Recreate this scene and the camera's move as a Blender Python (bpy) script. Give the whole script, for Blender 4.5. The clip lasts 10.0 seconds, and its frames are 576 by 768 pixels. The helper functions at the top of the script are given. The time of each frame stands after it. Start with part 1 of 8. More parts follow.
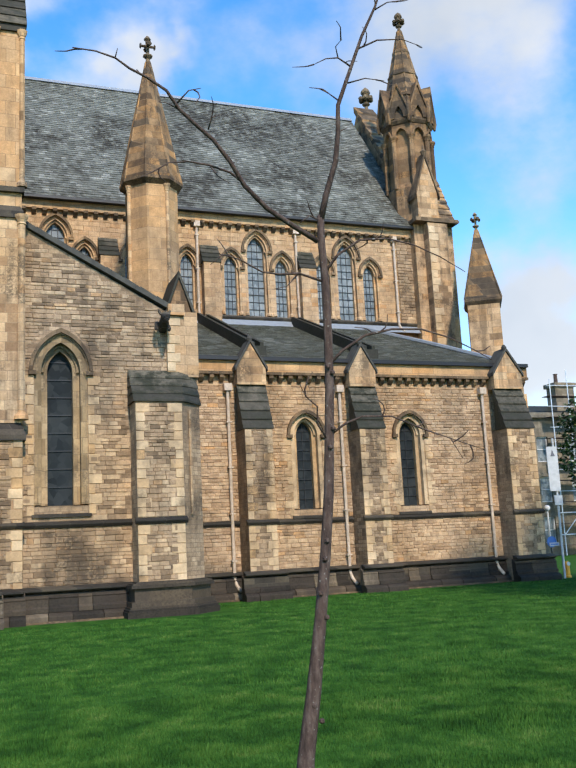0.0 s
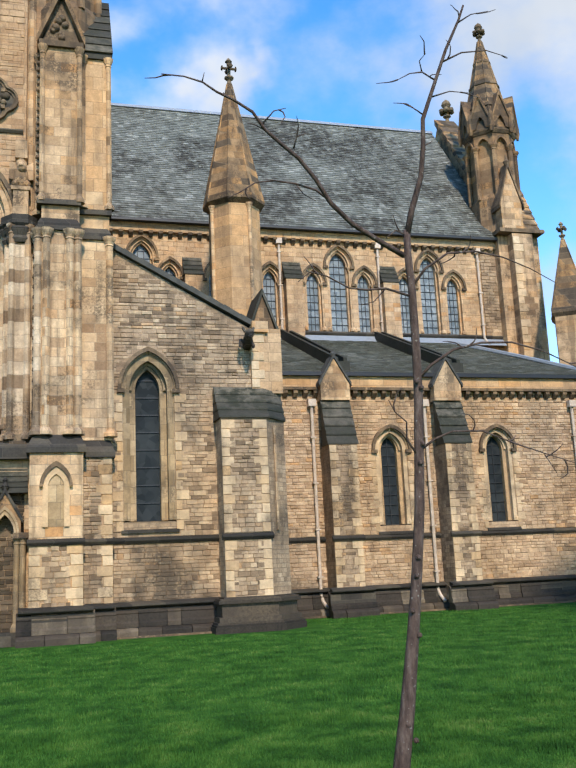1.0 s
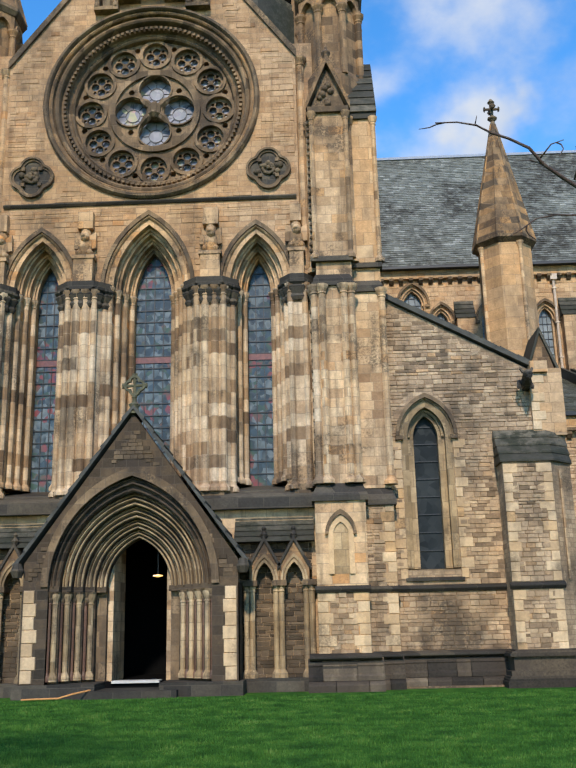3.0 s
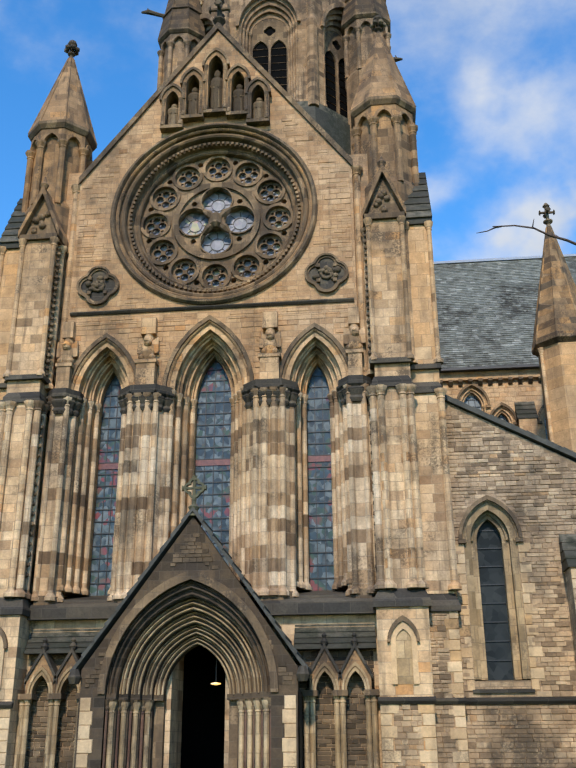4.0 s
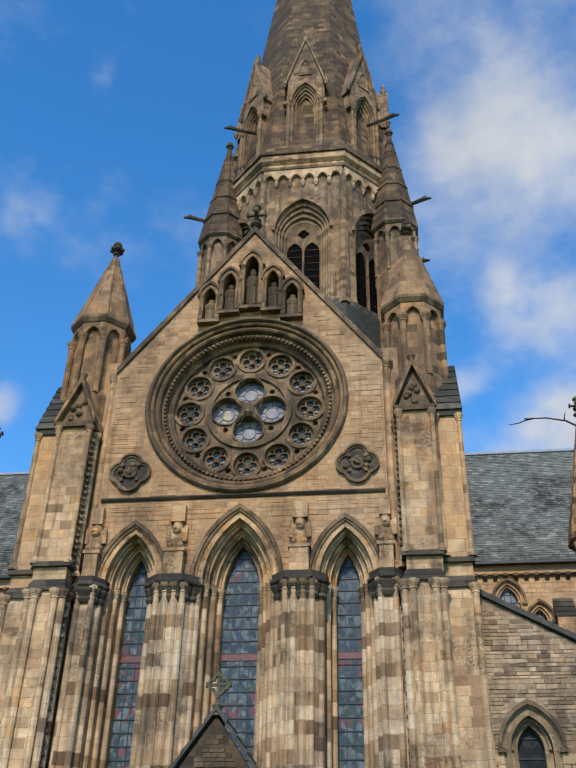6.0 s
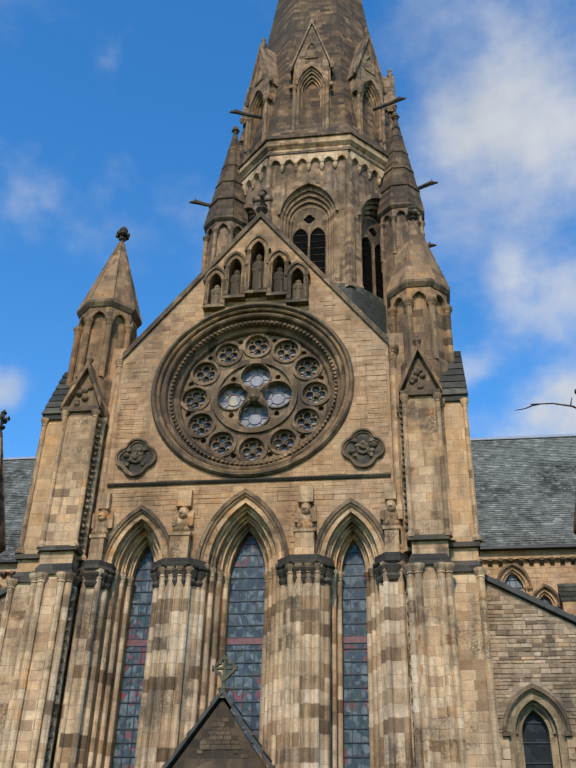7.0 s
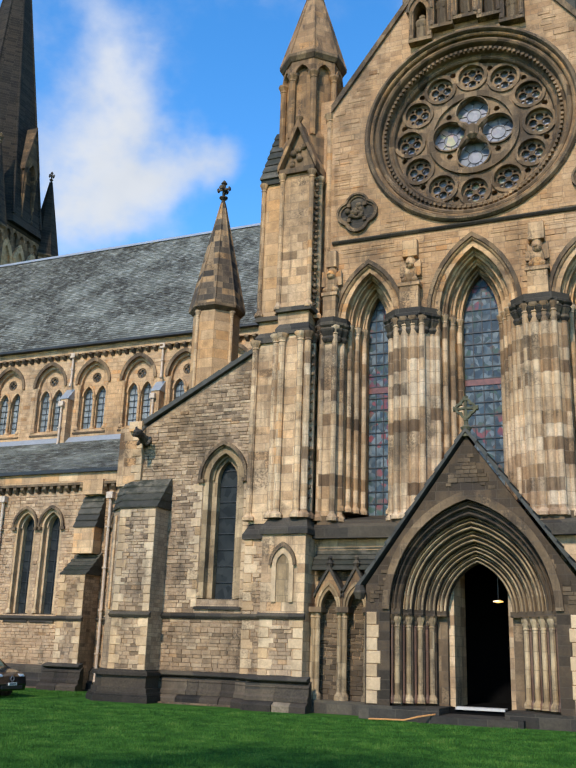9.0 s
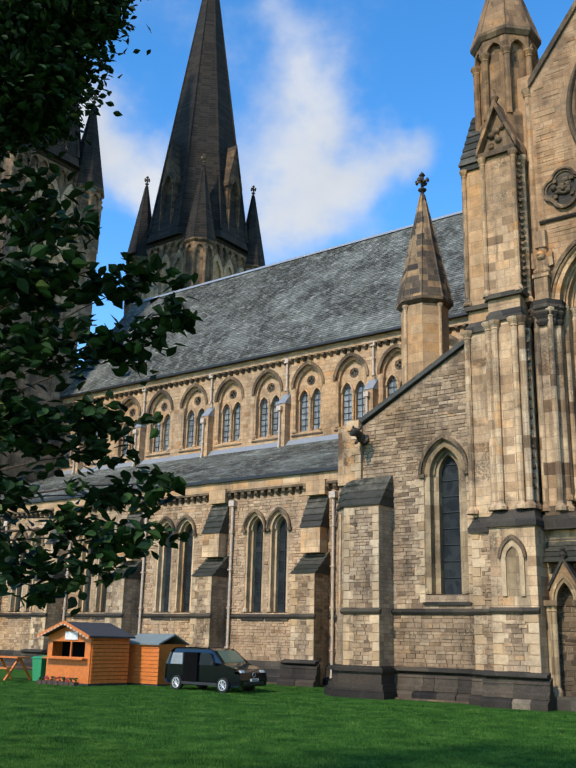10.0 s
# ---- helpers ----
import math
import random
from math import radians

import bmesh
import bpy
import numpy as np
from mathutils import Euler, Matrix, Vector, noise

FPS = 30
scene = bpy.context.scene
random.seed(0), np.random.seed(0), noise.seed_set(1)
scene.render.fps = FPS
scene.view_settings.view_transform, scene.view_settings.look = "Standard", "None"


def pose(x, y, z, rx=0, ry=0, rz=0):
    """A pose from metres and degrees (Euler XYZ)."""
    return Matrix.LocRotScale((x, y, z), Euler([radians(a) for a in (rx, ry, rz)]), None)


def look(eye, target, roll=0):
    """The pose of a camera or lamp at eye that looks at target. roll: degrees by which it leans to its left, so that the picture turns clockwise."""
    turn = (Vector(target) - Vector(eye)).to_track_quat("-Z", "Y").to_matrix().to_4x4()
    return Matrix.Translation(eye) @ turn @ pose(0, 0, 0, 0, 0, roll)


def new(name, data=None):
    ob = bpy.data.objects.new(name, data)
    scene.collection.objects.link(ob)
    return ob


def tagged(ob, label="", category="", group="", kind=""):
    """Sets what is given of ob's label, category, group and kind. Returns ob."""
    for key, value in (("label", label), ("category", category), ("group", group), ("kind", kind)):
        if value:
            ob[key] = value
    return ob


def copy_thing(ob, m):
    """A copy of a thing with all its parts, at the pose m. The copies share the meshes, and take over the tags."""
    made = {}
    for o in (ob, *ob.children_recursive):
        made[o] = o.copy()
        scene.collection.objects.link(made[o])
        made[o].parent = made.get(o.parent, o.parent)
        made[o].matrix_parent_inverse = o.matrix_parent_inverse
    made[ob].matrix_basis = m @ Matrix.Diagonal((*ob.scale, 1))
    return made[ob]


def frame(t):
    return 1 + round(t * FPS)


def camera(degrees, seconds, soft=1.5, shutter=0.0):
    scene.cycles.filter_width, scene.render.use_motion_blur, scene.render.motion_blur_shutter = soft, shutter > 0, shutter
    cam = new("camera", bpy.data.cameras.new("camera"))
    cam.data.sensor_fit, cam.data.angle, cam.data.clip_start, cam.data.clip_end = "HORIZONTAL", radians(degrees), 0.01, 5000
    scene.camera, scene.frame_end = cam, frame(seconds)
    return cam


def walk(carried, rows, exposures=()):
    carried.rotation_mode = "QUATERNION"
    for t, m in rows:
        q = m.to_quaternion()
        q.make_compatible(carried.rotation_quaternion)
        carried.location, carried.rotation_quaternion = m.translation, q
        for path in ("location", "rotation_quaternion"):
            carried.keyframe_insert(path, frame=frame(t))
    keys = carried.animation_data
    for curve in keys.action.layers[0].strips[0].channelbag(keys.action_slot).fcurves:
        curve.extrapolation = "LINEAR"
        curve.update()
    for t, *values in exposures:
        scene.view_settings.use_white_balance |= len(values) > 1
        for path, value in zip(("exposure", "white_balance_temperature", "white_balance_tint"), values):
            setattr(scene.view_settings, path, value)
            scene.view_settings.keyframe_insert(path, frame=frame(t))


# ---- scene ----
cam = camera(35.29, 10.0, soft=1.9)
# seconds, eye x y z, yaw, pitch, roll
ROWS = [
    (0.0, -0.000, 0.000, 2.000, -20.47, 10.25, 2.90),
    (0.5, -0.010, 0.000, 2.001, -17.87, 10.73, 2.75),
    (1.0, -0.027, 0.000, 2.003, -15.16, 11.48, 2.63),
    (1.5, -0.044, 0.000, 2.002, -11.62, 12.21, 2.51),
    (2.0, -0.063, 0.000, 2.000, -6.76, 12.77, 2.15),
    (2.5, -0.075, 0.000, 2.000, -1.56, 13.34, 1.77),
    (3.0, -0.085, 0.000, 2.000, 2.27, 15.01, 1.30),
    (3.2, -0.087, 0.000, 2.000, 3.25, 16.16, 1.14),
    (4.3, -0.096, 0.000, 2.000, 6.36, 23.53, 0.04),
    (4.5, -0.097, 0.000, 2.000, 6.53, 24.84, -0.19),
    (5.0, -0.099, 0.000, 2.000, 6.92, 28.04, -0.56),
    (5.5, -0.101, 0.000, 2.000, 7.21, 30.97, -0.86),
    (5.7, -0.101, 0.000, 2.000, 7.26, 32.18, -0.97),
    (6.8, -0.103, 0.000, 2.000, 7.14, 34.16, -1.59),
    (7.0, -0.104, 0.000, 2.000, 7.52, 32.47, -1.39),
    (7.5, -0.112, 0.000, 2.000, 8.99, 27.23, -1.14),
    (8.0, -0.119, 0.000, 2.000, 11.56, 22.46, -1.31),
    (8.5, -0.141, 0.000, 2.000, 16.24, 18.50, -1.63),
    (9.0, -0.163, 0.000, 2.000, 22.72, 16.39, -1.82),
    (9.5, -0.185, 0.000, 2.000, 30.03, 15.61, -1.57),
    (10.0, -0.207, 0.000, 2.000, 36.76, 15.78, -1.34),
]
walk(cam, [(t, pose(x, y, z, 90 + pitch, roll, yaw)) for t, x, y, z, yaw, pitch, roll in ROWS],
     exposures=((0.0, 0.08), (1.0, 0.12), (1.5, 0.08), (2.0, -0.04), (3.0, -0.04), (4.5, -0.18), (5.5, -0.30), (7.0, -0.30), (7.5, -0.10), (8.5, 0.04), (9.5, -0.10), (10.0, -0.10)))

# ---- world and sun ----
SUN_AZ, SUN_EL = math.radians(183), math.radians(40)
world = bpy.data.worlds.new("sky")
scene.world = world
world.use_nodes = True
wn, wl = world.node_tree.nodes, world.node_tree.links
sky = wn.new("ShaderNodeTexSky")
sky.sky_type, sky.sun_disc = "NISHITA", False
sky.sun_elevation, sky.sun_rotation = SUN_EL, SUN_AZ
sky.air_density, sky.dust_density, sky.ozone_density = 1.0, 0.0, 1.0
wtc = wn.new("ShaderNodeTexCoord")
cn1 = wn.new("ShaderNodeTexNoise")
cn1.inputs["Scale"].default_value, cn1.inputs["Detail"].default_value, cn1.inputs["Roughness"].default_value = 2.3, 8, 0.6
cmap = wn.new("ShaderNodeMapping")
cmap.inputs["Location"].default_value = (1.35, 0.4, 0.25)
cmap.inputs["Scale"].default_value = (1.0, 1.0, 1.5)
wl.new(wtc.outputs["Generated"], cmap.inputs["Vector"])
wl.new(cmap.outputs["Vector"], cn1.inputs["Vector"])
warp = wn.new("ShaderNodeTexNoise")
warp.inputs["Scale"].default_value, warp.inputs["Detail"].default_value = 5.0, 5
wl.new(wtc.outputs["Generated"], warp.inputs["Vector"])
wsub, wmul, wadd = (wn.new("ShaderNodeVectorMath") for _ in range(3))
wsub.operation, wmul.operation = "SUBTRACT", "SCALE"
wsub.inputs[1].default_value, wmul.inputs["Scale"].default_value = (0.5, 0.5, 0.5), 0.30
wl.new(warp.outputs["Color"], wsub.inputs[0])
wl.new(wsub.outputs["Vector"], wmul.inputs[0])
wl.new(wmul.outputs["Vector"], wadd.inputs[0])
wl.new(wtc.outputs["Generated"], wadd.inputs[1])
# cloud banks lie low over the choir roof, high over the east and over the west spires
total = cn1.outputs["Fac"]
for (bx, by, bz), size, gain in (((0.420, 0.747, 0.516), 0.214, 0.25),
                                 ((0.536, 0.699, 0.474), 0.175, 0.26),
                                 ((0.205, 0.857, 0.472), 0.12, 0.26),
                                 ((0.580, 0.768, 0.271), 0.172, 0.30),
                                 ((0.609, 0.775, 0.168), 0.20, 0.30),
                                 ((0.082, 0.867, 0.492), 0.052, 0.12),
                                 ((0.190, 0.795, 0.576), 0.091, 0.18),
                                 ((0.236, 0.848, 0.474), 0.071, 0.24),
                                 ((0.097, 0.867, 0.489), 0.052, 0.18),
                                 ((0.150, 0.660, 0.735), 0.125, 0.24),
                                 ((0.108, 0.806, 0.582), 0.084, 0.18),
                                 ((-0.399, 0.752, 0.524), 0.10, 0.22),
                                 ((-0.294, 0.653, 0.698), 0.071, 0.13),
                                 ((-0.359, 0.590, 0.723), 0.065, 0.12),
                                 ((-0.229, 0.577, 0.784), 0.052, 0.12),
                                 ((-0.656, 0.559, 0.507), 0.14, 0.42),
                                 ((-0.516, 0.681, 0.520), 0.13, 0.24),
                                 ((-0.47, 0.745, 0.475), 0.14, 0.19),
                                 ((-0.493, 0.612, 0.618), 0.065, 0.10),
                                 ((-0.479, 0.718, 0.505), 0.097, 0.08)):
    dist = wn.new("ShaderNodeVectorMath")
    dist.operation = "DISTANCE"
    dist.inputs[1].default_value = Vector((bx, by, bz)).normalized()
    wl.new(wadd.outputs["Vector"], dist.inputs[0])
    mr = wn.new("ShaderNodeMapRange")
    mr.interpolation_type = "SMOOTHSTEP"
    for k, val in (("From Min", 0.0), ("From Max", size), ("To Min", gain), ("To Max", 0.0)):
        mr.inputs[k].default_value = val
    wl.new(dist.outputs["Value"], mr.inputs["Value"])
    add = wn.new("ShaderNodeMath")
    wl.new(total, add.inputs[0])
    wl.new(mr.outputs["Result"], add.inputs[1])
    total = add.outputs[0]
cr = wn.new("ShaderNodeMapRange")
cr.interpolation_type = "SMOOTHSTEP"
for k, val in (("From Min", 0.52), ("From Max", 0.86), ("To Min", 0.0), ("To Max", 0.95)):
    cr.inputs[k].default_value = val
wl.new(total, cr.inputs["Value"])
cmix = wn.new("ShaderNodeMix")
cmix.data_type = "RGBA"
cshade = wn.new("ShaderNodeTexNoise")
cshade.inputs["Scale"].default_value, cshade.inputs["Detail"].default_value = 3.1, 5
wl.new(wtc.outputs["Generated"], cshade.inputs["Vector"])
ctone = wn.new("ShaderNodeValToRGB")
ctone.color_ramp.elements[0].position, ctone.color_ramp.elements[0].color = 0.36, (0.60, 0.655, 0.73, 1)
ctone.color_ramp.elements[1].position, ctone.color_ramp.elements[1].color = 0.62, (0.88, 0.90, 0.93, 1)
wl.new(cshade.outputs["Fac"], ctone.inputs["Fac"])
cgain = wn.new("ShaderNodeVectorMath")
cgain.operation = "SCALE"
cgain.inputs["Scale"].default_value = 10.0
wl.new(ctone.outputs["Color"], cgain.inputs[0])
wl.new(cgain.outputs["Vector"], cmix.inputs["B"])
wl.new(cr.outputs["Result"], cmix.inputs["Factor"])
hs = wn.new("ShaderNodeHueSaturation")
hs.inputs["Hue"].default_value, hs.inputs["Saturation"].default_value, hs.inputs["Value"].default_value = 0.502, 1.38, 3.25
wl.new(sky.outputs["Color"], hs.inputs["Color"])
wl.new(hs.outputs["Color"], cmix.inputs["A"])
wl.new(cmix.outputs["Result"], wn["Background"].inputs["Color"])
wn["Background"].inputs["Strength"].default_value = 0.1
sun = new("sun", bpy.data.lights.new("sun", "SUN"))
sun.data.energy, sun.data.angle, sun.data.color = 4.5, math.radians(3.0), (1.0, 0.895, 0.765)
sun.matrix_world = look((0, 0, 0), (-math.sin(SUN_AZ) * math.cos(SUN_EL), -math.cos(SUN_AZ) * math.cos(SUN_EL), -math.sin(SUN_EL)))

# ---- mesh tools ----
from mathutils.geometry import tessellate_polygon
rng = random.Random(7)


def box(bm, x0, x1, y0, y1, z0, z1):
    v = [bm.verts.new(p) for p in ((x0, y0, z0), (x1, y0, z0), (x1, y1, z0), (x0, y1, z0), (x0, y0, z1), (x1, y0, z1), (x1, y1, z1), (x0, y1, z1))]
    for f in ((0, 1, 5, 4), (1, 2, 6, 5), (2, 3, 7, 6), (3, 0, 4, 7), (4, 5, 6, 7), (3, 2, 1, 0)):
        bm.faces.new([v[i] for i in f])


def loft(bm, rings, closed=True, caps=True):
    """Joins rings of equal length, in order, into a skin."""
    vs = [[bm.verts.new(p) for p in r] for r in rings]
    n = len(rings[0])
    for a, b in zip(vs, vs[1:]):
        for i in range(n if closed else n - 1):
            j = (i + 1) % n
            bm.faces.new((a[i], a[j], b[j], b[i]))
    if caps:
        bm.faces.new(vs[0][::-1])
        bm.faces.new(vs[-1])


def prism_xz(bm, pts, y0, y1):
    loft(bm, [[(x, y0, z) for x, z in pts], [(x, y1, z) for x, z in pts]])


def prism_yz(bm, pts, x0, x1):
    loft(bm, [[(x0, y, z) for y, z in pts], [(x1, y, z) for y, z in pts]])


def prism_xy(bm, pts, z0, z1):
    loft(bm, [[(x, y, z0) for x, y in pts], [(x, y, z1) for x, y in pts]])


def ring(cx, cy, n, r, rot=0.0):
    return [(cx + r * math.cos(2 * math.pi * (i + rot) / n), cy + r * math.sin(2 * math.pi * (i + rot) / n)) for i in range(n)]


def turned(bm, cx, cy, prof, n=8, rot=0.5):
    """A post of n sides from (radius, height) pairs."""
    loft(bm, [[(x, y, z) for x, y in ring(cx, cy, n, max(r, 0.004), rot)] for r, z in prof])


def tube(bm, pts, radii, n=6):
    rings = []
    for i, p in enumerate(pts):
        p = Vector(p)
        d = (Vector(pts[min(i + 1, len(pts) - 1)]) - Vector(pts[max(i - 1, 0)])).normalized()
        s = d.cross(Vector((0.31, 0.9, 0.17))).normalized()
        t = d.cross(s)
        rings.append([p + radii[i] * (math.cos(2 * math.pi * k / n) * s + math.sin(2 * math.pi * k / n) * t) for k in range(n)])
    loft(bm, rings)


def arch(xc, half, zs, apex, n=7):
    """A pointed arch from its left foot over the apex to its right foot."""
    rise = apex - zs
    r = (half * half + rise * rise) / (2 * half)
    end = math.asin(min(1, rise / r))
    left = [(xc - half + r - r * math.cos(end * i / n), zs + r * math.sin(end * i / n)) for i in range(n + 1)]
    return left + [(2 * xc - x, z) for x, z in left[-2::-1]]


def lancet(xc, half, z0, zs, apex, n=7):
    return [(xc - half, z0)] + arch(xc, half, zs, apex, n) + [(xc + half, z0)]


def circle(xc, zc, r, n=24, rot=0.0):
    return [(xc + r * math.cos(2 * math.pi * (i + rot) / n), zc + r * math.sin(2 * math.pi * (i + rot) / n)) for i in range(n)]


def band(bm, p, q, y0, y1, closed=False):
    """A solid strip between two lines of points of equal length."""
    n = len(p)
    v = [[bm.verts.new((x, y, z)) for x, z in pts] for pts in (p, q) for y in (y0, y1)]
    for i in range(n if closed else n - 1):
        j = (i + 1) % n
        for a, b in ((0, 2), (2, 3), (3, 1), (1, 0)):
            bm.faces.new((v[a][i], v[a][j], v[b][j], v[b][i]))
    if not closed:
        for i in (0, n - 1):
            bm.faces.new((v[0][i], v[2][i], v[3][i], v[1][i]))


def lathe(bm, xc, zc, prof, n=72):
    """A round moulding about an axis along y, from (radius, y) pairs."""
    loft(bm, [[(xc + r * math.cos(2 * math.pi * i / n), y, zc + r * math.sin(2 * math.pi * i / n)) for i in range(n)] for r, y in prof], caps=False)


def foiled(xc, zc, off, r, lobes=4, n=48, rot=0.0):
    """The outline of a ring of overlapping lobes."""
    pts = []
    for i in range(n):
        a = 2 * math.pi * (i + 0.5) / n
        best = 0.0
        for k in range(lobes):
            d = a - rot - 2 * math.pi * k / lobes
            q = r * r - (off * math.sin(d)) ** 2
            if q > 0 and off * math.cos(d) + math.sqrt(q) > best:
                best = off * math.cos(d) + math.sqrt(q)
        pts.append((xc + best * math.cos(a), zc + best * math.sin(a)))
    return pts


def holed(bm, outer, holes, y0, y1):
    """A wall with openings that go through it."""
    loops = [outer] + holes
    flat = [p for lp in loops for p in lp]
    tris = tessellate_polygon([[Vector((x, z, 0)) for x, z in lp] for lp in loops])
    f = [bm.verts.new((x, y0, z)) for x, z in flat]
    b = [bm.verts.new((x, y1, z)) for x, z in flat]
    for t in tris:
        try:
            bm.faces.new([f[i] for i in t])
            bm.faces.new([b[i] for i in reversed(t)])
        except ValueError:
            pass
    k = 0
    for lp in loops:
        for i in range(len(lp)):
            j = (i + 1) % len(lp)
            bm.faces.new((f[k + i], f[k + j], b[k + j], b[k + i]))
        k += len(lp)


def part(name, bm, material, parent=None, label="", soft=False):
    me = bpy.data.meshes.new(name)
    if len(bm.faces) < 30000:
        bmesh.ops.recalc_face_normals(bm, faces=bm.faces)
    bm.to_mesh(me)
    bm.free()
    me.materials.append(material)
    if soft:
        me.shade_smooth()
    ob = new(name, me)
    if parent:
        ob.parent = parent
        ob.matrix_parent_inverse = parent.matrix_world.inverted()
    if label:
        ob["label"] = label
    return ob


def made(name, material, parent, fn, *args, label="", soft=False, **kw):
    """Builds one mesh with fn and links it."""
    bm = bmesh.new()
    fn(bm, *args, **kw)
    return part(name, bm, material, parent, label, soft)


def again(ob, parent, m):
    """One more object on the same mesh, with its sub-parts, moved by m."""
    c = bpy.data.objects.new(ob.name.split(".")[0], ob.data)
    scene.collection.objects.link(c)
    c.parent = parent
    c.matrix_parent_inverse = ob.matrix_parent_inverse
    c.matrix_basis = m @ ob.matrix_basis
    if "label" in ob:
        c["label"] = ob["label"]
    for k in ob.children:
        d = bpy.data.objects.new(k.name.split(".")[0], k.data)
        scene.collection.objects.link(d)
        d.parent, d.matrix_parent_inverse, d.matrix_basis = c, k.matrix_parent_inverse, k.matrix_basis
    return c


def shift(x=0, y=0, z=0):
    return Matrix.Translation((x, y, z))


def thing(name, label, category, kind="", group=""):
    return tagged(new(name), label, category, group, kind)


def mesh_of(name, verts, faces, material, parent=None, kind="stuff", label=""):
    me = bpy.data.meshes.new(name)
    me.from_pydata(verts, [], faces)
    me.materials.append(material)
    ob = new(name, me)
    ob.parent = parent
    return tagged(ob, label, kind=kind)


# ---- materials ----
def mat(name, rough=0.8, metal=0.0):
    m = bpy.data.materials.new(name)
    m.use_nodes = True
    b = m.node_tree.nodes["Principled BSDF"]
    b.inputs["Roughness"].default_value, b.inputs["Metallic"].default_value = rough, metal
    return m, m.node_tree.nodes, m.node_tree.links, b


def ramp(n, stops):
    r = n.new("ShaderNodeValToRGB")
    e = r.color_ramp.elements
    while len(e) < len(stops):
        e.new(0.5)
    for el, (p, c) in zip(e, stops):
        el.position, el.color = p, (*c, 1)
    return r


def mul(n, l, a, b, op="MULTIPLY"):
    k = n.new("ShaderNodeMath")
    k.operation = op
    for i, v in enumerate((a, b)):
        if isinstance(v, (int, float)):
            k.inputs[i].default_value = v
        else:
            l.new(v, k.inputs[i])
    return k.outputs[0]


def mixed(n, l, fac, a, b, how="MIX"):
    k = n.new("ShaderNodeMix")
    k.data_type, k.blend_type = "RGBA", how
    for key, v in (("Factor", fac), ("A", a), ("B", b)):
        if isinstance(v, (int, float)):
            k.inputs[key].default_value = v
        elif isinstance(v, tuple):
            k.inputs[key].default_value = (*v, 1)
        else:
            l.new(v, k.inputs[key])
    return k.outputs["Result"]


def noise_of(n, l, vec, scale, detail=4, rough=0.55, stretch=None):
    if stretch:
        mp = n.new("ShaderNodeMapping")
        mp.inputs["Scale"].default_value = stretch
        l.new(vec, mp.inputs["Vector"])
        vec = mp.outputs["Vector"]
    t = n.new("ShaderNodeTexNoise")
    t.inputs["Scale"].default_value, t.inputs["Detail"].default_value, t.inputs["Roughness"].default_value = scale, detail, rough
    l.new(vec, t.inputs["Vector"])
    return t.outputs["Fac"]


def span(n, l, v, lo, hi, a=0.0, b=1.0):
    k = n.new("ShaderNodeMapRange")
    for key, val in (("From Min", lo), ("From Max", hi), ("To Min", a), ("To Max", b)):
        k.inputs[key].default_value = val
    l.new(v, k.inputs["Value"])
    return k.outputs["Result"]


SOOT = (0.045, 0.033, 0.024)


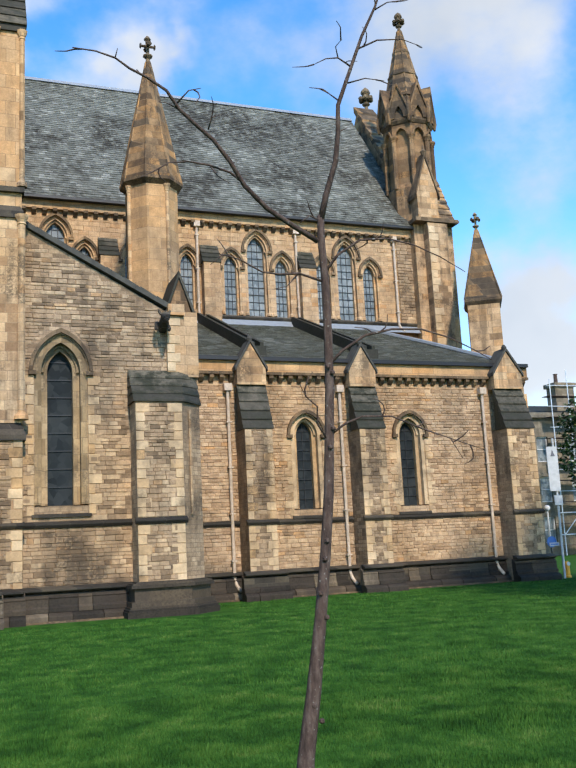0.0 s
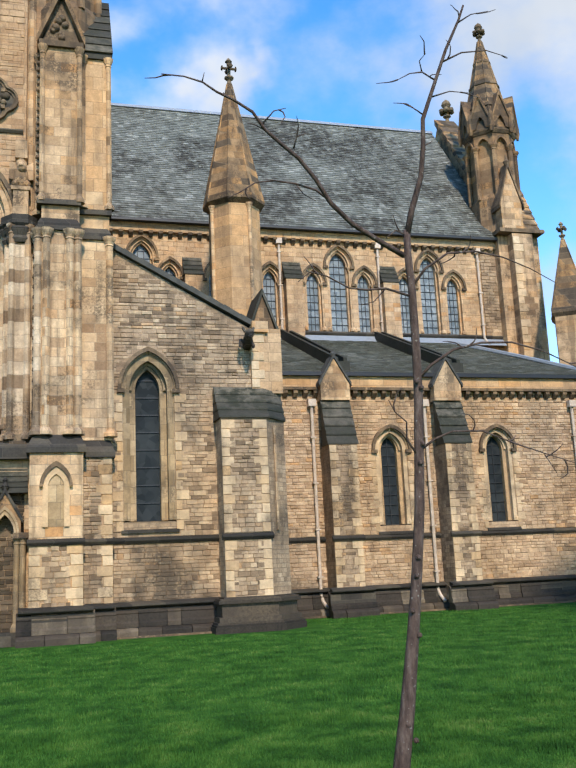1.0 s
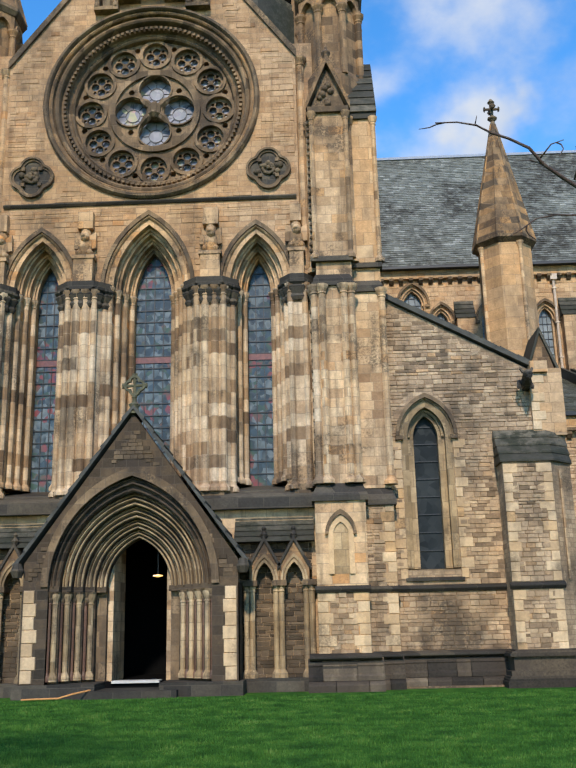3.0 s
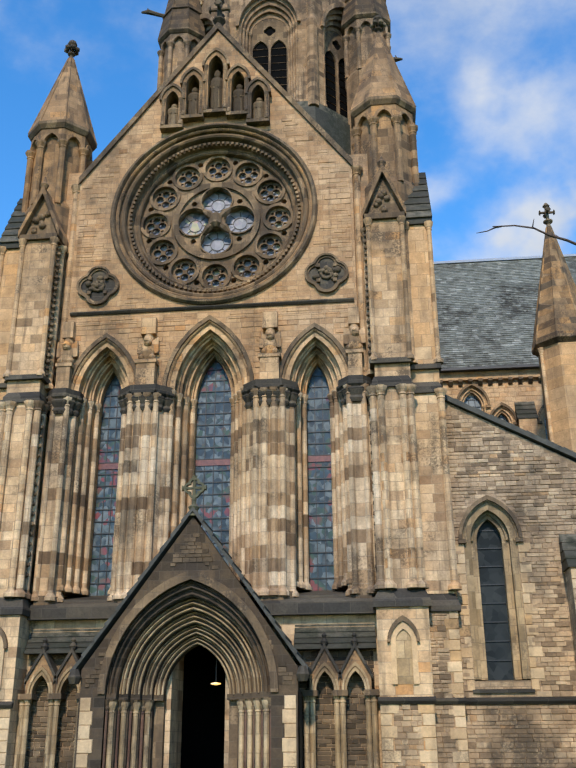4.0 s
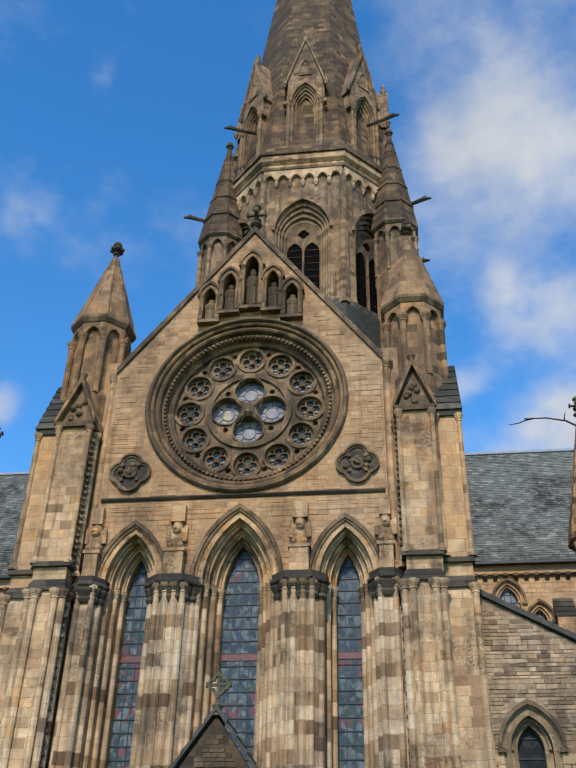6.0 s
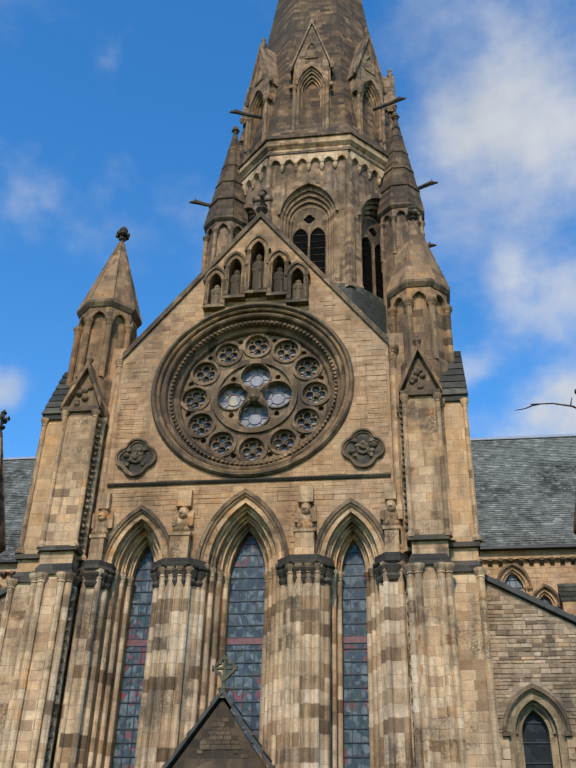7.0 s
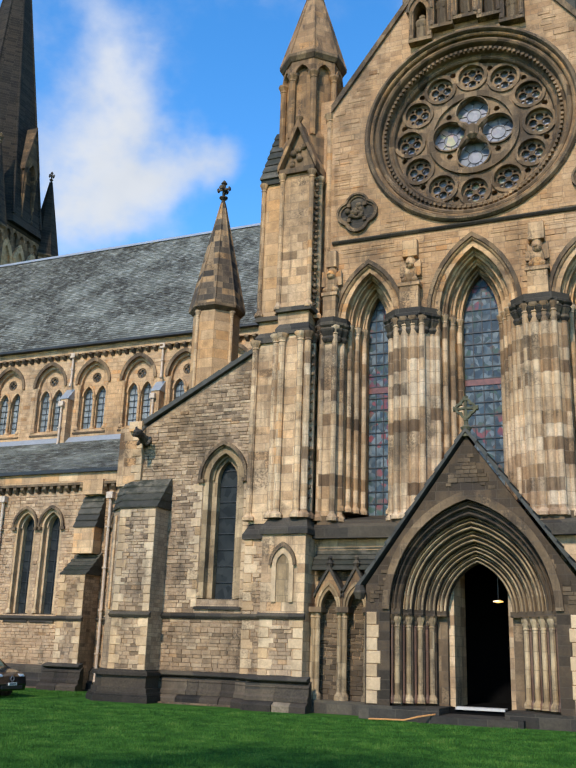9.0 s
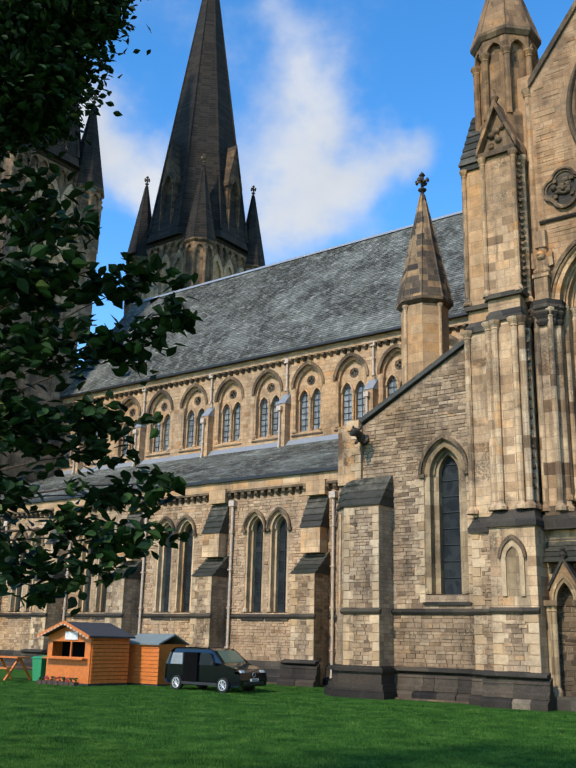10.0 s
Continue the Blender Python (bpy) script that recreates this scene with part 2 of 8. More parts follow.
def stone(name, stops, courses=None, soot=0.5, lo=0.5, hi=0.72, streak=0.5, rough=0.9, grain=0.35):
    """Sandstone: a tint for each block, grain, soot in clouds and run-off streaks; with courses, joints too."""
    m, n, l, b = mat(name, rough)
    geo = n.new("ShaderNodeNewGeometry")
    info = n.new("ShaderNodeObjectInfo")
    pos = geo.outputs["Position"]
    rnd = mul(n, l, mul(n, l, mul(n, l, info.outputs["Random"], 7.31), geo.outputs["Random Per Island"], "ADD"), 1.0, "FRACT")
    height = None
    if courses:
        sep = n.new("ShaderNodeSeparateXYZ")
        l.new(pos, sep.inputs[0])
        com = n.new("ShaderNodeCombineXYZ")
        l.new(mul(n, l, sep.outputs["X"], mul(n, l, sep.outputs["Y"], 0.83), "ADD"), com.inputs["X"])
        l.new(sep.outputs["Z"], com.inputs["Y"])
        br = n.new("ShaderNodeTexBrick")
        br.inputs["Scale"].default_value = 1.0
        br.inputs["Brick Width"].default_value, br.inputs["Row Height"].default_value = courses
        br.inputs["Mortar Size"].default_value, br.inputs["Mortar Smooth"].default_value = 0.012, 0.3
        br.inputs["Color1"].default_value, br.inputs["Color2"].default_value, br.inputs["Mortar"].default_value = (0, 0, 0, 1), (1, 1, 1, 1), (0.5, 0.5, 0.5, 1)
        br.offset, br.squash = 0.37, 0.8
        l.new(com.outputs[0], br.inputs["Vector"])
        tint = br.outputs["Color"]
        height = br.outputs["Fac"]
        rnd = mul(n, l, mul(n, l, tint, mul(n, l, rnd, 0.25), "ADD"), 0.8)
    rp = ramp(n, [(p, (r * 0.975, g * 0.978, bl * 0.945)) for p, (r, g, bl) in stops])
    l.new(rnd, rp.inputs["Fac"])
    fine = noise_of(n, l, pos, 14, 6, 0.65)
    mid = noise_of(n, l, pos, 2.4, 4)
    col = mixed(n, l, 1.0, rp.outputs["Color"], span(n, l, fine, 0.25, 0.75, 1 - grain, 1 + grain), "MULTIPLY")
    col = mixed(n, l, 1.0, col, span(n, l, mid, 0.3, 0.7, 0.82, 1.15), "MULTIPLY")
    col = mixed(n, l, span(n, l, noise_of(n, l, pos, 0.17, 3, 0.5), 0.40, 0.62), col, mixed(n, l, 1.0, col, (1.05, 0.97, 0.85), "MULTIPLY"))
    cloud = mul(n, l, noise_of(n, l, pos, 0.36, 7, 0.68), mul(n, l, mul(n, l, rnd, 0.5, "SUBTRACT"), 0.15), "ADD")
    run = noise_of(n, l, pos, 1.0, 4, 0.6, (1.9, 1.9, 0.16))
    dirt = mul(n, l, span(n, l, cloud, lo, hi), span(n, l, mul(n, l, run, fine, "ADD"), 0.78, 1.05), "MULTIPLY")
    dirt = mul(n, l, dirt, mul(n, l, span(n, l, run, 0.535, 0.64), streak), "MAXIMUM")
    col = mixed(n, l, mul(n, l, dirt, soot), col, SOOT)
    if height:
        col = mixed(n, l, mul(n, l, height, 0.45), col, (0.10, 0.08, 0.06))
    l.new(col, b.inputs["Base Color"])
    bp = n.new("ShaderNodeBump")
    bp.inputs["Strength"].default_value, bp.inputs["Distance"].default_value = 0.5, 0.02
    h = mul(n, l, fine, mul(n, l, mid, 0.6), "ADD")
    if height:
        h = mul(n, l, h, mul(n, l, height, 1.2), "SUBTRACT")
    l.new(h, bp.inputs["Height"])
    l.new(bp.outputs["Normal"], b.inputs["Normal"])
    b.inputs["Specular IOR Level"].default_value = 0.25
    return m


RUB = [(0.0, (0.15, 0.103, 0.067)), (0.22, (0.285, 0.197, 0.128)), (0.6, (0.39, 0.275, 0.18)), (0.92, (0.51, 0.375, 0.25)), (1.0, (0.42, 0.255, 0.135))]
RUBBLE = stone("rubble_sandstone", RUB, soot=0.80, lo=0.47, hi=0.62, streak=0.45, grain=0.34)
RUBBLE_SIDE = stone("coursed_rubble_sandstone", RUB, (0.36, 0.155), soot=0.80, lo=0.47, hi=0.62, streak=0.45, grain=0.34)
RUB_WARM = [(0.0, (0.27, 0.175, 0.108)), (0.2, (0.39, 0.262, 0.165)), (0.6, (0.47, 0.325, 0.208)), (0.92, (0.54, 0.385, 0.252)), (1.0, (0.50, 0.285, 0.135))]
RUBBLE_WARM = stone("peach_rubble_sandstone", RUB_WARM, soot=0.72, lo=0.50, hi=0.66, streak=0.4, grain=0.32)
WARM_SIDE = stone("peach_coursed_sandstone", RUB_WARM, (0.36, 0.155), soot=0.72, lo=0.50, hi=0.66, streak=0.4, grain=0.32)
CLERE = stone("clerestory_sandstone", [(0.0, (0.36, 0.225, 0.13)), (0.4, (0.48, 0.315, 0.185)), (0.78, (0.55, 0.375, 0.228)), (1.0, (0.52, 0.265, 0.11))], (0.55, 0.26), soot=0.6, lo=0.51, hi=0.66, streak=0.4, grain=0.22)
BAND = stone("orange_parapet_sandstone", [(0.0, (0.33, 0.21, 0.12)), (0.4, (0.49, 0.325, 0.19)), (0.75, (0.51, 0.295, 0.14)), (1.0, (0.62, 0.44, 0.27))], (1.1, 0.5), soot=0.6, lo=0.5, hi=0.66, streak=0.4, grain=0.22)
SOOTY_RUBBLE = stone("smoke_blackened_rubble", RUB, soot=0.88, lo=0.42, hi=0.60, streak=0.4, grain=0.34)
QUOIN = stone("dressed_quoin_stone", [(0.0, (0.40, 0.272, 0.16)), (0.4, (0.53, 0.38, 0.24)), (0.8, (0.61, 0.455, 0.30)), (1.0, (0.52, 0.33, 0.17))], soot=0.7, lo=0.48, hi=0.62, streak=0.4, grain=0.18)
ASHLAR = stone("ashlar_sandstone", [(0.0, (0.25, 0.152, 0.088)), (0.25, (0.49, 0.33, 0.198)), (0.68, (0.65, 0.47, 0.30)), (1.0, (0.57, 0.29, 0.115))], (0.72, 0.33), soot=0.8, lo=0.47, hi=0.60, streak=0.6, grain=0.22)
SHAFTS = stone("banded_shaft_sandstone", [(0.0, (0.10, 0.066, 0.042)), (0.14, (0.16, 0.102, 0.062)), (0.24, (0.36, 0.238, 0.145)), (0.45, (0.52, 0.38, 0.255)), (0.66, (0.62, 0.475, 0.335)), (0.74, (0.46, 0.30, 0.172)), (0.84, (0.20, 0.128, 0.078)), (1.0, (0.55, 0.41, 0.275))], (1.35, 0.46), soot=0.80, lo=0.47, hi=0.62, streak=0.60, grain=0.26)
GABLE = stone("upper_wall_sandstone", [(0.0, (0.29, 0.172, 0.095)), (0.4, (0.415, 0.260, 0.147)), (0.75, (0.475, 0.312, 0.184)), (1.0, (0.43, 0.21, 0.085))], (0.55, 0.24), soot=0.68, lo=0.48, hi=0.63, streak=0.5, grain=0.22)
UPPER = stone("upper_ashlar_sandstone", [(0.0, (0.17, 0.105, 0.06)), (0.2, (0.40, 0.258, 0.148)), (0.62, (0.57, 0.385, 0.232)), (0.86, (0.55, 0.32, 0.155)), (1.0, (0.55, 0.26, 0.09))], (0.72, 0.36), soot=0.85, lo=0.46, hi=0.59, streak=0.65, grain=0.24)
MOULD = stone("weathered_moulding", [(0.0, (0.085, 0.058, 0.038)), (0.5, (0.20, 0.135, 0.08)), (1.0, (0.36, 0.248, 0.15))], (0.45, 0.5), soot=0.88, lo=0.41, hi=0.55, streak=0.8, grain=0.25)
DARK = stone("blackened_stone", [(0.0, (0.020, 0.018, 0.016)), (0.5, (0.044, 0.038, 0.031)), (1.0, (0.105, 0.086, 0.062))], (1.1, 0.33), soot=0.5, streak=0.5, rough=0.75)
TOWER = stone("tower_sandstone", [(0.0, (0.085, 0.057, 0.037)), (0.4, (0.25, 0.162, 0.098)), (0.8, (0.36, 0.245, 0.155)), (1.0, (0.44, 0.275, 0.145))], (0.6, 0.36), soot=0.88, lo=0.45, hi=0.59, streak=0.75)
TOWER_SPIRE = stone("weathered_tower_spire_stone", [(0.0, (0.028, 0.022, 0.017)), (0.4, (0.085, 0.057, 0.034)), (0.75, (0.18, 0.112, 0.060)), (1.0, (0.32, 0.195, 0.10))], (0.9, 0.42), soot=0.85, lo=0.43, hi=0.56, streak=0.8)
PORCH = stone("sooty_porch_stone", [(0.0, (0.026, 0.021, 0.016)), (0.5, (0.062, 0.044, 0.029)), (1.0, (0.15, 0.102, 0.062))], (0.5, 0.3), soot=0.8, lo=0.42, hi=0.58, streak=0.7)
PORCH_RUBBLE = stone("brown_porch_rubble", [(0.0, (0.05, 0.036, 0.024)), (0.5, (0.12, 0.084, 0.053)), (1.0, (0.22, 0.155, 0.098))], soot=0.7, lo=0.44, hi=0.6, streak=0.4)
PINN = stone("patchy_pinnacle_stone", [(0.0, (0.045, 0.037, 0.030)), (0.3, (0.12, 0.088, 0.06)), (0.55, (0.36, 0.235, 0.13)), (0.8, (0.45, 0.255, 0.11)), (1.0, (0.09, 0.066, 0.047))], (0.6, 0.36), soot=0.8, lo=0.44, hi=0.58, streak=0.5)
SPIRE = stone("sooty_spire_stone", [(0.0, (0.012, 0.0105, 0.009)), (0.5, (0.019, 0.0165, 0.0135)), (1.0, (0.038, 0.031, 0.023))], (1.4, 0.3), soot=0.4, streak=0.5)
DOORWAY = stone("tan_moulded_doorway_stone", [(0.0, (0.16, 0.110, 0.062)), (0.5, (0.37, 0.262, 0.152)), (1.0, (0.54, 0.40, 0.25))], (0.4, 0.55), soot=0.75, lo=0.46, hi=0.60, streak=0.5, grain=0.2)
REDSHAFT = stone("red_brown_marble_shaft", [(0.0, (0.065, 0.035, 0.026)), (0.6, (0.13, 0.068, 0.048)), (1.0, (0.20, 0.115, 0.08))], (0.4, 0.7), soot=0.5, rough=0.5)
PLINTH = stone("black_and_grey_plinth_block", [(0.0, (0.014, 0.012, 0.010)), (0.45, (0.036, 0.029, 0.022)), (0.75, (0.085, 0.065, 0.046)), (1.0, (0.24, 0.19, 0.135))], soot=0.75, lo=0.44, hi=0.56, streak=0.6, rough=0.8, grain=0.55)
BACKDROP_STONE = stone("grey_tenement_stone", [(0.0, (0.12, 0.105, 0.085)), (0.5, (0.19, 0.165, 0.13)), (1.0, (0.26, 0.22, 0.17))], (0.8, 0.4), soot=0.5)


def slate_mat(name, stops, lichen):
    m, n, l, b = mat(name, 0.62)
    geo = n.new("ShaderNodeNewGeometry")
    rp = ramp(n, stops)
    l.new(geo.outputs["Random Per Island"], rp.inputs["Fac"])
    big = noise_of(n, l, geo.outputs["Position"], 0.26, 8, 0.72)
    fine = noise_of(n, l, geo.outputs["Position"], 9, 5, 0.65)
    blot = noise_of(n, l, geo.outputs["Position"], 2.2, 6, 0.75)
    b.inputs["Specular IOR Level"].default_value = 0.15
    col = mixed(n, l, mul(n, l, span(n, l, big, 0.38, 0.54, 0, 1.0), span(n, l, blot, 0.40, 0.54, 0.1, 1.0)), rp.outputs["Color"], lichen)
    col = mixed(n, l, 1.0, col, span(n, l, fine, 0.25, 0.75, 0.72, 1.25), "MULTIPLY")
    l.new(col, b.inputs["Base Color"])
    bp = n.new("ShaderNodeBump")
    bp.inputs["Strength"].default_value, bp.inputs["Distance"].default_value = 0.4, 0.015
    l.new(fine, bp.inputs["Height"])
    l.new(bp.outputs["Normal"], b.inputs["Normal"])
    return m


SLATE = slate_mat("green_grey_slate", [(0.0, (0.135, 0.138, 0.116)), (0.4, (0.175, 0.178, 0.150)), (0.8, (0.205, 0.208, 0.176)), (1.0, (0.30, 0.30, 0.262))], (0.056, 0.052, 0.041))
SLATE_DARK = slate_mat("dark_stone_slate", [(0.0, (0.022, 0.020, 0.016)), (0.5, (0.052, 0.047, 0.037)), (0.85, (0.105, 0.092, 0.069)), (1.0, (0.17, 0.146, 0.105))], (0.032, 0.033, 0.022))


def plain(name, col, rough=0.5, metal=0.0, vary=0.15, scale=6.0):
    m, n, l, b = mat(name, rough, metal)
    geo = n.new("ShaderNodeNewGeometry")
    f = noise_of(n, l, geo.outputs["Position"], scale, 5, 0.6)
    l.new(mixed(n, l, 1.0, col, span(n, l, f, 0.25, 0.75, 1 - vary, 1 + vary), "MULTIPLY"), b.inputs["Base Color"])
    return m


LEAD = plain("grey_lead", (0.30, 0.32, 0.34), 0.45, 0.3)
IRON = plain("black_iron", (0.012, 0.012, 0.013), 0.5)
PIPE = plain("cream_painted_pipe", (0.50, 0.39, 0.29), 0.5, vary=0.3)
SLATE_AISLE = slate_mat("mid_grey_green_slate", [(0.0, (0.06, 0.062, 0.05)), (0.5, (0.098, 0.10, 0.082)), (1.0, (0.16, 0.158, 0.13))], (0.062, 0.062, 0.044))
COPING = plain("mossy_dark_coping", (0.055, 0.052, 0.042), 0.85, vary=0.5, scale=3)
bkm, bkn, bkl, bkb = mat("mottled_brown_bark", 0.85)
bkg = bkn.new("ShaderNodeNewGeometry")
bk1 = noise_of(bkn, bkl, bkg.outputs["Position"], 30, 6, 0.7, (1, 1, 0.35))
bk2 = noise_of(bkn, bkl, bkg.outputs["Position"], 55, 3, 0.6)
bkr = ramp(bkn, [(0.3, (0.028, 0.018, 0.014)), (0.5, (0.075, 0.048, 0.037)), (0.7, (0.135, 0.098, 0.078))])
bkl.new(bk1, bkr.inputs["Fac"])
bkl.new(mixed(bkn, bkl, span(bkn, bkl, bk2, 0.64, 0.70, 0, 0.7), bkr.outputs["Color"], (0.26, 0.25, 0.22)), bkb.inputs["Base Color"])
bkp = bkn.new("ShaderNodeBump")
bkp.inputs["Strength"].default_value, bkp.inputs["Distance"].default_value = 0.8, 0.01
bkl.new(bk1, bkp.inputs["Height"])
bkl.new(bkp.outputs["Normal"], bkb.inputs["Normal"])
bkb.inputs["Specular IOR Level"].default_value = 0.2
BARK = bkm
# near-black colour painted in for the shade inside rooms and openings
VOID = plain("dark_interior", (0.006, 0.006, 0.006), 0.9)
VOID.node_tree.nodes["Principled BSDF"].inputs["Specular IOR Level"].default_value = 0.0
ROSE_STONE = stone("brown_rose_stone", [(0.0, (0.055, 0.038, 0.025)), (0.4, (0.17, 0.112, 0.066)), (0.8, (0.30, 0.195, 0.112)), (0.93, (0.33, 0.22, 0.13)), (1.0, (0.52, 0.38, 0.23))], (0.5, 0.5), soot=0.9, lo=0.44, hi=0.60, streak=0.5, grain=0.25)
TURRET = stone("brown_turret_stone", [(0.0, (0.08, 0.054, 0.034)), (0.35, (0.235, 0.142, 0.076)), (0.75, (0.36, 0.222, 0.118)), (1.0, (0.44, 0.23, 0.09))], (0.6, 0.40), soot=0.9, lo=0.44, hi=0.60, streak=0.75, grain=0.24)
STATUE = stone("sooty_statue_stone", [(0.0, (0.05, 0.039, 0.028)), (0.5, (0.12, 0.09, 0.06)), (1.0, (0.24, 0.18, 0.116))], soot=0.75, lo=0.46, hi=0.62)


def glass_mat(name, stops, cells, rough=0.12, gloss=0.5):
    """Old leaded glass seen from outside: quarries of dark tints with a wavy gloss."""
    m, n, l, b = mat(name, rough)
    geo = n.new("ShaderNodeNewGeometry")
    v = n.new("ShaderNodeTexVoronoi")
    v.inputs["Scale"].default_value = cells
    mp = n.new("ShaderNodeMapping")
    mp.inputs["Scale"].default_value = (1.3, 0.2, 1.0)
    l.new(geo.outputs["Position"], mp.inputs["Vector"])
    l.new(mp.outputs["Vector"], v.inputs["Vector"])
    sp = n.new("ShaderNodeSeparateColor")
    l.new(v.outputs["Color"], sp.inputs[0])
    zone = noise_of(n, l, geo.outputs["Position"], 0.55, 3)
    rp = ramp(n, stops)
    l.new(mul(n, l, mul(n, l, sp.outputs[0], 0.38), mul(n, l, zone, 0.78), "ADD"), rp.inputs["Fac"])
    l.new(rp.outputs["Color"], b.inputs["Base Color"])
    bp = n.new("ShaderNodeBump")
    bp.inputs["Strength"].default_value, bp.inputs["Distance"].default_value = 0.25, 0.02
    l.new(noise_of(n, l, geo.outputs["Position"], 3.5, 3), bp.inputs["Height"])
    l.new(bp.outputs["Normal"], b.inputs["Normal"])
    b.inputs["Specular IOR Level"].default_value = gloss
    return m


# pale grey stops paint sky reflections in among the coloured glass tints
STAINED = glass_mat("stained_glass", [(0.0, (0.015, 0.02, 0.024)), (0.34, (0.035, 0.045, 0.052)), (0.42, (0.12, 0.145, 0.15)), (0.47, (0.03, 0.038, 0.045)), (0.55, (0.045, 0.07, 0.09)), (0.61, (0.15, 0.172, 0.178)), (0.66, (0.035, 0.045, 0.05)), (0.72, (0.05, 0.085, 0.06)), (0.78, (0.20, 0.05, 0.05)), (0.84, (0.04, 0.055, 0.08)), (0.92, (0.26, 0.11, 0.05)), (1.0, (0.22, 0.05, 0.07))], 4.2, 0.25, 0.3)
ROSE_GLASS = glass_mat("rose_stained_glass", [(0.0, (0.07, 0.08, 0.10)), (0.30, (0.15, 0.16, 0.19)), (0.42, (0.23, 0.235, 0.25)), (0.52, (0.10, 0.105, 0.13)), (0.62, (0.27, 0.26, 0.285)), (0.70, (0.17, 0.165, 0.21)), (0.78, (0.36, 0.34, 0.20)), (0.86, (0.46, 0.20, 0.30)), (1.0, (0.36, 0.34, 0.38))], 3.0, 0.25, 0.15)
DARK_GLASS = glass_mat("dark_leaded_glass", [(0.0, (0.008, 0.010, 0.011)), (0.5, (0.018, 0.022, 0.024)), (1.0, (0.045, 0.05, 0.05))], 3.2, 0.5, 0.06)
PALE_GLASS = glass_mat("pale_leaded_glass", [(0.0, (0.05, 0.06, 0.065)), (0.5, (0.16, 0.18, 0.185)), (1.0, (0.34, 0.36, 0.36))], 3.6, 0.25, 0.25)


# ---- builders for the church ----
def unit_block():
    bm = bmesh.new()
    b = [bm.verts.new((x, 0, z)) for x, z in ((-0.5, -0.5), (0.5, -0.5), (0.5, 0.5), (-0.5, 0.5))]
    f = [bm.verts.new((x, -1, z)) for x, z in ((-0.475, -0.45), (0.475, -0.455), (0.47, 0.45), (-0.475, 0.455))]
    bm.faces.new(f)
    for i in range(4):
        j = (i + 1) % 4
        bm.faces.new((b[i], b[j], f[j], f[i]))
    me = bpy.data.meshes.new("block")
    bm.to_mesh(me)
    bm.free()
    return me


BLOCKS = {}


def piece(name, me, parent, loc, scale=(1, 1, 1), rz=0.0):
    ob = bpy.data.objects.new(name, me)
    scene.collection.objects.link(ob)
    ob.parent = parent
    ob.matrix_parent_inverse = parent.matrix_world.inverted()
    ob.location, ob.scale, ob.rotation_euler = loc, scale, (0, 0, rz)
    return ob


def block_mesh(material):
    if material.name not in BLOCKS:
        BLOCKS[material.name] = unit_block()
        BLOCKS[material.name].materials.append(material)
    return BLOCKS[material.name]


def stonework(parent, material, x0, x1, z0, z1, y, keep=None, h=(0.10, 0.20), w=(0.20, 0.52), limit=0, seed=1, proud=0.028):
    """Coursed stones on a south face. The lowest ones, up to limit, are stones of their own, the rest one mesh."""
    r = random.Random(seed)
    verts, faces = [], []
    z, count = z0, 0
    while z < z1 - 0.05:
        hh = min(r.uniform(*h), z1 - z)
        x = x0 - r.uniform(0, 0.2)
        while x < x1 - 0.03:
            ww = r.uniform(*w)
            a, b = max(x, x0), min(x + ww, x1)
            x += ww
            if b - a < 0.08 or (keep and not all(keep(px, pz) for px in (a, b, (a + b) / 2) for pz in (z, z + hh))):
                continue
            p = proud * r.uniform(0.4, 1.5)
            if count < limit:
                piece("stone", block_mesh(material), parent, ((a + b) / 2, y, z + hh / 2), (b - a - 0.008, p, hh - 0.008))
                count += 1
                continue
            k = len(verts)
            e, g = 0.004, 0.018
            verts += [(a + e, y, z + e), (b - e, y, z + e), (b - e, y, z + hh - e), (a + e, y, z + hh - e),
                      (a + g, y - p, z + g * r.uniform(0.5, 1.6)), (b - g, y - p * r.uniform(0.6, 1.2), z + g), (b - g, y - p, z + hh - g * r.uniform(0.5, 1.6)), (a + g, y - p * r.uniform(0.6, 1.2), z + hh - g)]
            faces += [(k + 4, k + 5, k + 6, k + 7), (k, k + 1, k + 5, k + 4), (k + 1, k + 2, k + 6, k + 5), (k + 2, k + 3, k + 7, k + 6), (k + 3, k, k + 4, k + 7)]
        z += hh
    if verts:
        ob = mesh_of("stonework", verts, faces, material, parent)
        ob.matrix_parent_inverse = parent.matrix_world.inverted()


def quoins(parent, x, side, y, z0, z1, long=0.5, short=0.28, h=0.33, proud=0.03, material=None):
    """Dressed corner stones, long and short by turns; side is the way into the wall."""
    n = max(1, round((z1 - z0) / h))
    hh = (z1 - z0) / n
    for i in range(n):
        w = (long if i % 2 else short) * rng.uniform(0.9, 1.1)
        piece("quoin", block_mesh(material or QUOIN), parent, (x + side * w / 2, y, z0 + (i + 0.5) * hh), (w, proud * rng.uniform(0.85, 1.2), hh - 0.006))


def outside(*holes):
    """True where a point lies clear of all the given boxes or lancets (xc, half, z0, zs, apex)."""
    def keep(x, z):
        for xc, half, z0, zs, apex in holes:
            if z < z0 or z > apex:
                continue
            lim = half if z < zs else half * math.sqrt(max(0, (apex - z) / (apex - zs)))
            if abs(x - xc) < lim:
                return False
        return True
    return keep


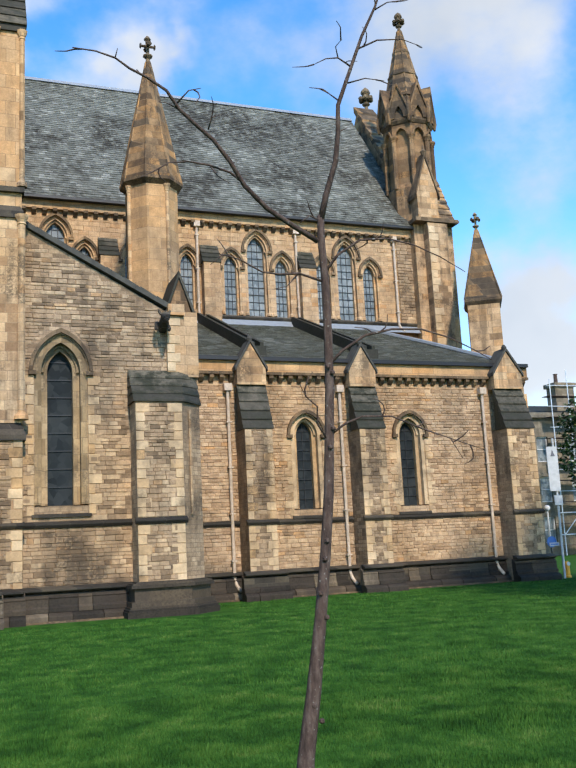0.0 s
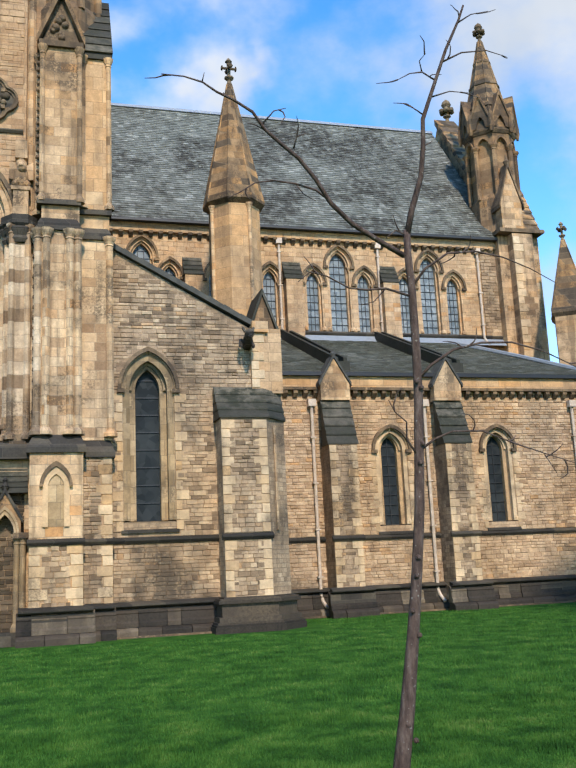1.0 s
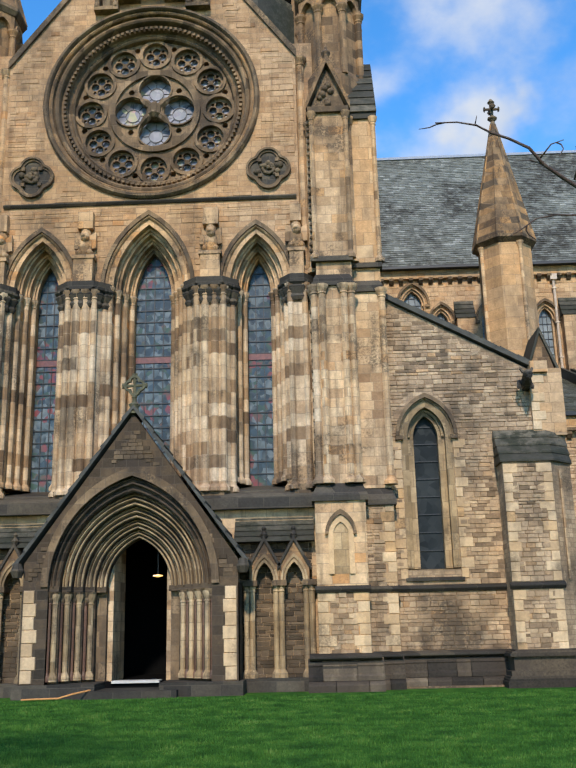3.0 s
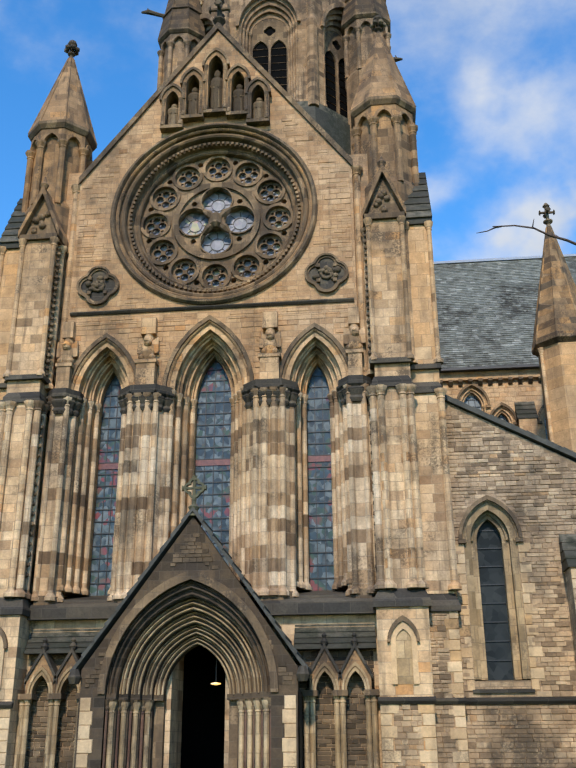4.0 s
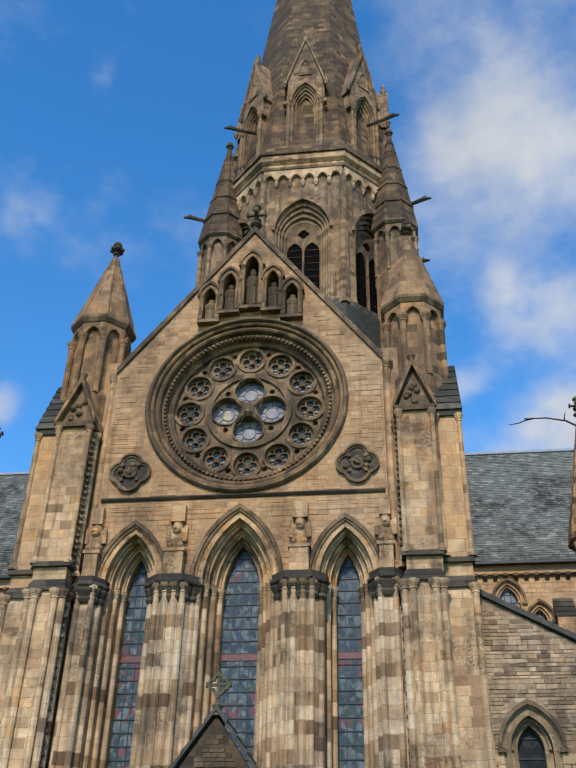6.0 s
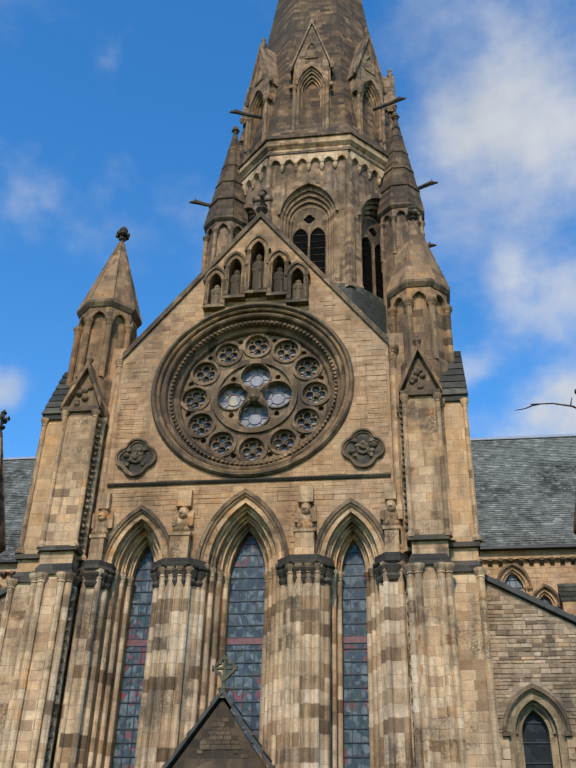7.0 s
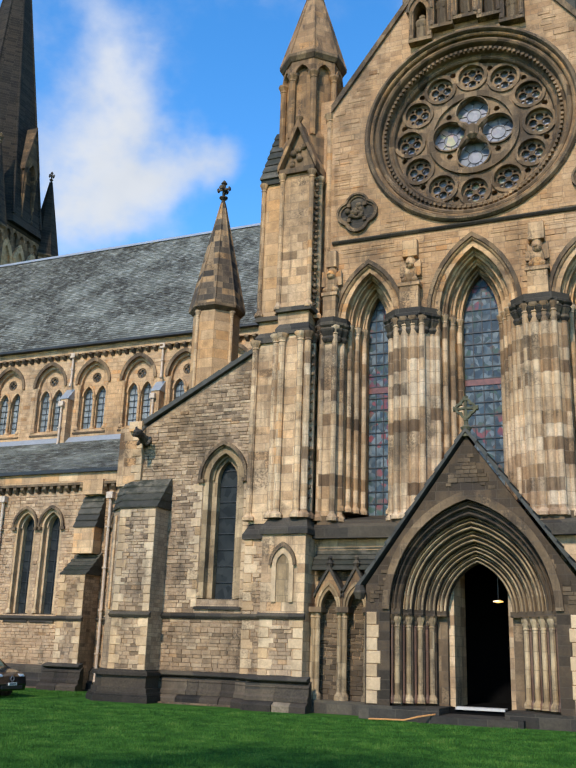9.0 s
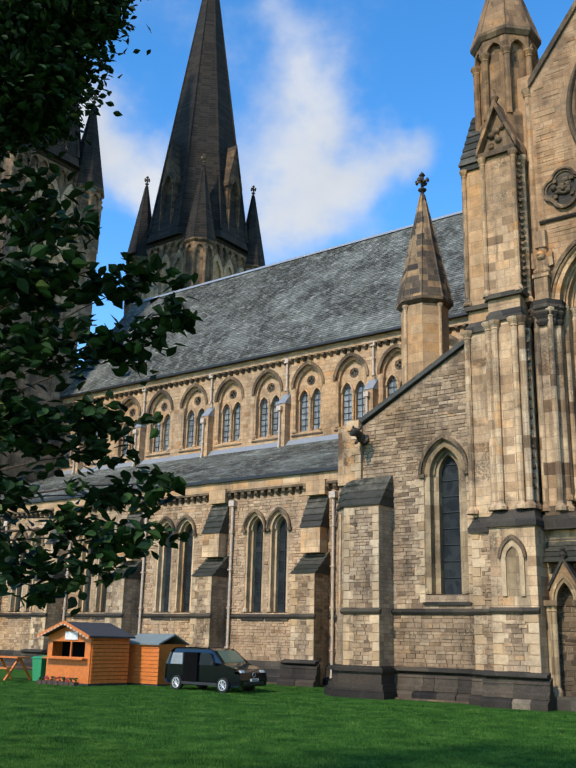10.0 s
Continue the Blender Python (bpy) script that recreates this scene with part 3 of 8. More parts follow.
def bars(bm, outline_half, xc, z0, zs, apex, y, nx, dz, t=0.035):
    def lim(z):
        return outline_half if z < zs else outline_half * math.sqrt(max(0, (apex - z) / (apex - zs))) * 0.98
    z = z0 + dz
    while z < apex - 0.1:
        box(bm, xc - lim(z), xc + lim(z), y - t, y, z - t / 2, z + t / 2)
        z += dz
    for i in range(1, nx + 1):
        x = xc - outline_half + 2 * outline_half * i / (nx + 1)
        f = abs(x - xc) / outline_half
        top = zs + (apex - zs) * (1 - f * f) - 0.03
        box(bm, x - t / 2, x + t / 2, y - t * 0.8, y, z0, top)


def shaft(bm, x, y, z0, z1, r=0.09):
    turned(bm, x, y, ((r * 1.9, z0), (r * 1.9, z0 + 0.12), (r * 1.35, z0 + 0.2), (r, z0 + 0.26), (r, z1 - 0.34), (r * 1.25, z1 - 0.32), (r * 1.05, z1 - 0.26), (r * 1.8, z1 - 0.08), (r * 1.95, z1)), 8)


def window(owner, xc, half, z0, zs, apex, y, depth, wide, wapex, glass, orders=2, r=0.08, grid=(2, 0.5), frame_mat=None, hood=0.13, sill=True, name="window"):
    """A lancet with stepped reveals, shafts, hood mould, leaded glass and a sloped sill."""
    fm = frame_mat or QUOIN
    bm = bmesh.new()
    for k in range(orders):
        a, b = wide + (half - wide) * k / orders, wide + (half - wide) * (k + 1) / orders
        aa, ab = wapex + (apex - wapex) * k / orders, wapex + (apex - wapex) * (k + 1) / orders
        yk = y + depth * k / orders + 0.02
        band(bm, lancet(xc, a + 0.003, z0, zs, aa + 0.003), lancet(xc, b, z0, zs, ab), yk, y + depth + 0.06)
        if k:
            band(bm, arch(xc, a - 0.005, zs, aa - 0.005), arch(xc, a - 0.10, zs, aa - 0.12), yk - 0.09, yk + 0.01)
    win = part(name, bm, fm, owner)
    made("glass", glass, win, prism_xz, lancet(xc, half + 0.02, z0, zs, apex + 0.02), y + depth - 0.02, y + depth + 0.03)
    made("leading", IRON, win, bars, half, xc, z0, zs, apex, y + depth - 0.024, *grid)
    for k in range(orders):
        xk = wide + (half - wide) * (k + 0.5) / orders if orders > 2 else wide - 0.02
        yk = y + depth * k / orders + (0.0 if orders > 2 else 0.10)
        for s in (-1, 1):
            if orders > 2 or k == 0:
                made("shaft", SHAFTS if orders > 2 else fm, win, shaft, xc + s * xk, yk, z0, zs, r, soft=False)
    if hood:
        bm = bmesh.new()
        band(bm, arch(xc, wide + hood + 0.06, zs, wapex + hood + 0.10), arch(xc, wide + hood * 0.55, zs, wapex + hood * 0.55), y - 0.16, y + 0.05)
        roll = bmesh.new()
        band(roll, arch(xc, wide + hood * 0.55, zs, wapex + hood * 0.55), arch(xc, wide + 0.02, zs, wapex + 0.02), y - 0.06, y + 0.05)
        band(roll, arch(xc, wide + hood * 0.34, zs, wapex + hood * 0.34), arch(xc, wide + 0.05, zs, wapex + 0.05), y - 0.10, y)
        part("roll_moulding", roll, fm, win)
        for s in (-1, 1):
            box(bm, xc + s * (wide + 0.08) - 0.13, xc + s * (wide + 0.08) + 0.13, y - 0.14, y + 0.05, zs - 0.14, zs)
        part("hood_mould", bm, MOULD, win, "weathered pointed hood mould")
    if sill:
        made("sill", DARK, win, prism_yz, [(y - 0.08, z0 - 0.42), (y + depth, z0 - 0.42), (y + depth, z0 + 0.02), (y - 0.08, z0 - 0.34)], xc - wide - 0.1, xc + wide + 0.1)
    return win


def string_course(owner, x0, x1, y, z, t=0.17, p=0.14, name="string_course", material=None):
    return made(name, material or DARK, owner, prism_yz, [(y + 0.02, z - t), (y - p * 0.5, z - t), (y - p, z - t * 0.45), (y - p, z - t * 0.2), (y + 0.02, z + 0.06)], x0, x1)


PLINTH_LOW = [(0.05, 0), (-0.50, 0), (-0.50, 0.19), (-0.46, 0.24), (-0.33, 0.31), (0.05, 0.33)]
PLINTH_TOP = [(0.05, 0), (-0.31, 0), (-0.31, 0.13), (-0.23, 0.20), (-0.21, 0.42), (-0.23, 0.46), (-0.20, 0.51), (-0.06, 0.63), (0.05, 0.68)]
PLINTH_MESH = []
for nm, prof in (("low_block", PLINTH_LOW), ("top_block", PLINTH_TOP)):
    bm = bmesh.new()
    loft(bm, [[(-0.5, y * 0.9, z) for y, z in prof], [(-0.493, y, z) for y, z in prof], [(0.493, y, z) for y, z in prof], [(0.5, y * 0.9, z) for y, z in prof]])
    bmesh.ops.recalc_face_normals(bm, faces=bm.faces)
    me = bpy.data.meshes.new(nm)
    bm.to_mesh(me)
    bm.free()
    me.materials.append(PLINTH)
    PLINTH_MESH.append(me)


def plinth(owner, x0, x1, y, name="plinth"):
    """The black stepped base course, in two rows of long blocks with open joints."""
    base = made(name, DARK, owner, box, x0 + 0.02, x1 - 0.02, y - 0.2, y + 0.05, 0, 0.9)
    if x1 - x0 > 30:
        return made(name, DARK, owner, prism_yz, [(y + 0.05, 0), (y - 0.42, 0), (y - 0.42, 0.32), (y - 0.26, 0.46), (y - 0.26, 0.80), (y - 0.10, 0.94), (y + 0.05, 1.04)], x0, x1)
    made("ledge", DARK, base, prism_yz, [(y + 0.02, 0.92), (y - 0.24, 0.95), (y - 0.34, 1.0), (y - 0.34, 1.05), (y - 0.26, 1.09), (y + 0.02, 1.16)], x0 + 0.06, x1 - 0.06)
    for row, me in enumerate(PLINTH_MESH):
        x = x0
        while x < x1 - 0.05:
            w = rng.uniform(0.4, 1.15)
            if x1 - x - w < 0.5:
                w = x1 - x
            piece("plinth_block", me, owner if owner.parent is None else base, (x + w / 2, y + rng.uniform(-0.04, 0.03), 0.325 * row), (w - 0.01, 1, 1))
            x += w
    return base


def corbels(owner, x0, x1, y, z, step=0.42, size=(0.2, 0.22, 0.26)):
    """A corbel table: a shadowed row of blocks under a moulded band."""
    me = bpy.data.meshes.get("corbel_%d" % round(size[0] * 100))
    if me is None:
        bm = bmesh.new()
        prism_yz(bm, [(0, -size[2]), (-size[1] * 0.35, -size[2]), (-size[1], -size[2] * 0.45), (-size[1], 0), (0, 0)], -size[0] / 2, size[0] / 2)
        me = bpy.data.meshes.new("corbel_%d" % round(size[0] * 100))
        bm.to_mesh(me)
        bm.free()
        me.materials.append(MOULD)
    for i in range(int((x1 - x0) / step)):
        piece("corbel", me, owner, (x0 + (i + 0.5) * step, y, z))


def slates(owner, x0, x1, lo, hi, w, h, material, seed=3, name="slates", taper=(0, 0)):
    """Overlapping slates on a roof plane from the eaves lo to the ridge hi, both (y, z)."""
    r = np.random.RandomState(seed)
    (ya, za), (yb, zb) = lo, hi
    ln = math.hypot(yb - ya, zb - za)
    dy, dz = (yb - ya) / ln, (zb - za) / ln
    ny, nz = -dz, dy
    verts, faces = [], []
    rows = int(ln / h)
    for i in range(rows):
        s0, s1 = i * h, min((i + 1) * h + 0.03, ln)
        f = i / rows
        xa, xb = x0 + taper[0] * f, x1 + taper[1] * f
        x = xa - (i % 2) * w / 2
        while x < xb:
            ww = w * r.uniform(0.8, 1.25)
            a, b = max(x, xa) + 0.004, min(x + ww, xb) - 0.004
            x += ww
            if b - a < 0.05:
                continue
            u, j = r.uniform(0.025, 0.05), r.uniform(-0.02, 0.02)
            k = len(verts)
            verts += [(a, ya + dy * (s0 + j) + ny * u, za + dz * (s0 + j) + nz * u), (b, ya + dy * (s0 + j) + ny * u, za + dz * (s0 + j) + nz * u),
                      (b, ya + dy * s1 + ny * 0.008, za + dz * s1 + nz * 0.008), (a, ya + dy * s1 + ny * 0.008, za + dz * s1 + nz * 0.008),
                      (a, ya + dy * (s0 + j), za + dz * (s0 + j)), (b, ya + dy * (s0 + j), za + dz * (s0 + j))]
            faces += [(k, k + 1, k + 2, k + 3), (k + 4, k + 5, k + 1, k)]
    ob = mesh_of(name, verts, faces, material, owner)
    ob.matrix_parent_inverse = owner.matrix_world.inverted()
    return ob


def finial(bm, cx, cy, z, s=1.0):
    """A foliate stone cross."""
    turned(bm, cx, cy, ((0.16 * s, z), (0.10 * s, z + 0.2 * s), (0.26 * s, z + 0.35 * s), (0.26 * s, z + 0.42 * s), (0.09 * s, z + 0.5 * s), (0.11 * s, z + 1.25 * s), (0.20 * s, z + 1.35 * s), (0.06 * s, z + 1.55 * s)))
    zc = z + 0.95 * s
    for dx, dy in ((1, 0), (0, 1)):
        for sg in (-1, 1):
            a, b = 0.08 * s, 0.42 * s
            tube(bm, [(cx + sg * dx * a, cy + sg * dy * a, zc), (cx + sg * dx * 0.34 * s, cy + sg * dy * 0.34 * s, zc), (cx + sg * dx * 0.36 * s, cy + sg * dy * 0.36 * s, zc), (cx + sg * dx * b, cy + sg * dy * b, zc)], [0.08 * s, 0.07 * s, 0.17 * s, 0.12 * s], 6)


def knob(bm, cx, cy, z, s=1.0):
    """A bunched leaf finial on a collar."""
    turned(bm, cx, cy, ((0.13 * s, z), (0.09 * s, z + 0.25 * s), (0.22 * s, z + 0.34 * s), (0.22 * s, z + 0.40 * s), (0.10 * s, z + 0.48 * s), (0.16 * s, z + 0.85 * s), (0.28 * s, z + 1.05 * s), (0.22 * s, z + 1.22 * s), (0.05 * s, z + 1.38 * s)))
    for k in range(6):
        a = math.pi * k / 3
        bmesh.ops.create_icosphere(bm, subdivisions=1, radius=0.17 * s, matrix=shift(cx + 0.30 * s * math.cos(a), cy + 0.30 * s * math.sin(a), z + 0.68 * s))


def spirelet(owner, name, cx, cy, r, z0, ze, apex, n=8, body=None, roof=None, arcade=True, rot=0.5, over=1.12, finial_size=1.0, label="", high=2.4, top="cross", bands=0):
    """A turret: a shaft, an arcade set before a recessed core, a moulded eaves ring, a stone spire and a finial."""
    body, roof = body or ASHLAR, roof or ASHLAR
    zb = ze - 0.4 - high
    core = ((r, z0), (r, zb), (r * 0.86, zb + 0.35), (r * 0.86, ze)) if arcade else ((r, z0), (r, ze))
    t = made(name, body, owner, turned, cx, cy, core, n, rot, label=label)
    made("eaves_ring", MOULD, t, turned, cx, cy, ((r * 0.7, ze - 0.32), (r * 1.02, ze - 0.30), (r * over, ze - 0.12), (r * over, ze + 0.02), (r * 1.02, ze + 0.12)), n, rot)
    made("spire", roof, t, turned, cx, cy, ((r * over * 0.98, ze + 0.02), (r * 0.10, apex - 0.1), (0.03, apex)), n, rot)
    bm = bmesh.new()
    for i in range(n):
        a = 2 * math.pi * (i + rot) / n
        tube(bm, [(cx + math.cos(a) * r * over * 0.97, cy + math.sin(a) * r * over * 0.97, ze), (cx + math.cos(a) * r * 0.10, cy + math.sin(a) * r * 0.10, apex - 0.1)], [0.035 * r + 0.02, 0.03], 5)
    part("rib", bm, roof, t)
    for k in range(bands):
        f = (k + 1) / (bands + 1)
        rk, zk = r * over * (1 - f) + 0.1 * r * f, ze + (apex - ze) * f
        made("roll_band", roof, t, turned, cx, cy, ((rk * 0.97, zk - 0.12), (rk * 1.07, zk - 0.05), (rk * 1.05, zk + 0.07), (rk * 0.92, zk + 0.14)), n, rot)
    if arcade:
        side = 2 * r * math.sin(math.pi / n)
        ap = r * math.cos(math.pi / n)
        deep = ap * 0.16
        spring = ze - 0.40 - side * 0.62
        bm = bmesh.new()
        prism_xz(bm, [(-side * 0.5, spring)] + arch(0, side * 0.33, spring, ze - 0.55) + [(side * 0.5, spring), (side * 0.5, ze - 0.3), (-side * 0.5, ze - 0.3)], 0.02, deep)
        band(bm, arch(0, side * 0.42, spring, ze - 0.40), arch(0, side * 0.31, spring, ze - 0.58), -0.05, deep * 0.7)
        me = bpy.data.meshes.new("arcade_arch")
        bm.to_mesh(me)
        bm.free()
        me.materials.append(body)
        cr_ = 0.085 * r + 0.03
        bm = bmesh.new()
        turned(bm, side * 0.5, 0.08, ((cr_, zb), (cr_, spring - 0.3), (cr_ * 1.25, spring - 0.26), (cr_ * 1.1, spring - 0.2), (cr_ * 1.75, spring - 0.03), (cr_ * 1.75, spring + 0.06)), 8)
        sm = bpy.data.meshes.new("colonnette")
        bm.to_mesh(sm)
        bm.free()
        sm.materials.append(body)
        for i in range(n):
            mid = 2 * math.pi * (i + rot + 0.5) / n
            rotm = Matrix.Translation((cx, cy, 0)) @ Matrix.Rotation(mid + math.pi / 2, 4, "Z") @ Matrix.Translation((0, -ap, 0))
            for nm, dm in (("arcade_arch", me), ("colonnette", sm)):
                o = bpy.data.objects.new(nm, dm)
                scene.collection.objects.link(o)
                o.parent = t
                o.matrix_parent_inverse = t.matrix_world.inverted()
                o.matrix_basis = rotm
    if finial_size:
        made("finial", STATUE, t, knob if top == "knob" else finial, cx, cy, apex - 0.12, finial_size, label="blackened foliate stone finial")
    return t


def weathering(bm, x0, x1, ya, za, yb, zb, n=5, over=0.06):
    """A stepped stone slope on a buttress, from its lip (ya, za) back to (yb, zb)."""
    for i in range(n):
        f0, f1 = i / n, (i + 1) / n
        y0, y1, z0, z1 = ya + (yb - ya) * f0, ya + (yb - ya) * f1, za + (zb - za) * f0, za + (zb - za) * f1
        prism_yz(bm, [(y0 - 0.05, z0), (yb + 0.05, z0), (yb + 0.05, z1), (y1, z1), (y0 - 0.05, z0 + 0.05)], x0 - over + 0.004 * i, x1 + over - 0.004 * i)


def buttress(owner, x0, x1, y, yw, ztop, zslope, gablet=None, string=3.15, limit=60, seed=1, name="buttress", mid=None):
    """A stepped buttress on the wall yw, its front at y, with a weathered slope and perhaps a gablet."""
    bm = bmesh.new()
    box(bm, x0, x1, y, yw + 0.1, 0.0, ztop)
    b = part(name, bm, RUBBLE_SIDE, owner, "sandstone buttress with dressed corners and dark weathered slope")
    made("weathering", SLATE_DARK, b, weathering, x0, x1, y, ztop, yw - (0.45 if gablet else 0.0), zslope, label="dark weathered stone slope")
    w = x1 - x0
    long, short = min(0.42, w * 0.36), min(0.26, w * 0.22)
    for zz0, zz1 in ((1.0, string - 0.16), (string + 0.06, ztop - 0.02)):
        quoins(b, x0, 1, y, zz0, zz1, long, short)
        quoins(b, x1, -1, y, zz0, zz1, long, short)
        stonework(b, RUBBLE, x0 + short, x1 - short, zz0, zz1, y, None, (0.11, 0.2), (0.2, 0.45), limit=limit if zz0 == 1.0 else 0, seed=seed, proud=0.02)
    string_course(b, x0 - 0.08, x1 + 0.08, y, string)
    plinth(b, x0 - 0.36, x1 + 0.36, y)
    if mid:
        ym, zm0, zm1, zm2 = mid
        bm = bmesh.new()
        box(bm, x0 + 0.1, x1 - 0.1, ym, yw + 0.1, zslope - 0.1, zm1)
        part("upper_stage", bm, ASHLAR, b)
        made("weathering", SLATE_DARK, b, weathering, x0 + 0.1, x1 - 0.1, ym, zm1, yw, zm2)
        bm = bmesh.new()
        box(bm, x0 + 0.1, x1 - 0.1, yw - 0.35, yw, zm2, zm2 + 0.72)
        part("head_block", bm, BAND, b)
    if gablet:
        zg, apex = gablet
        xc = (x0 + x1) / 2
        yf = yw - 0.62
        bm = bmesh.new()
        prism_xz(bm, [(x0 - 0.04, zslope - 0.05), (x1 + 0.04, zslope - 0.05), (x1 + 0.04, zg), (xc, apex - 0.14), (x0 - 0.04, zg)], yf, yw + 0.3)
        part("gablet", bm, ASHLAR, b)
        bm = bmesh.new()
        for s in (-1, 1):
            ex = xc + s * (w / 2 + 0.12)
            prism_xz(bm, [(ex, zg - 0.12), (xc, apex - 0.1), (xc, apex + 0.05), (ex, zg + 0.05)], yf - 0.07, yw + 0.3)
        turned(bm, xc, yf + 0.1, ((0.1, apex - 0.05), (0.13, apex + 0.08), (0.05, apex + 0.2)))
        part("gablet_coping", bm, COPING, b)
    return b


def drainpipe(owner, x, y, z0, z1, material, name="drainpipe"):
    bm = bmesh.new()
    tube(bm, [(x, y, z1), (x, y, z0 + 0.5), (x + 0.05, y - 0.1, z0 + 0.25), (x + 0.16, y - 0.3, z0)], [0.07, 0.07, 0.07, 0.07], 8)
    z = z0 + 1.2
    while z < z1:
        box(bm, x - 0.11, x + 0.11, y - 0.09, y + 0.12, z, z + 0.06)
        z += 1.9
    box(bm, x - 0.17, x + 0.17, y - 0.15, y + 0.12, z1, z1 + 0.3)
    return part(name, bm, material, owner)


# ---- the transept front ----
AX, FY = -6.25, 31.3
transept = thing("transept_front", "tall gabled sandstone church front with rose window and three lancets", "church", "structure")
LANC = [(AX, 0.70, 14.3, 16.13, 1.50, 17.05), (AX + 4.05, 0.45, 14.3, 15.68, 1.18, 16.5), (AX - 4.05, 0.45, 14.3, 15.68, 1.18, 16.5)]
ROSE_Z = 22.12
NICHES = ((-1.85, 26.3, 27.75, 28.2), (-0.98, 26.75, 28.55, 29.0), (0.0, 26.95, 29.4, 29.95), (0.98, 26.75, 28.55, 29.0), (1.85, 26.3, 27.75, 28.2))
bm = bmesh.new()
outer = [(AX - 5.7, 6.4), (AX + 5.7, 6.4), (AX + 5.7, 24.1), (AX, 31.45), (AX - 5.7, 24.1)]
holed(bm, outer, [lancet(x, w, 6.44, zs, wa) for x, h, zs, ap, w, wa in LANC] + [circle(AX, ROSE_Z, 3.95, 48)] + [lancet(AX + u, (0.44 if u == 0 else 0.40) - 0.08, z0, zs - 0.2, ap - 0.06) for u, z0, zs, ap in NICHES], FY, FY + 1.9)
front_wall = part("wall", bm, GABLE, transept, "coursed golden sandstone gable wall")
for x, h, zs, ap, w, wa in LANC:
    window(transept, x, h, 6.95, zs, ap, FY, 1.45, w, wa, STAINED, orders=4, r=0.10, grid=(3 if h > 0.6 else 2, 0.46), frame_mat=UPPER, hood=0.2, name="lancet_window")
    made("tinted_band", plain("orange_glass", (0.15, 0.05, 0.03), 0.3, vary=0.5), transept, box, x - h, x + h, FY + 1.39, FY + 1.42, 11.75, 11.98)
clear_up = outside(*[(x, w + 0.4, 6, zs, wa + 0.45) for x, h, zs, ap, w, wa in LANC])


def on_gable(x, z):
    u = abs(x - AX)
    if z > 24.0 and u > 5.5 - (z - 24.1) * 0.765 - 0.12:
        return False
    return math.hypot(x - AX, z - ROSE_Z) > 4.35 and clear_up(x, z) and not (abs(x - AX) < 2.35 and 25.9 < z < 30.2) and math.hypot(u - 4.56, z - 18.93) > 0.95


stonework(front_wall, GABLE, AX - 5.6, AX + 5.6, 14.9, 17.55, FY, on_gable, (0.17, 0.24), (0.35, 0.7), seed=11, proud=0.018)
stonework(front_wall, GABLE, AX - 5.6, AX + 5.6, 17.85, 31.0, FY, on_gable, (0.2, 0.3), (0.4, 0.85), seed=12, proud=0.018)
string_course(transept, AX - 5.6, AX + 5.6, FY, 17.8, 0.14, 0.13)
# gable coping and cross
bm = bmesh.new()
for s in (-1, 1):
    prism_xz(bm, [(AX + s * 5.75, 23.75), (AX, 31.5), (AX, 31.85), (AX + s * 5.75, 24.1)], FY - 0.12, FY + 0.7)
part("gable_coping", bm, MOULD, transept)
bm = bmesh.new()
finial(bm, AX, FY + 0.2, 31.75, 1.15)
part("gable_cross", bm, STATUE, transept, "blackened stone cross on the gable")
# rose: rolls and hollows stepping in to the tracery
bm = bmesh.new()
lathe(bm, AX, ROSE_Z, ((3.96, FY + 0.1), (3.90, FY + 0.14), (3.86, FY + 0.08), (3.78, FY + 0.05), (3.71, FY + 0.10), (3.68, FY + 0.20), (3.66, FY + 0.34), (3.56, FY + 0.36), (3.50, FY + 0.32), (3.44, FY + 0.36), (3.42, FY + 0.52), (3.34, FY + 0.58), (3.27, FY + 0.54), (3.21, FY + 0.60), (3.19, FY + 0.80), (3.15, FY + 1.0)))
rose = part("rose_window", bm, ROSE_STONE, transept, "great round window with deep mouldings")
bm = bmesh.new()
lathe(bm, AX, ROSE_Z, ((4.27, FY + 0.02), (4.27, FY - 0.10), (4.20, FY - 0.20), (4.11, FY - 0.21), (4.06, FY - 0.12), (4.05, FY - 0.02)))
part("hood_mould", bm, MOULD, rose, "blackened outer hood ring")
bm = bmesh.new()
lathe(bm, AX, ROSE_Z, ((4.06, FY + 0.02), (4.05, FY - 0.05), (3.98, FY - 0.07), (3.93, FY - 0.02), (3.92, FY + 0.12)))
part("inner_roll", bm, TURRET, rose)
bead = bmesh.new()
for i in range(110):
    a = 2 * math.pi * i / 110
    x, z = AX + 3.50 * math.cos(a), ROSE_Z + 3.50 * math.sin(a)
    box(bead, x - 0.055, x + 0.055, FY + 0.22, FY + 0.40, z - 0.055, z + 0.055)
part("bead_ring", bead, ROSE_STONE, rose)
bm = bmesh.new()
petals = [(AX + 2.58 * math.sin(2 * math.pi * i / 12), ROSE_Z + 2.58 * math.cos(2 * math.pi * i / 12)) for i in range(12)]
heart = [(AX + 0.95 * math.sin(math.pi * i / 2), ROSE_Z + 0.95 * math.cos(math.pi * i / 2)) for i in range(4)]
gaps = [(AX + 2.92 * math.sin(2 * math.pi * (i + 0.5) / 12), ROSE_Z + 2.92 * math.cos(2 * math.pi * (i + 0.5) / 12)) for i in range(12)]
gaps += [(AX + 1.36 * math.sin(math.pi * (i + 0.5) / 2), ROSE_Z + 1.27 * math.cos(math.pi * (i + 0.5) / 2)) for i in range(4)]
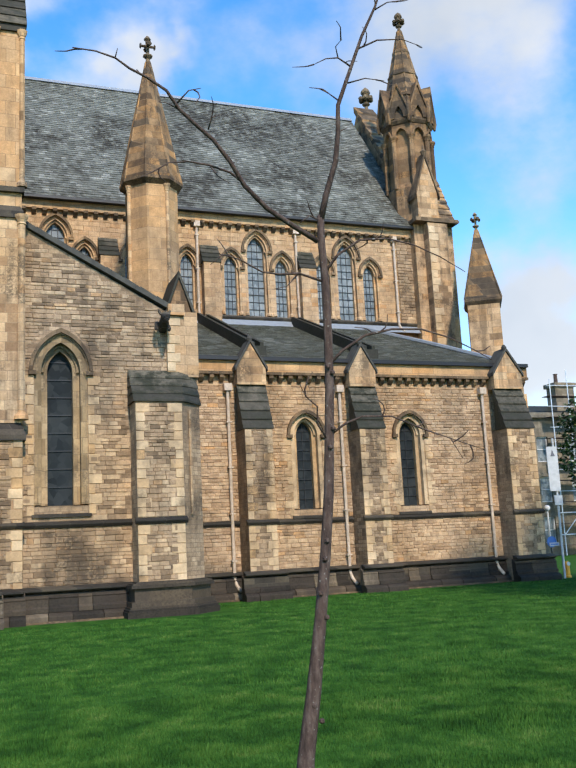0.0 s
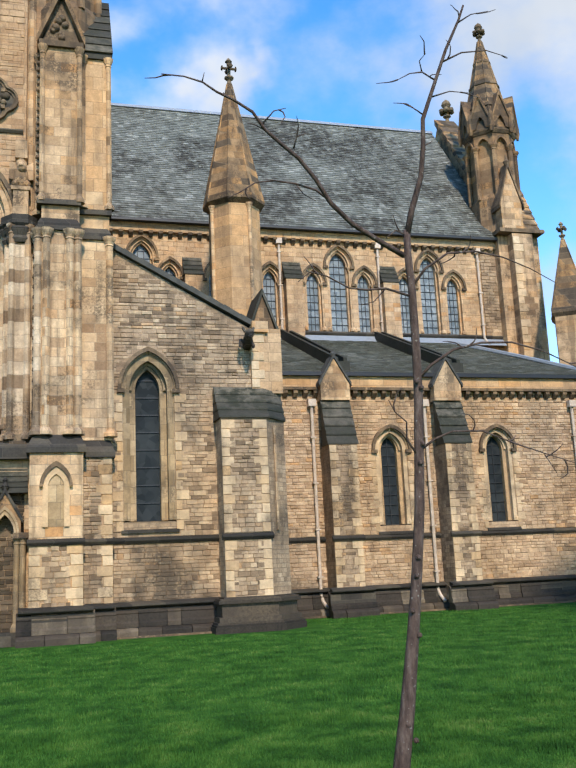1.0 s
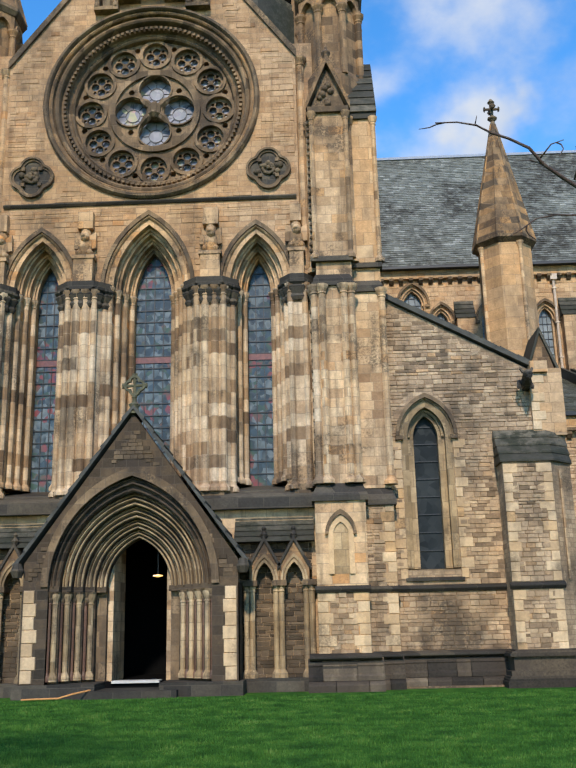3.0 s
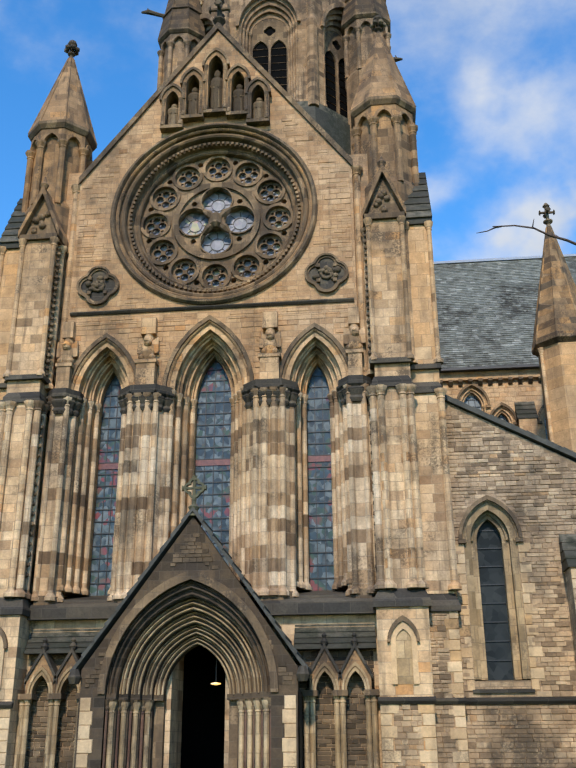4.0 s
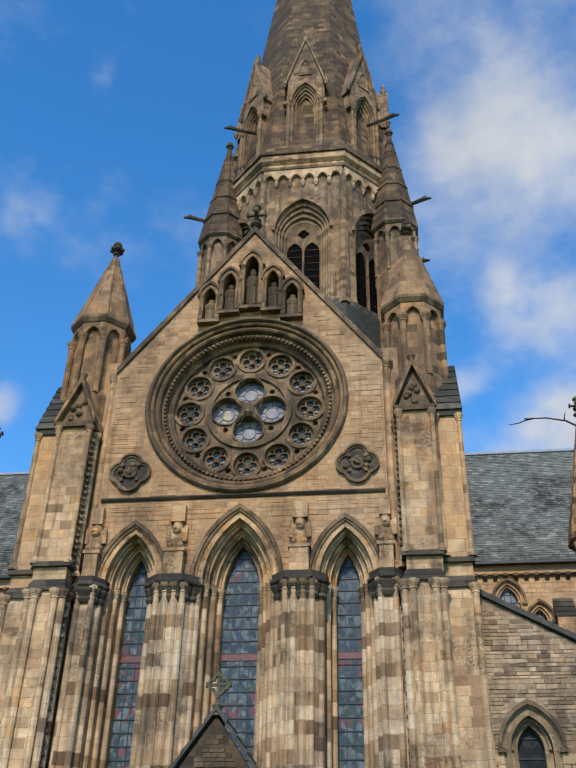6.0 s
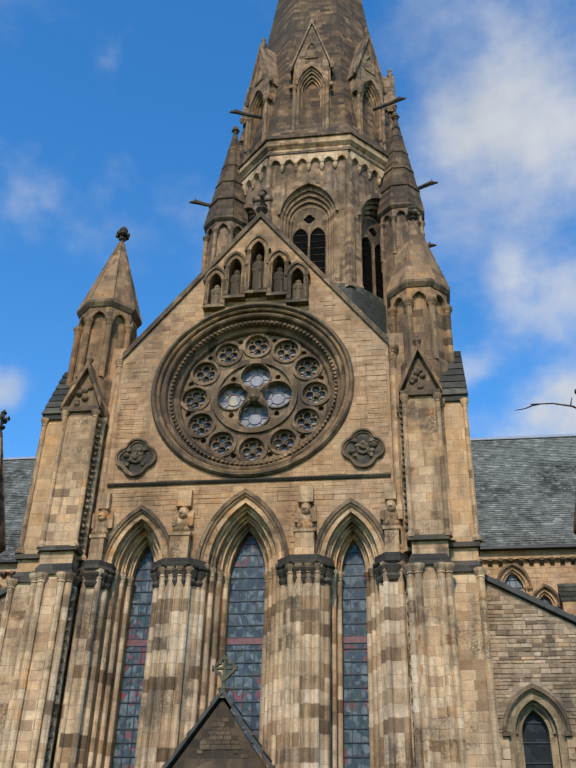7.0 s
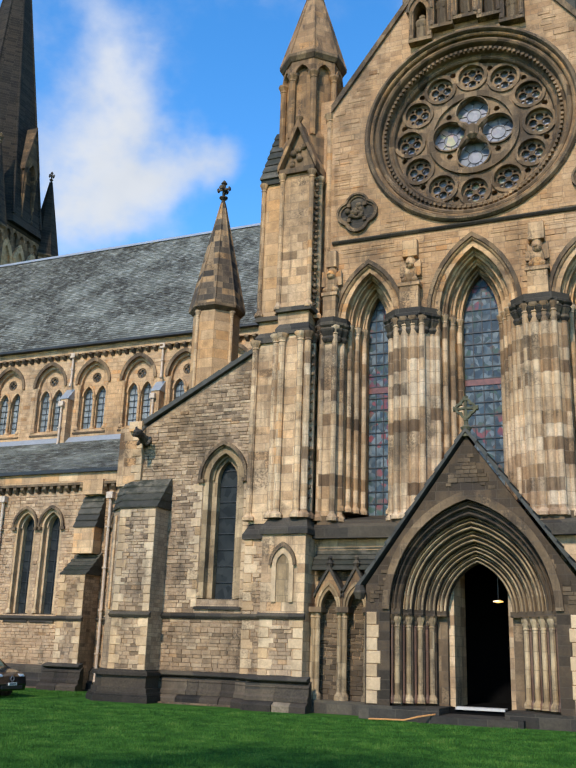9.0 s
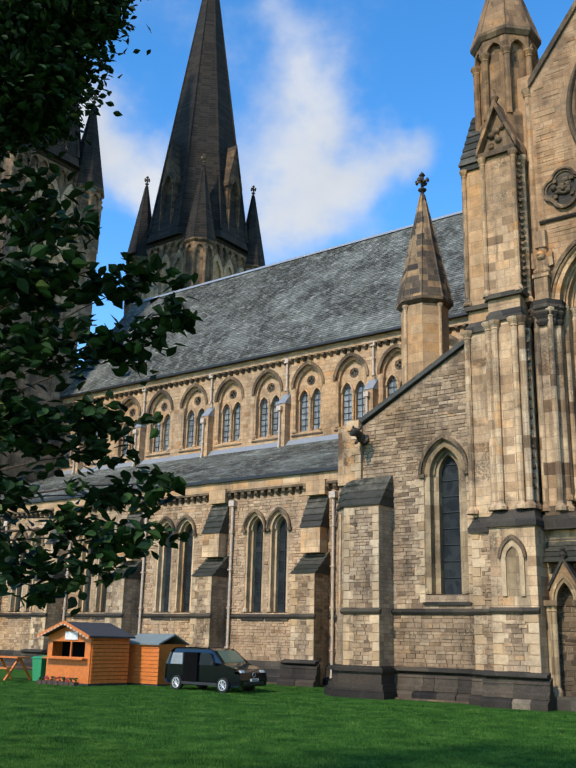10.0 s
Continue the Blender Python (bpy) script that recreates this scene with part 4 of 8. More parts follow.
holed(bm, circle(AX, ROSE_Z, 3.17, 60), [circle(x, z, 0.54, 20) for x, z in petals] + [foiled(x, z, 0.26, 0.40, 5, 40, math.atan2(z - ROSE_Z, x - AX)) for x, z in heart] + [circle(x, z, 0.13, 6) for x, z in gaps], FY + 0.80, FY + 1.05)
part("tracery", bm, ROSE_STONE, rose, "pierced stone tracery of round lights")
bm = bmesh.new()
band(bm, circle(AX, ROSE_Z, 1.84, 48), circle(AX, ROSE_Z, 1.60, 48), FY + 0.68, FY + 0.9, True)
for x, z in heart:
    band(bm, circle(x, z, 0.70, 24), circle(x, z, 0.645, 24), FY + 0.70, FY + 0.9, True)
for x, z in petals:
    band(bm, circle(x, z, 0.66, 24), circle(x, z, 0.53, 24), FY + 0.72, FY + 0.9, True)
turned(bm, AX, FY + 0.7, ((0.1, ROSE_Z - 0.34), (0.26, ROSE_Z - 0.2), (0.26, ROSE_Z + 0.2), (0.1, ROSE_Z + 0.34)))
for i in range(4):
    a = math.pi * (i + 0.5) / 2
    tube(bm, [(AX, FY + 0.76, ROSE_Z), (AX + 0.5 * math.sin(a), FY + 0.74, ROSE_Z + 0.5 * math.cos(a)), (AX + 0.78 * math.sin(a), FY + 0.78, ROSE_Z + 0.78 * math.cos(a))], [0.12, 0.17, 0.08], 6)
part("tracery_moulding", bm, ROSE_STONE, rose)
fm = bmesh.new()
holed(fm, circle(0, 0, 0.56, 20), [circle(0.25 * math.cos(a), 0.25 * math.sin(a), 0.165, 10) for a in (0, math.pi / 2, math.pi, 4.712)] + [circle(0.37 * math.cos(a), 0.37 * math.sin(a), 0.07, 6) for a in (0.785, 2.356, 3.927, 5.498)], 0, 0.12)
foil = bpy.data.meshes.new("foil")
fm.to_mesh(foil)
fm.free()
foil.materials.append(ROSE_STONE)
for x, z in petals:
    piece("foil", foil, rose, (x, FY + 0.92, z))
made("glass", ROSE_GLASS, rose, prism_xz, circle(AX, ROSE_Z, 3.2, 48), FY + 1.1, FY + 1.14)
bm = bmesh.new()
for x, z in heart:
    band(bm, circle(x, z, 0.30, 16), circle(x, z, 0.272, 16), FY + 1.07, FY + 1.1, True)
    for k in range(8):
        c, s = math.cos(k * math.pi / 4), math.sin(k * math.pi / 4)
        tube(bm, [(x + 0.28 * c, FY + 1.085, z + 0.28 * s), (x + 0.56 * c, FY + 1.085, z + 0.56 * s)], [0.014, 0.014], 4)
part("leading", bm, IRON, rose)
# quatrefoils
for s in (-1, 1):
    qx, qz = AX + s * 4.56, 18.93
    bm = bmesh.new()
    for off, ro, ri, y0 in ((0.36, 0.50, 0.42, FY - 0.16), (0.36, 0.42, 0.34, FY - 0.09)):
        band(bm, foiled(qx, qz, off, ro), foiled(qx, qz, off, ri), y0, FY + 0.05, True)
    for a in range(4):
        box(bm, qx + 0.46 * math.cos(0.785 + a * 1.571) - 0.07, qx + 0.46 * math.cos(0.785 + a * 1.571) + 0.07, FY - 0.17, FY, qz + 0.46 * math.sin(0.785 + a * 1.571) - 0.07, qz + 0.46 * math.sin(0.785 + a * 1.571) + 0.07)
    q = part("quatrefoil", bm, MOULD, transept, "carved stone quatrefoil medallion")
    made("carving", DARK, q, prism_xz, foiled(qx, qz, 0.36, 0.36), FY - 0.03, FY + 0.04)
    bm = bmesh.new()
    for i in range(14):
        a = rng.uniform(0, 6.28)
        rr = rng.uniform(0.05, 0.5)
        bmesh.ops.create_icosphere(bm, subdivisions=2, radius=rng.uniform(0.07, 0.13), matrix=shift(qx + rr * math.cos(a), FY - 0.05, qz + rr * math.sin(a)) @ Matrix.Diagonal((rng.uniform(0.7, 1.4), 1, rng.uniform(0.7, 1.4), 1)))
    tube(bm, [(qx + 0.22 * math.cos(k * 0.8), FY - 0.07, qz + 0.22 * math.sin(k * 0.8)) for k in range(9)], [0.07] * 9, 6)
    part("relief", bm, STATUE, q, soft=True)
# statue niches over the rose


def statue_mesh(h):
    bm = bmesh.new()
    turned(bm, 0, 0, ((0.20, 0), (0.20, 0.07 * h), (0.18, 0.11 * h), (0.20, 0.3 * h), (0.19, 0.5 * h), (0.23, 0.70 * h), (0.17, 0.79 * h), (0.06, 0.82 * h), (0.10, 0.87 * h), (0.10, 0.94 * h), (0.03, h)), 9)
    bmesh.ops.scale(bm, vec=(1.4, 1.1, 1.0), verts=bm.verts)
    for s in (-1, 1):
        tube(bm, [(s * 0.2, 0, 0.74 * h), (s * 0.23, -0.06, 0.6 * h), (s * 0.05, -0.2, 0.55 * h)], [0.07, 0.07, 0.05], 6)
        tube(bm, [(s * 0.1, -0.17, 0.5 * h), (s * 0.14, -0.19, 0.1 * h)], [0.03, 0.05], 5)
    return bm


for u, z0, zs, ap in NICHES:
    bm = bmesh.new()
    half = 0.44 if u == 0 else 0.40
    band(bm, lancet(AX + u, half + 0.07, z0, zs - 0.2, ap + 0.12), lancet(AX + u, half - 0.12, z0, zs - 0.2, ap - 0.12), FY - 0.30, FY + 0.02)
    n = part("niche", bm, TURRET, transept)
    made("recess", MOULD, n, prism_xz, lancet(AX + u, half - 0.04, z0 - 0.05, zs - 0.2, ap), FY + 0.62, FY + 0.70)
    made("canopy", MOULD, n, band, arch(AX + u, half + 0.16, zs - 0.15, ap + 0.24), arch(AX + u, half + 0.05, zs - 0.15, ap + 0.1), FY - 0.38, FY)
    for s in (-1, 1):
        made("colonnette", MOULD, n, shaft, AX + u + s * (half - 0.02), FY - 0.28, z0, zs - 0.1, 0.055)
    made("ledge", MOULD, n, box, AX + u - 0.49, AX + u + 0.49, FY - 0.34, FY + 0.62, z0 - 0.16, z0)
    st = part("statue", statue_mesh(zs - z0 - 0.05), STATUE)
    st.location = (AX + u, FY + 0.12, z0)
    tagged(st, "sooty weathered stone statue standing in a gable niche", "statue", "statues in the gable niches")
# piers between the lancets
PIERS = [(-2.36, 0.78), (2.36, 0.78), (-5.55, 0.42), (5.55, 0.42)]
for u, hw in PIERS:
    bm = bmesh.new()
    prism_xy(bm, [(AX + u - hw, FY + 0.5), (AX + u - hw, FY - 0.05), (AX + u - hw * 0.62, FY - 0.40), (AX + u + hw * 0.62, FY - 0.40), (AX + u + hw, FY - 0.05), (AX + u + hw, FY + 0.5)], 6.4, 14.0)
    p = part("pier", bm, SHAFTS, transept, "clustered pier of banded sandstone shafts")
    for i, f in enumerate((-1.0, -0.62, -0.22, 0.22, 0.62, 1.0)):
        if hw < 0.5 and abs(f) < 0.3:
            continue
        made("shaft", SHAFTS, p, shaft, AX + u + hw * f, FY - 0.40 + (0.36 if abs(f) == 1 else 0), 6.55, 14.05, 0.115 if abs(f) > 0.3 else 0.15)
    bm = bmesh.new()
    for k in range(7):
        f = -1 + 2 * k / 6
        turned(bm, AX + u + hw * f, FY - 0.36 + abs(f) ** 3 * 0.34, ((0.14, 13.42), (0.21, 13.55), (0.17, 13.66), (0.29, 13.9), (0.25, 13.98), (0.33, 14.06), (0.33, 14.14)), 8)
    prism_xy(bm, [(AX + u - hw - 0.24, FY + 0.3), (AX + u - hw - 0.24, FY - 0.16), (AX + u - hw * 0.62, FY - 0.64), (AX + u + hw * 0.62, FY - 0.64), (AX + u + hw + 0.24, FY - 0.16), (AX + u + hw + 0.24, FY + 0.3)], 14.12, 14.38)
    part("capital", bm, DARK, p, "blackened carved capital")
    made("base", MOULD, p, prism_xy, [(AX + u - hw - 0.12, FY + 0.4), (AX + u - hw - 0.12, FY - 0.12), (AX + u - hw * 0.62, FY - 0.52), (AX + u + hw * 0.62, FY - 0.52), (AX + u + hw + 0.12, FY - 0.12), (AX + u + hw + 0.12, FY + 0.4)], 6.35, 6.72)
    if hw > 0:
        bm = bmesh.new()
        w = 0.36 if hw > 0.5 else 0.26
        box(bm, AX + u - w, AX + u + w, FY - 0.42, FY + 0.1, 14.38, 15.35)
        prism_xz(bm, [(AX + u - w - 0.06, 15.35), (AX + u + w + 0.06, 15.35), (AX + u + w + 0.06, 15.5), (AX + u - w - 0.06, 15.5)], FY - 0.46, FY + 0.1)
        for dx, dy, dz, rx, ry, rz_ in ((0, -0.2, 15.88, 0.27, 0.24, 0.48), (0.03, -0.36, 16.22, 0.17, 0.2, 0.21), (0, -0.1, 16.45, 0.2, 0.2, 0.3), (-0.2, -0.26, 15.62, 0.13, 0.2, 0.15), (0.2, -0.26, 15.62, 0.13, 0.2, 0.15), (0, -0.5, 16.24, 0.09, 0.1, 0.08)):
            bmesh.ops.create_icosphere(bm, subdivisions=2, radius=1.0, matrix=shift(AX + u + dx, FY + dy, dz) @ Matrix.Diagonal((rx, ry, rz_, 1)))
        for e in (-1, 1):
            prism_xz(bm, [(AX + u + e * 0.12, 15.8), (AX + u + e * 0.42, 15.85), (AX + u + e * 0.40, 16.5), (AX + u + e * 0.16, 16.35)], FY - 0.2, FY - 0.1)
        box(bm, AX + u - w * 0.8, AX + u + w * 0.8, FY - 0.30, FY + 0.1, 16.62, 17.3)
        part("pedestal", bm, UPPER, p, "weathered pedestal with carved beast above the capital")
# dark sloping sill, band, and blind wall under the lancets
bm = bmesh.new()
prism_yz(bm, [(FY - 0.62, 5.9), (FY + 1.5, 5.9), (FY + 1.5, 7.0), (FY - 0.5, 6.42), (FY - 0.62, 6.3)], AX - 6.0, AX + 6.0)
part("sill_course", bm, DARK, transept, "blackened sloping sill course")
bm = bmesh.new()
box(bm, AX - 6.0, AX - 0.9, FY - 0.30, FY + 1.5, 0, 5.92)
box(bm, AX + 0.9, AX + 6.0, FY - 0.30, FY + 1.5, 0, 5.92)
box(bm, AX - 0.9, AX + 0.9, FY + 0.05, FY + 1.5, 5.32, 5.92)
base_wall = part("base_wall", bm, ASHLAR, transept)
stonework(base_wall, PORCH_RUBBLE, AX + 3.2, AX + 5.8, 0.4, 4.9, FY - 0.30, None, limit=60, seed=21)
stonework(base_wall, PORCH_RUBBLE, AX - 5.8, AX - 3.2, 0.4, 4.9, FY - 0.30, None, limit=60, seed=22)
# roof of the transept arm
bm = bmesh.new()
prism_xz(bm, [(AX - 5.6, 20.2), (AX + 5.6, 20.2), (AX + 5.6, 23.9), (AX, 31.2), (AX - 5.6, 23.9)], FY + 1.95, 49)
part("roof_body", bm, SLATE, transept)
for s in (-1, 1):
    r_ = np.random.RandomState(5)
    verts, faces = [], []
    ln, hh = math.hypot(5.7, 7.4), 0.32
    for i in range(int(ln / hh)):
        y = FY + 1.9
        while y < 48:
            ww = 0.4 * r_.uniform(0.8, 1.2)
            f0, f1 = i * hh / ln, (i + 1.1) * hh / ln
            k = len(verts)
            verts += [(AX + s * (5.75 * (1 - f0) + 0.03), y, 23.9 + 7.4 * f0 + 0.03), (AX + s * (5.75 * (1 - f0) + 0.03), y + ww - 0.01, 23.9 + 7.4 * f0 + 0.03), (AX + s * 5.75 * (1 - f1), y + ww - 0.01, 23.9 + 7.4 * f1), (AX + s * 5.75 * (1 - f1), y, 23.9 + 7.4 * f1)]
            faces.append((k, k + 1, k + 2, k + 3))
            y += ww
    mesh_of("slates", verts, faces, SLATE, transept)
# corner buttresses with turrets
for s, tag in ((1, "east"), (-1, "west")):
    def X(a):
        return AX + s * (a - AX)

    def bx(bm, a, b, *rest):
        box(bm, min(X(a), X(b)), max(X(a), X(b)), *rest)
    bm = bmesh.new()
    bx(bm, -0.30, 1.38, FY - 1.25, FY + 1.5, 0, 6.1)
    bx(bm, 1.38, 2.36, FY - 0.62, FY + 1.5, 0, 6.0)
    cb = part("corner_buttress", bm, ASHLAR, transept, "tall stepped corner buttress of cream sandstone")
    quoins(cb, X(-0.30), s, FY - 1.25, 1.0, 3.1, 0.55, 0.36)
    quoins(cb, X(1.38), -s, FY - 1.25, 1.0, 3.1, 0.55, 0.36)
    quoins(cb, X(2.36), -s, FY - 0.62, 1.0, 6.0, 0.5, 0.32)
    stonework(cb, RUBBLE, min(X(0.1), X(0.98)), max(X(0.1), X(0.98)), 1.0, 3.1, FY - 1.25, None, limit=30, seed=31 + s)
    stonework(cb, RUBBLE, min(X(1.40), X(2.0)), max(X(1.40), X(2.0)), 1.0, 6.0, FY - 0.62, None, limit=30, seed=33 + s)
    bm = bmesh.new()
    bx(bm, -0.75, 0.1, FY + 0.28, FY + 1.5, 6.2, 24.6)
    part("angle_wall", bm, GABLE, cb)
    made("colonnette", UPPER, cb, shaft, X(-0.38), FY + 0.16, 14.5, 23.8, 0.15)
    made("colonnette", UPPER, cb, shaft, X(-0.12), FY - 0.2, 14.5, 20.7, 0.11)
    a0, a1 = sorted((X(-0.36), X(1.44)))
    string_course(cb, a0, a1, FY - 1.25, 3.2)
    b0, b1 = sorted((X(1.40), X(2.42)))
    string_course(cb, b0, b1, FY - 0.62, 3.2)
    plinth(cb, a0 - 0.3, a1 + 0.3, FY - 1.25)
    plinth(cb, b0, b1 + 0.02, FY - 0.62)
    xn = X(0.53)
    bm = bmesh.new()
    band(bm, lancet(xn, 0.42, 3.62, 4.95, 5.55), lancet(xn, 0.25, 3.62, 4.9, 5.3), FY - 1.32, FY - 1.2)
    bmh = bmesh.new()
    band(bmh, arch(xn, 0.52, 4.9, 5.72), arch(xn, 0.41, 4.9, 5.55), FY - 1.38, FY - 1.2)
    nb = part("blind_niche", bm, QUOIN, cb, "small blind pointed niche")
    part("niche_hood", bmh, MOULD, cb)
    made("niche_back", DOORWAY, cb, prism_xz, lancet(xn, 0.26, 3.62, 4.9, 5.3), FY - 1.26, FY - 1.22)
    bm = bmesh.new()
    for (p0, p1), yy, z0, z1 in (((-0.30, 1.38), FY - 1.25, 6.1, 6.62), ((1.30, 2.36), FY - 0.62, 6.0, 6.6)):
        q0, q1 = sorted((X(p0), X(p1)))
        loft(bm, [[(q0 - 0.1, yy - 0.1, z0 - 0.1), (q1 + 0.1, yy - 0.1, z0 - 0.1), (q1 + 0.1, FY + 0.5, z0 - 0.1), (q0 - 0.1, FY + 0.5, z0 - 0.1)],
                  [(q0 - 0.1, yy - 0.1, z0 + 0.08), (q1 + 0.1, yy - 0.1, z0 + 0.08), (q1 + 0.1, FY + 0.5, z0 + 0.08), (q0 - 0.1, FY + 0.5, z0 + 0.08)],
                  [(q0 + 0.12, yy + 0.22, z1), (q1 - 0.08, yy + 0.22, z1), (q1 - 0.08, FY + 0.5, z1), (q0 + 0.12, FY + 0.5, z1)]])
    part("set_off", bm, DARK, cb, "blackened sloping set-off")
    bm = bmesh.new()
    bx(bm, -0.08, 1.22, FY - 1.0, FY + 1.5, 6.5, 13.75)
    bx(bm, 1.2, 2.34, FY - 0.5, FY + 1.5, 6.5, 13.7)
    part("middle_stage", bm, ASHLAR, cb)
    for xs, ys in ((-0.10, FY - 1.02), (1.22, FY - 1.02), (2.32, FY - 0.52), (-0.14, FY - 0.62), (0.18, FY - 1.08), (0.95, FY - 1.08)):
        made("colonnette", ASHLAR if xs > 0 else SHAFTS, cb, shaft, X(xs), ys, 6.6, 13.7, 0.13)
    bm = bmesh.new()
    for (p0, p1), yy, z0, z1 in (((-0.08, 1.25), FY - 1.0, 13.7, 14.8), ((1.2, 2.34), FY - 0.5, 13.6, 14.7)):
        q0, q1 = sorted((X(p0), X(p1)))
        for da, za, zb in ((0.1, z0, z0 + 0.12), (0.04, z0 + 0.12, z0 + 0.26)):
            box(bm, q0 - da, q1 + da, yy - da, FY + 0.8, za, zb)
        loft(bm, [[(q0 - 0.04, yy - 0.04, z0 + 0.26), (q1 + 0.04, yy - 0.04, z0 + 0.26), (q1 + 0.04, FY + 0.5, z0 + 0.26), (q0 - 0.04, FY + 0.5, z0 + 0.26)],
                  [(q0 + 0.06, yy + 0.16, z0 + 0.5), (q1 - 0.06, yy + 0.16, z0 + 0.5), (q1 - 0.06, FY + 0.5, z0 + 0.5), (q0 + 0.06, FY + 0.5, z0 + 0.5)]])
        box(bm, q0 - 0.08, q1 + 0.08, yy + 0.02, FY + 0.5, z1 - 0.12, z1 + 0.06)
    part("cap_band", bm, DARK, cb, "blackened moulded band")
    bm = bmesh.new()
    bx(bm, 0.0, 1.28, FY - 0.82, FY + 1.5, 14.0, 20.8)
    part("upper_stage", bm, UPPER, cb)
    bm = bmesh.new()
    bx(bm, 1.26, 2.34, FY - 0.32, FY + 2.0, 14.0, 20.8)
    part("side_stage", bm, BAND, cb, "orange sandstone return of the buttress")
    for xs, ys in ((0.0, FY - 0.84), (1.28, FY - 0.84), (2.34, FY - 0.34), (1.42, FY - 0.40)):
        made("colonnette", UPPER, cb, shaft, X(xs), ys, 14.8, 20.75, 0.10)
    bm = bmesh.new()
    for k in range(22):
        bmesh.ops.create_icosphere(bm, subdivisions=1, radius=rng.uniform(0.08, 0.12), matrix=shift(X(-0.12), FY - 0.55, 15.0 + 0.26 * k))
    for k in range(17):
        bmesh.ops.create_icosphere(bm, subdivisions=1, radius=rng.uniform(0.09, 0.13), matrix=shift(X(-0.18), FY - 0.80, 7.4 + 0.36 * k))
    part("crockets", bm, MOULD, cb, "row of worn stone crockets")
    bm = bmesh.new()
    q0, q1 = sorted((X(-0.14), X(1.42)))
    qc = (q0 + q1) / 2
    box(bm, q0, q1, FY - 0.96, FY + 0.8, 20.72, 20.95)
    prism_xz(bm, [(q0 + 0.1, 20.95), (q1 - 0.1, 20.95), (qc + 0.06, 22.95), (qc - 0.06, 22.95)], FY - 0.70, FY + 0.8)
    for k in range(7):
        bmesh.ops.create_icosphere(bm, subdivisions=2, radius=rng.uniform(0.1, 0.17), matrix=shift(qc + rng.uniform(-0.3, 0.3), FY - 0.72, 21.2 + 0.13 * k))
    part("gablet", bm, MOULD, cb)
    bm = bmesh.new()
    for e in (q0 - 0.06, q1 + 0.06):
        prism_xz(bm, [(e, 20.82), (qc, 22.85), (qc, 23.25), (e, 21.12)], FY - 0.98, FY + 0.8)
    turned(bm, qc, FY - 0.85, ((0.1, 23.1), (0.19, 23.3), (0.08, 23.45), (0.03, 23.7)))
    part("gablet_coping", bm, TURRET, cb)
    bm = bmesh.new()
    q0, q1 = sorted((X(1.3), X(2.46)))
    box(bm, q0, q1, FY - 0.42, FY + 2.0, 20.7, 20.95)
    q2, q3 = sorted((X(1.3), X(2.5)))
    weathering(bm, q2, q3, FY - 0.45, 20.95, FY + 1.0, 24.0, 7, 0.0)
    part("cap_slope", bm, SLATE_DARK, cb)
    spirelet(transept, "corner_turret", X(0.86), FY + 1.1, 1.34, 20, 27.0, 31.6, 8, TURRET, TURRET, True, finial_size=0.82, label="octagonal corner turret with stone spire", high=3.7, top="knob")
# low arcades beside the porch
for s in (1, -1):
    xs = [AX + s * v for v in (3.73, 4.70, 5.70)]
    bm = bmesh.new()
    ya = FY - 0.78
    weathering(bm, AX + min(s * 3.2, s * 5.9), AX + max(s * 3.2, s * 5.9), ya + 0.08, 4.78, FY - 0.05, 5.92, 6, 0.0)
    ar = part("low_arcade", bm, SLATE_DARK, transept, "low blind arcade with gablets beside the porch")
    for i in range(2):
        xc = (xs[i] + xs[i + 1]) / 2
        bm = bmesh.new()
        gab = [(xc - 0.50, 3.45), (xc - 0.50, 3.9), (xc, 4.78), (xc + 0.50, 3.9), (xc + 0.50, 3.45)]
        hole = [(p[0], max(p[1], 3.46)) for p in arch(xc, 0.32, 3.47, 4.12)]
        poly = [(xc - 0.5, 3.45)] + hole + [(xc + 0.5, 3.45), (xc + 0.5, 3.9), (xc, 4.78), (xc - 0.5, 3.9)]
        prism_xz(bm, poly, ya, ya + 0.5)
        part("arcade_gablet", bm, TURRET, ar)
        bm = bmesh.new()
        for e in (-1, 1):
            prism_xz(bm, [(xc + e * 0.56, 3.8), (xc, 4.78), (xc, 4.95), (xc + e * 0.56, 3.97)], ya - 0.07, ya + 0.45)
        turned(bm, xc, ya + 0.05, ((0.06, 4.85), (0.13, 5.0), (0.05, 5.12), (0.09, 5.2), (0.02, 5.3)))
        part("gablet_coping", bm, DARK, ar)
        bm = bmesh.new()
        band(bm, arch(xc, 0.45, 3.47, 4.36), arch(xc, 0.38, 3.47, 4.24), ya - 0.05, ya + 0.05)
        band(bm, arch(xc, 0.36, 3.47, 4.2), arch(xc, 0.29, 3.47, 4.08), ya - 0.02, ya + 0.2)
        part("arcade_arch", bm, DOORWAY, ar)
    for x in xs:
        made("column", DOORWAY, ar, shaft, x + 0.06, ya + 0.12, 0.42, 3.46, 0.095)
        made("column", DOORWAY, ar, shaft, x - 0.13, ya + 0.14, 0.42, 3.46, 0.09)
        made("capital", MOULD, ar, box, x - 0.24, x + 0.24, ya - 0.06, ya + 0.5, 3.32, 3.5)
    made("arcade_plinth", DARK, ar, box, AX + min(s * 3.3, s * 5.95), AX + max(s * 3.3, s * 5.95), ya - 0.25, FY, 0, 0.42)

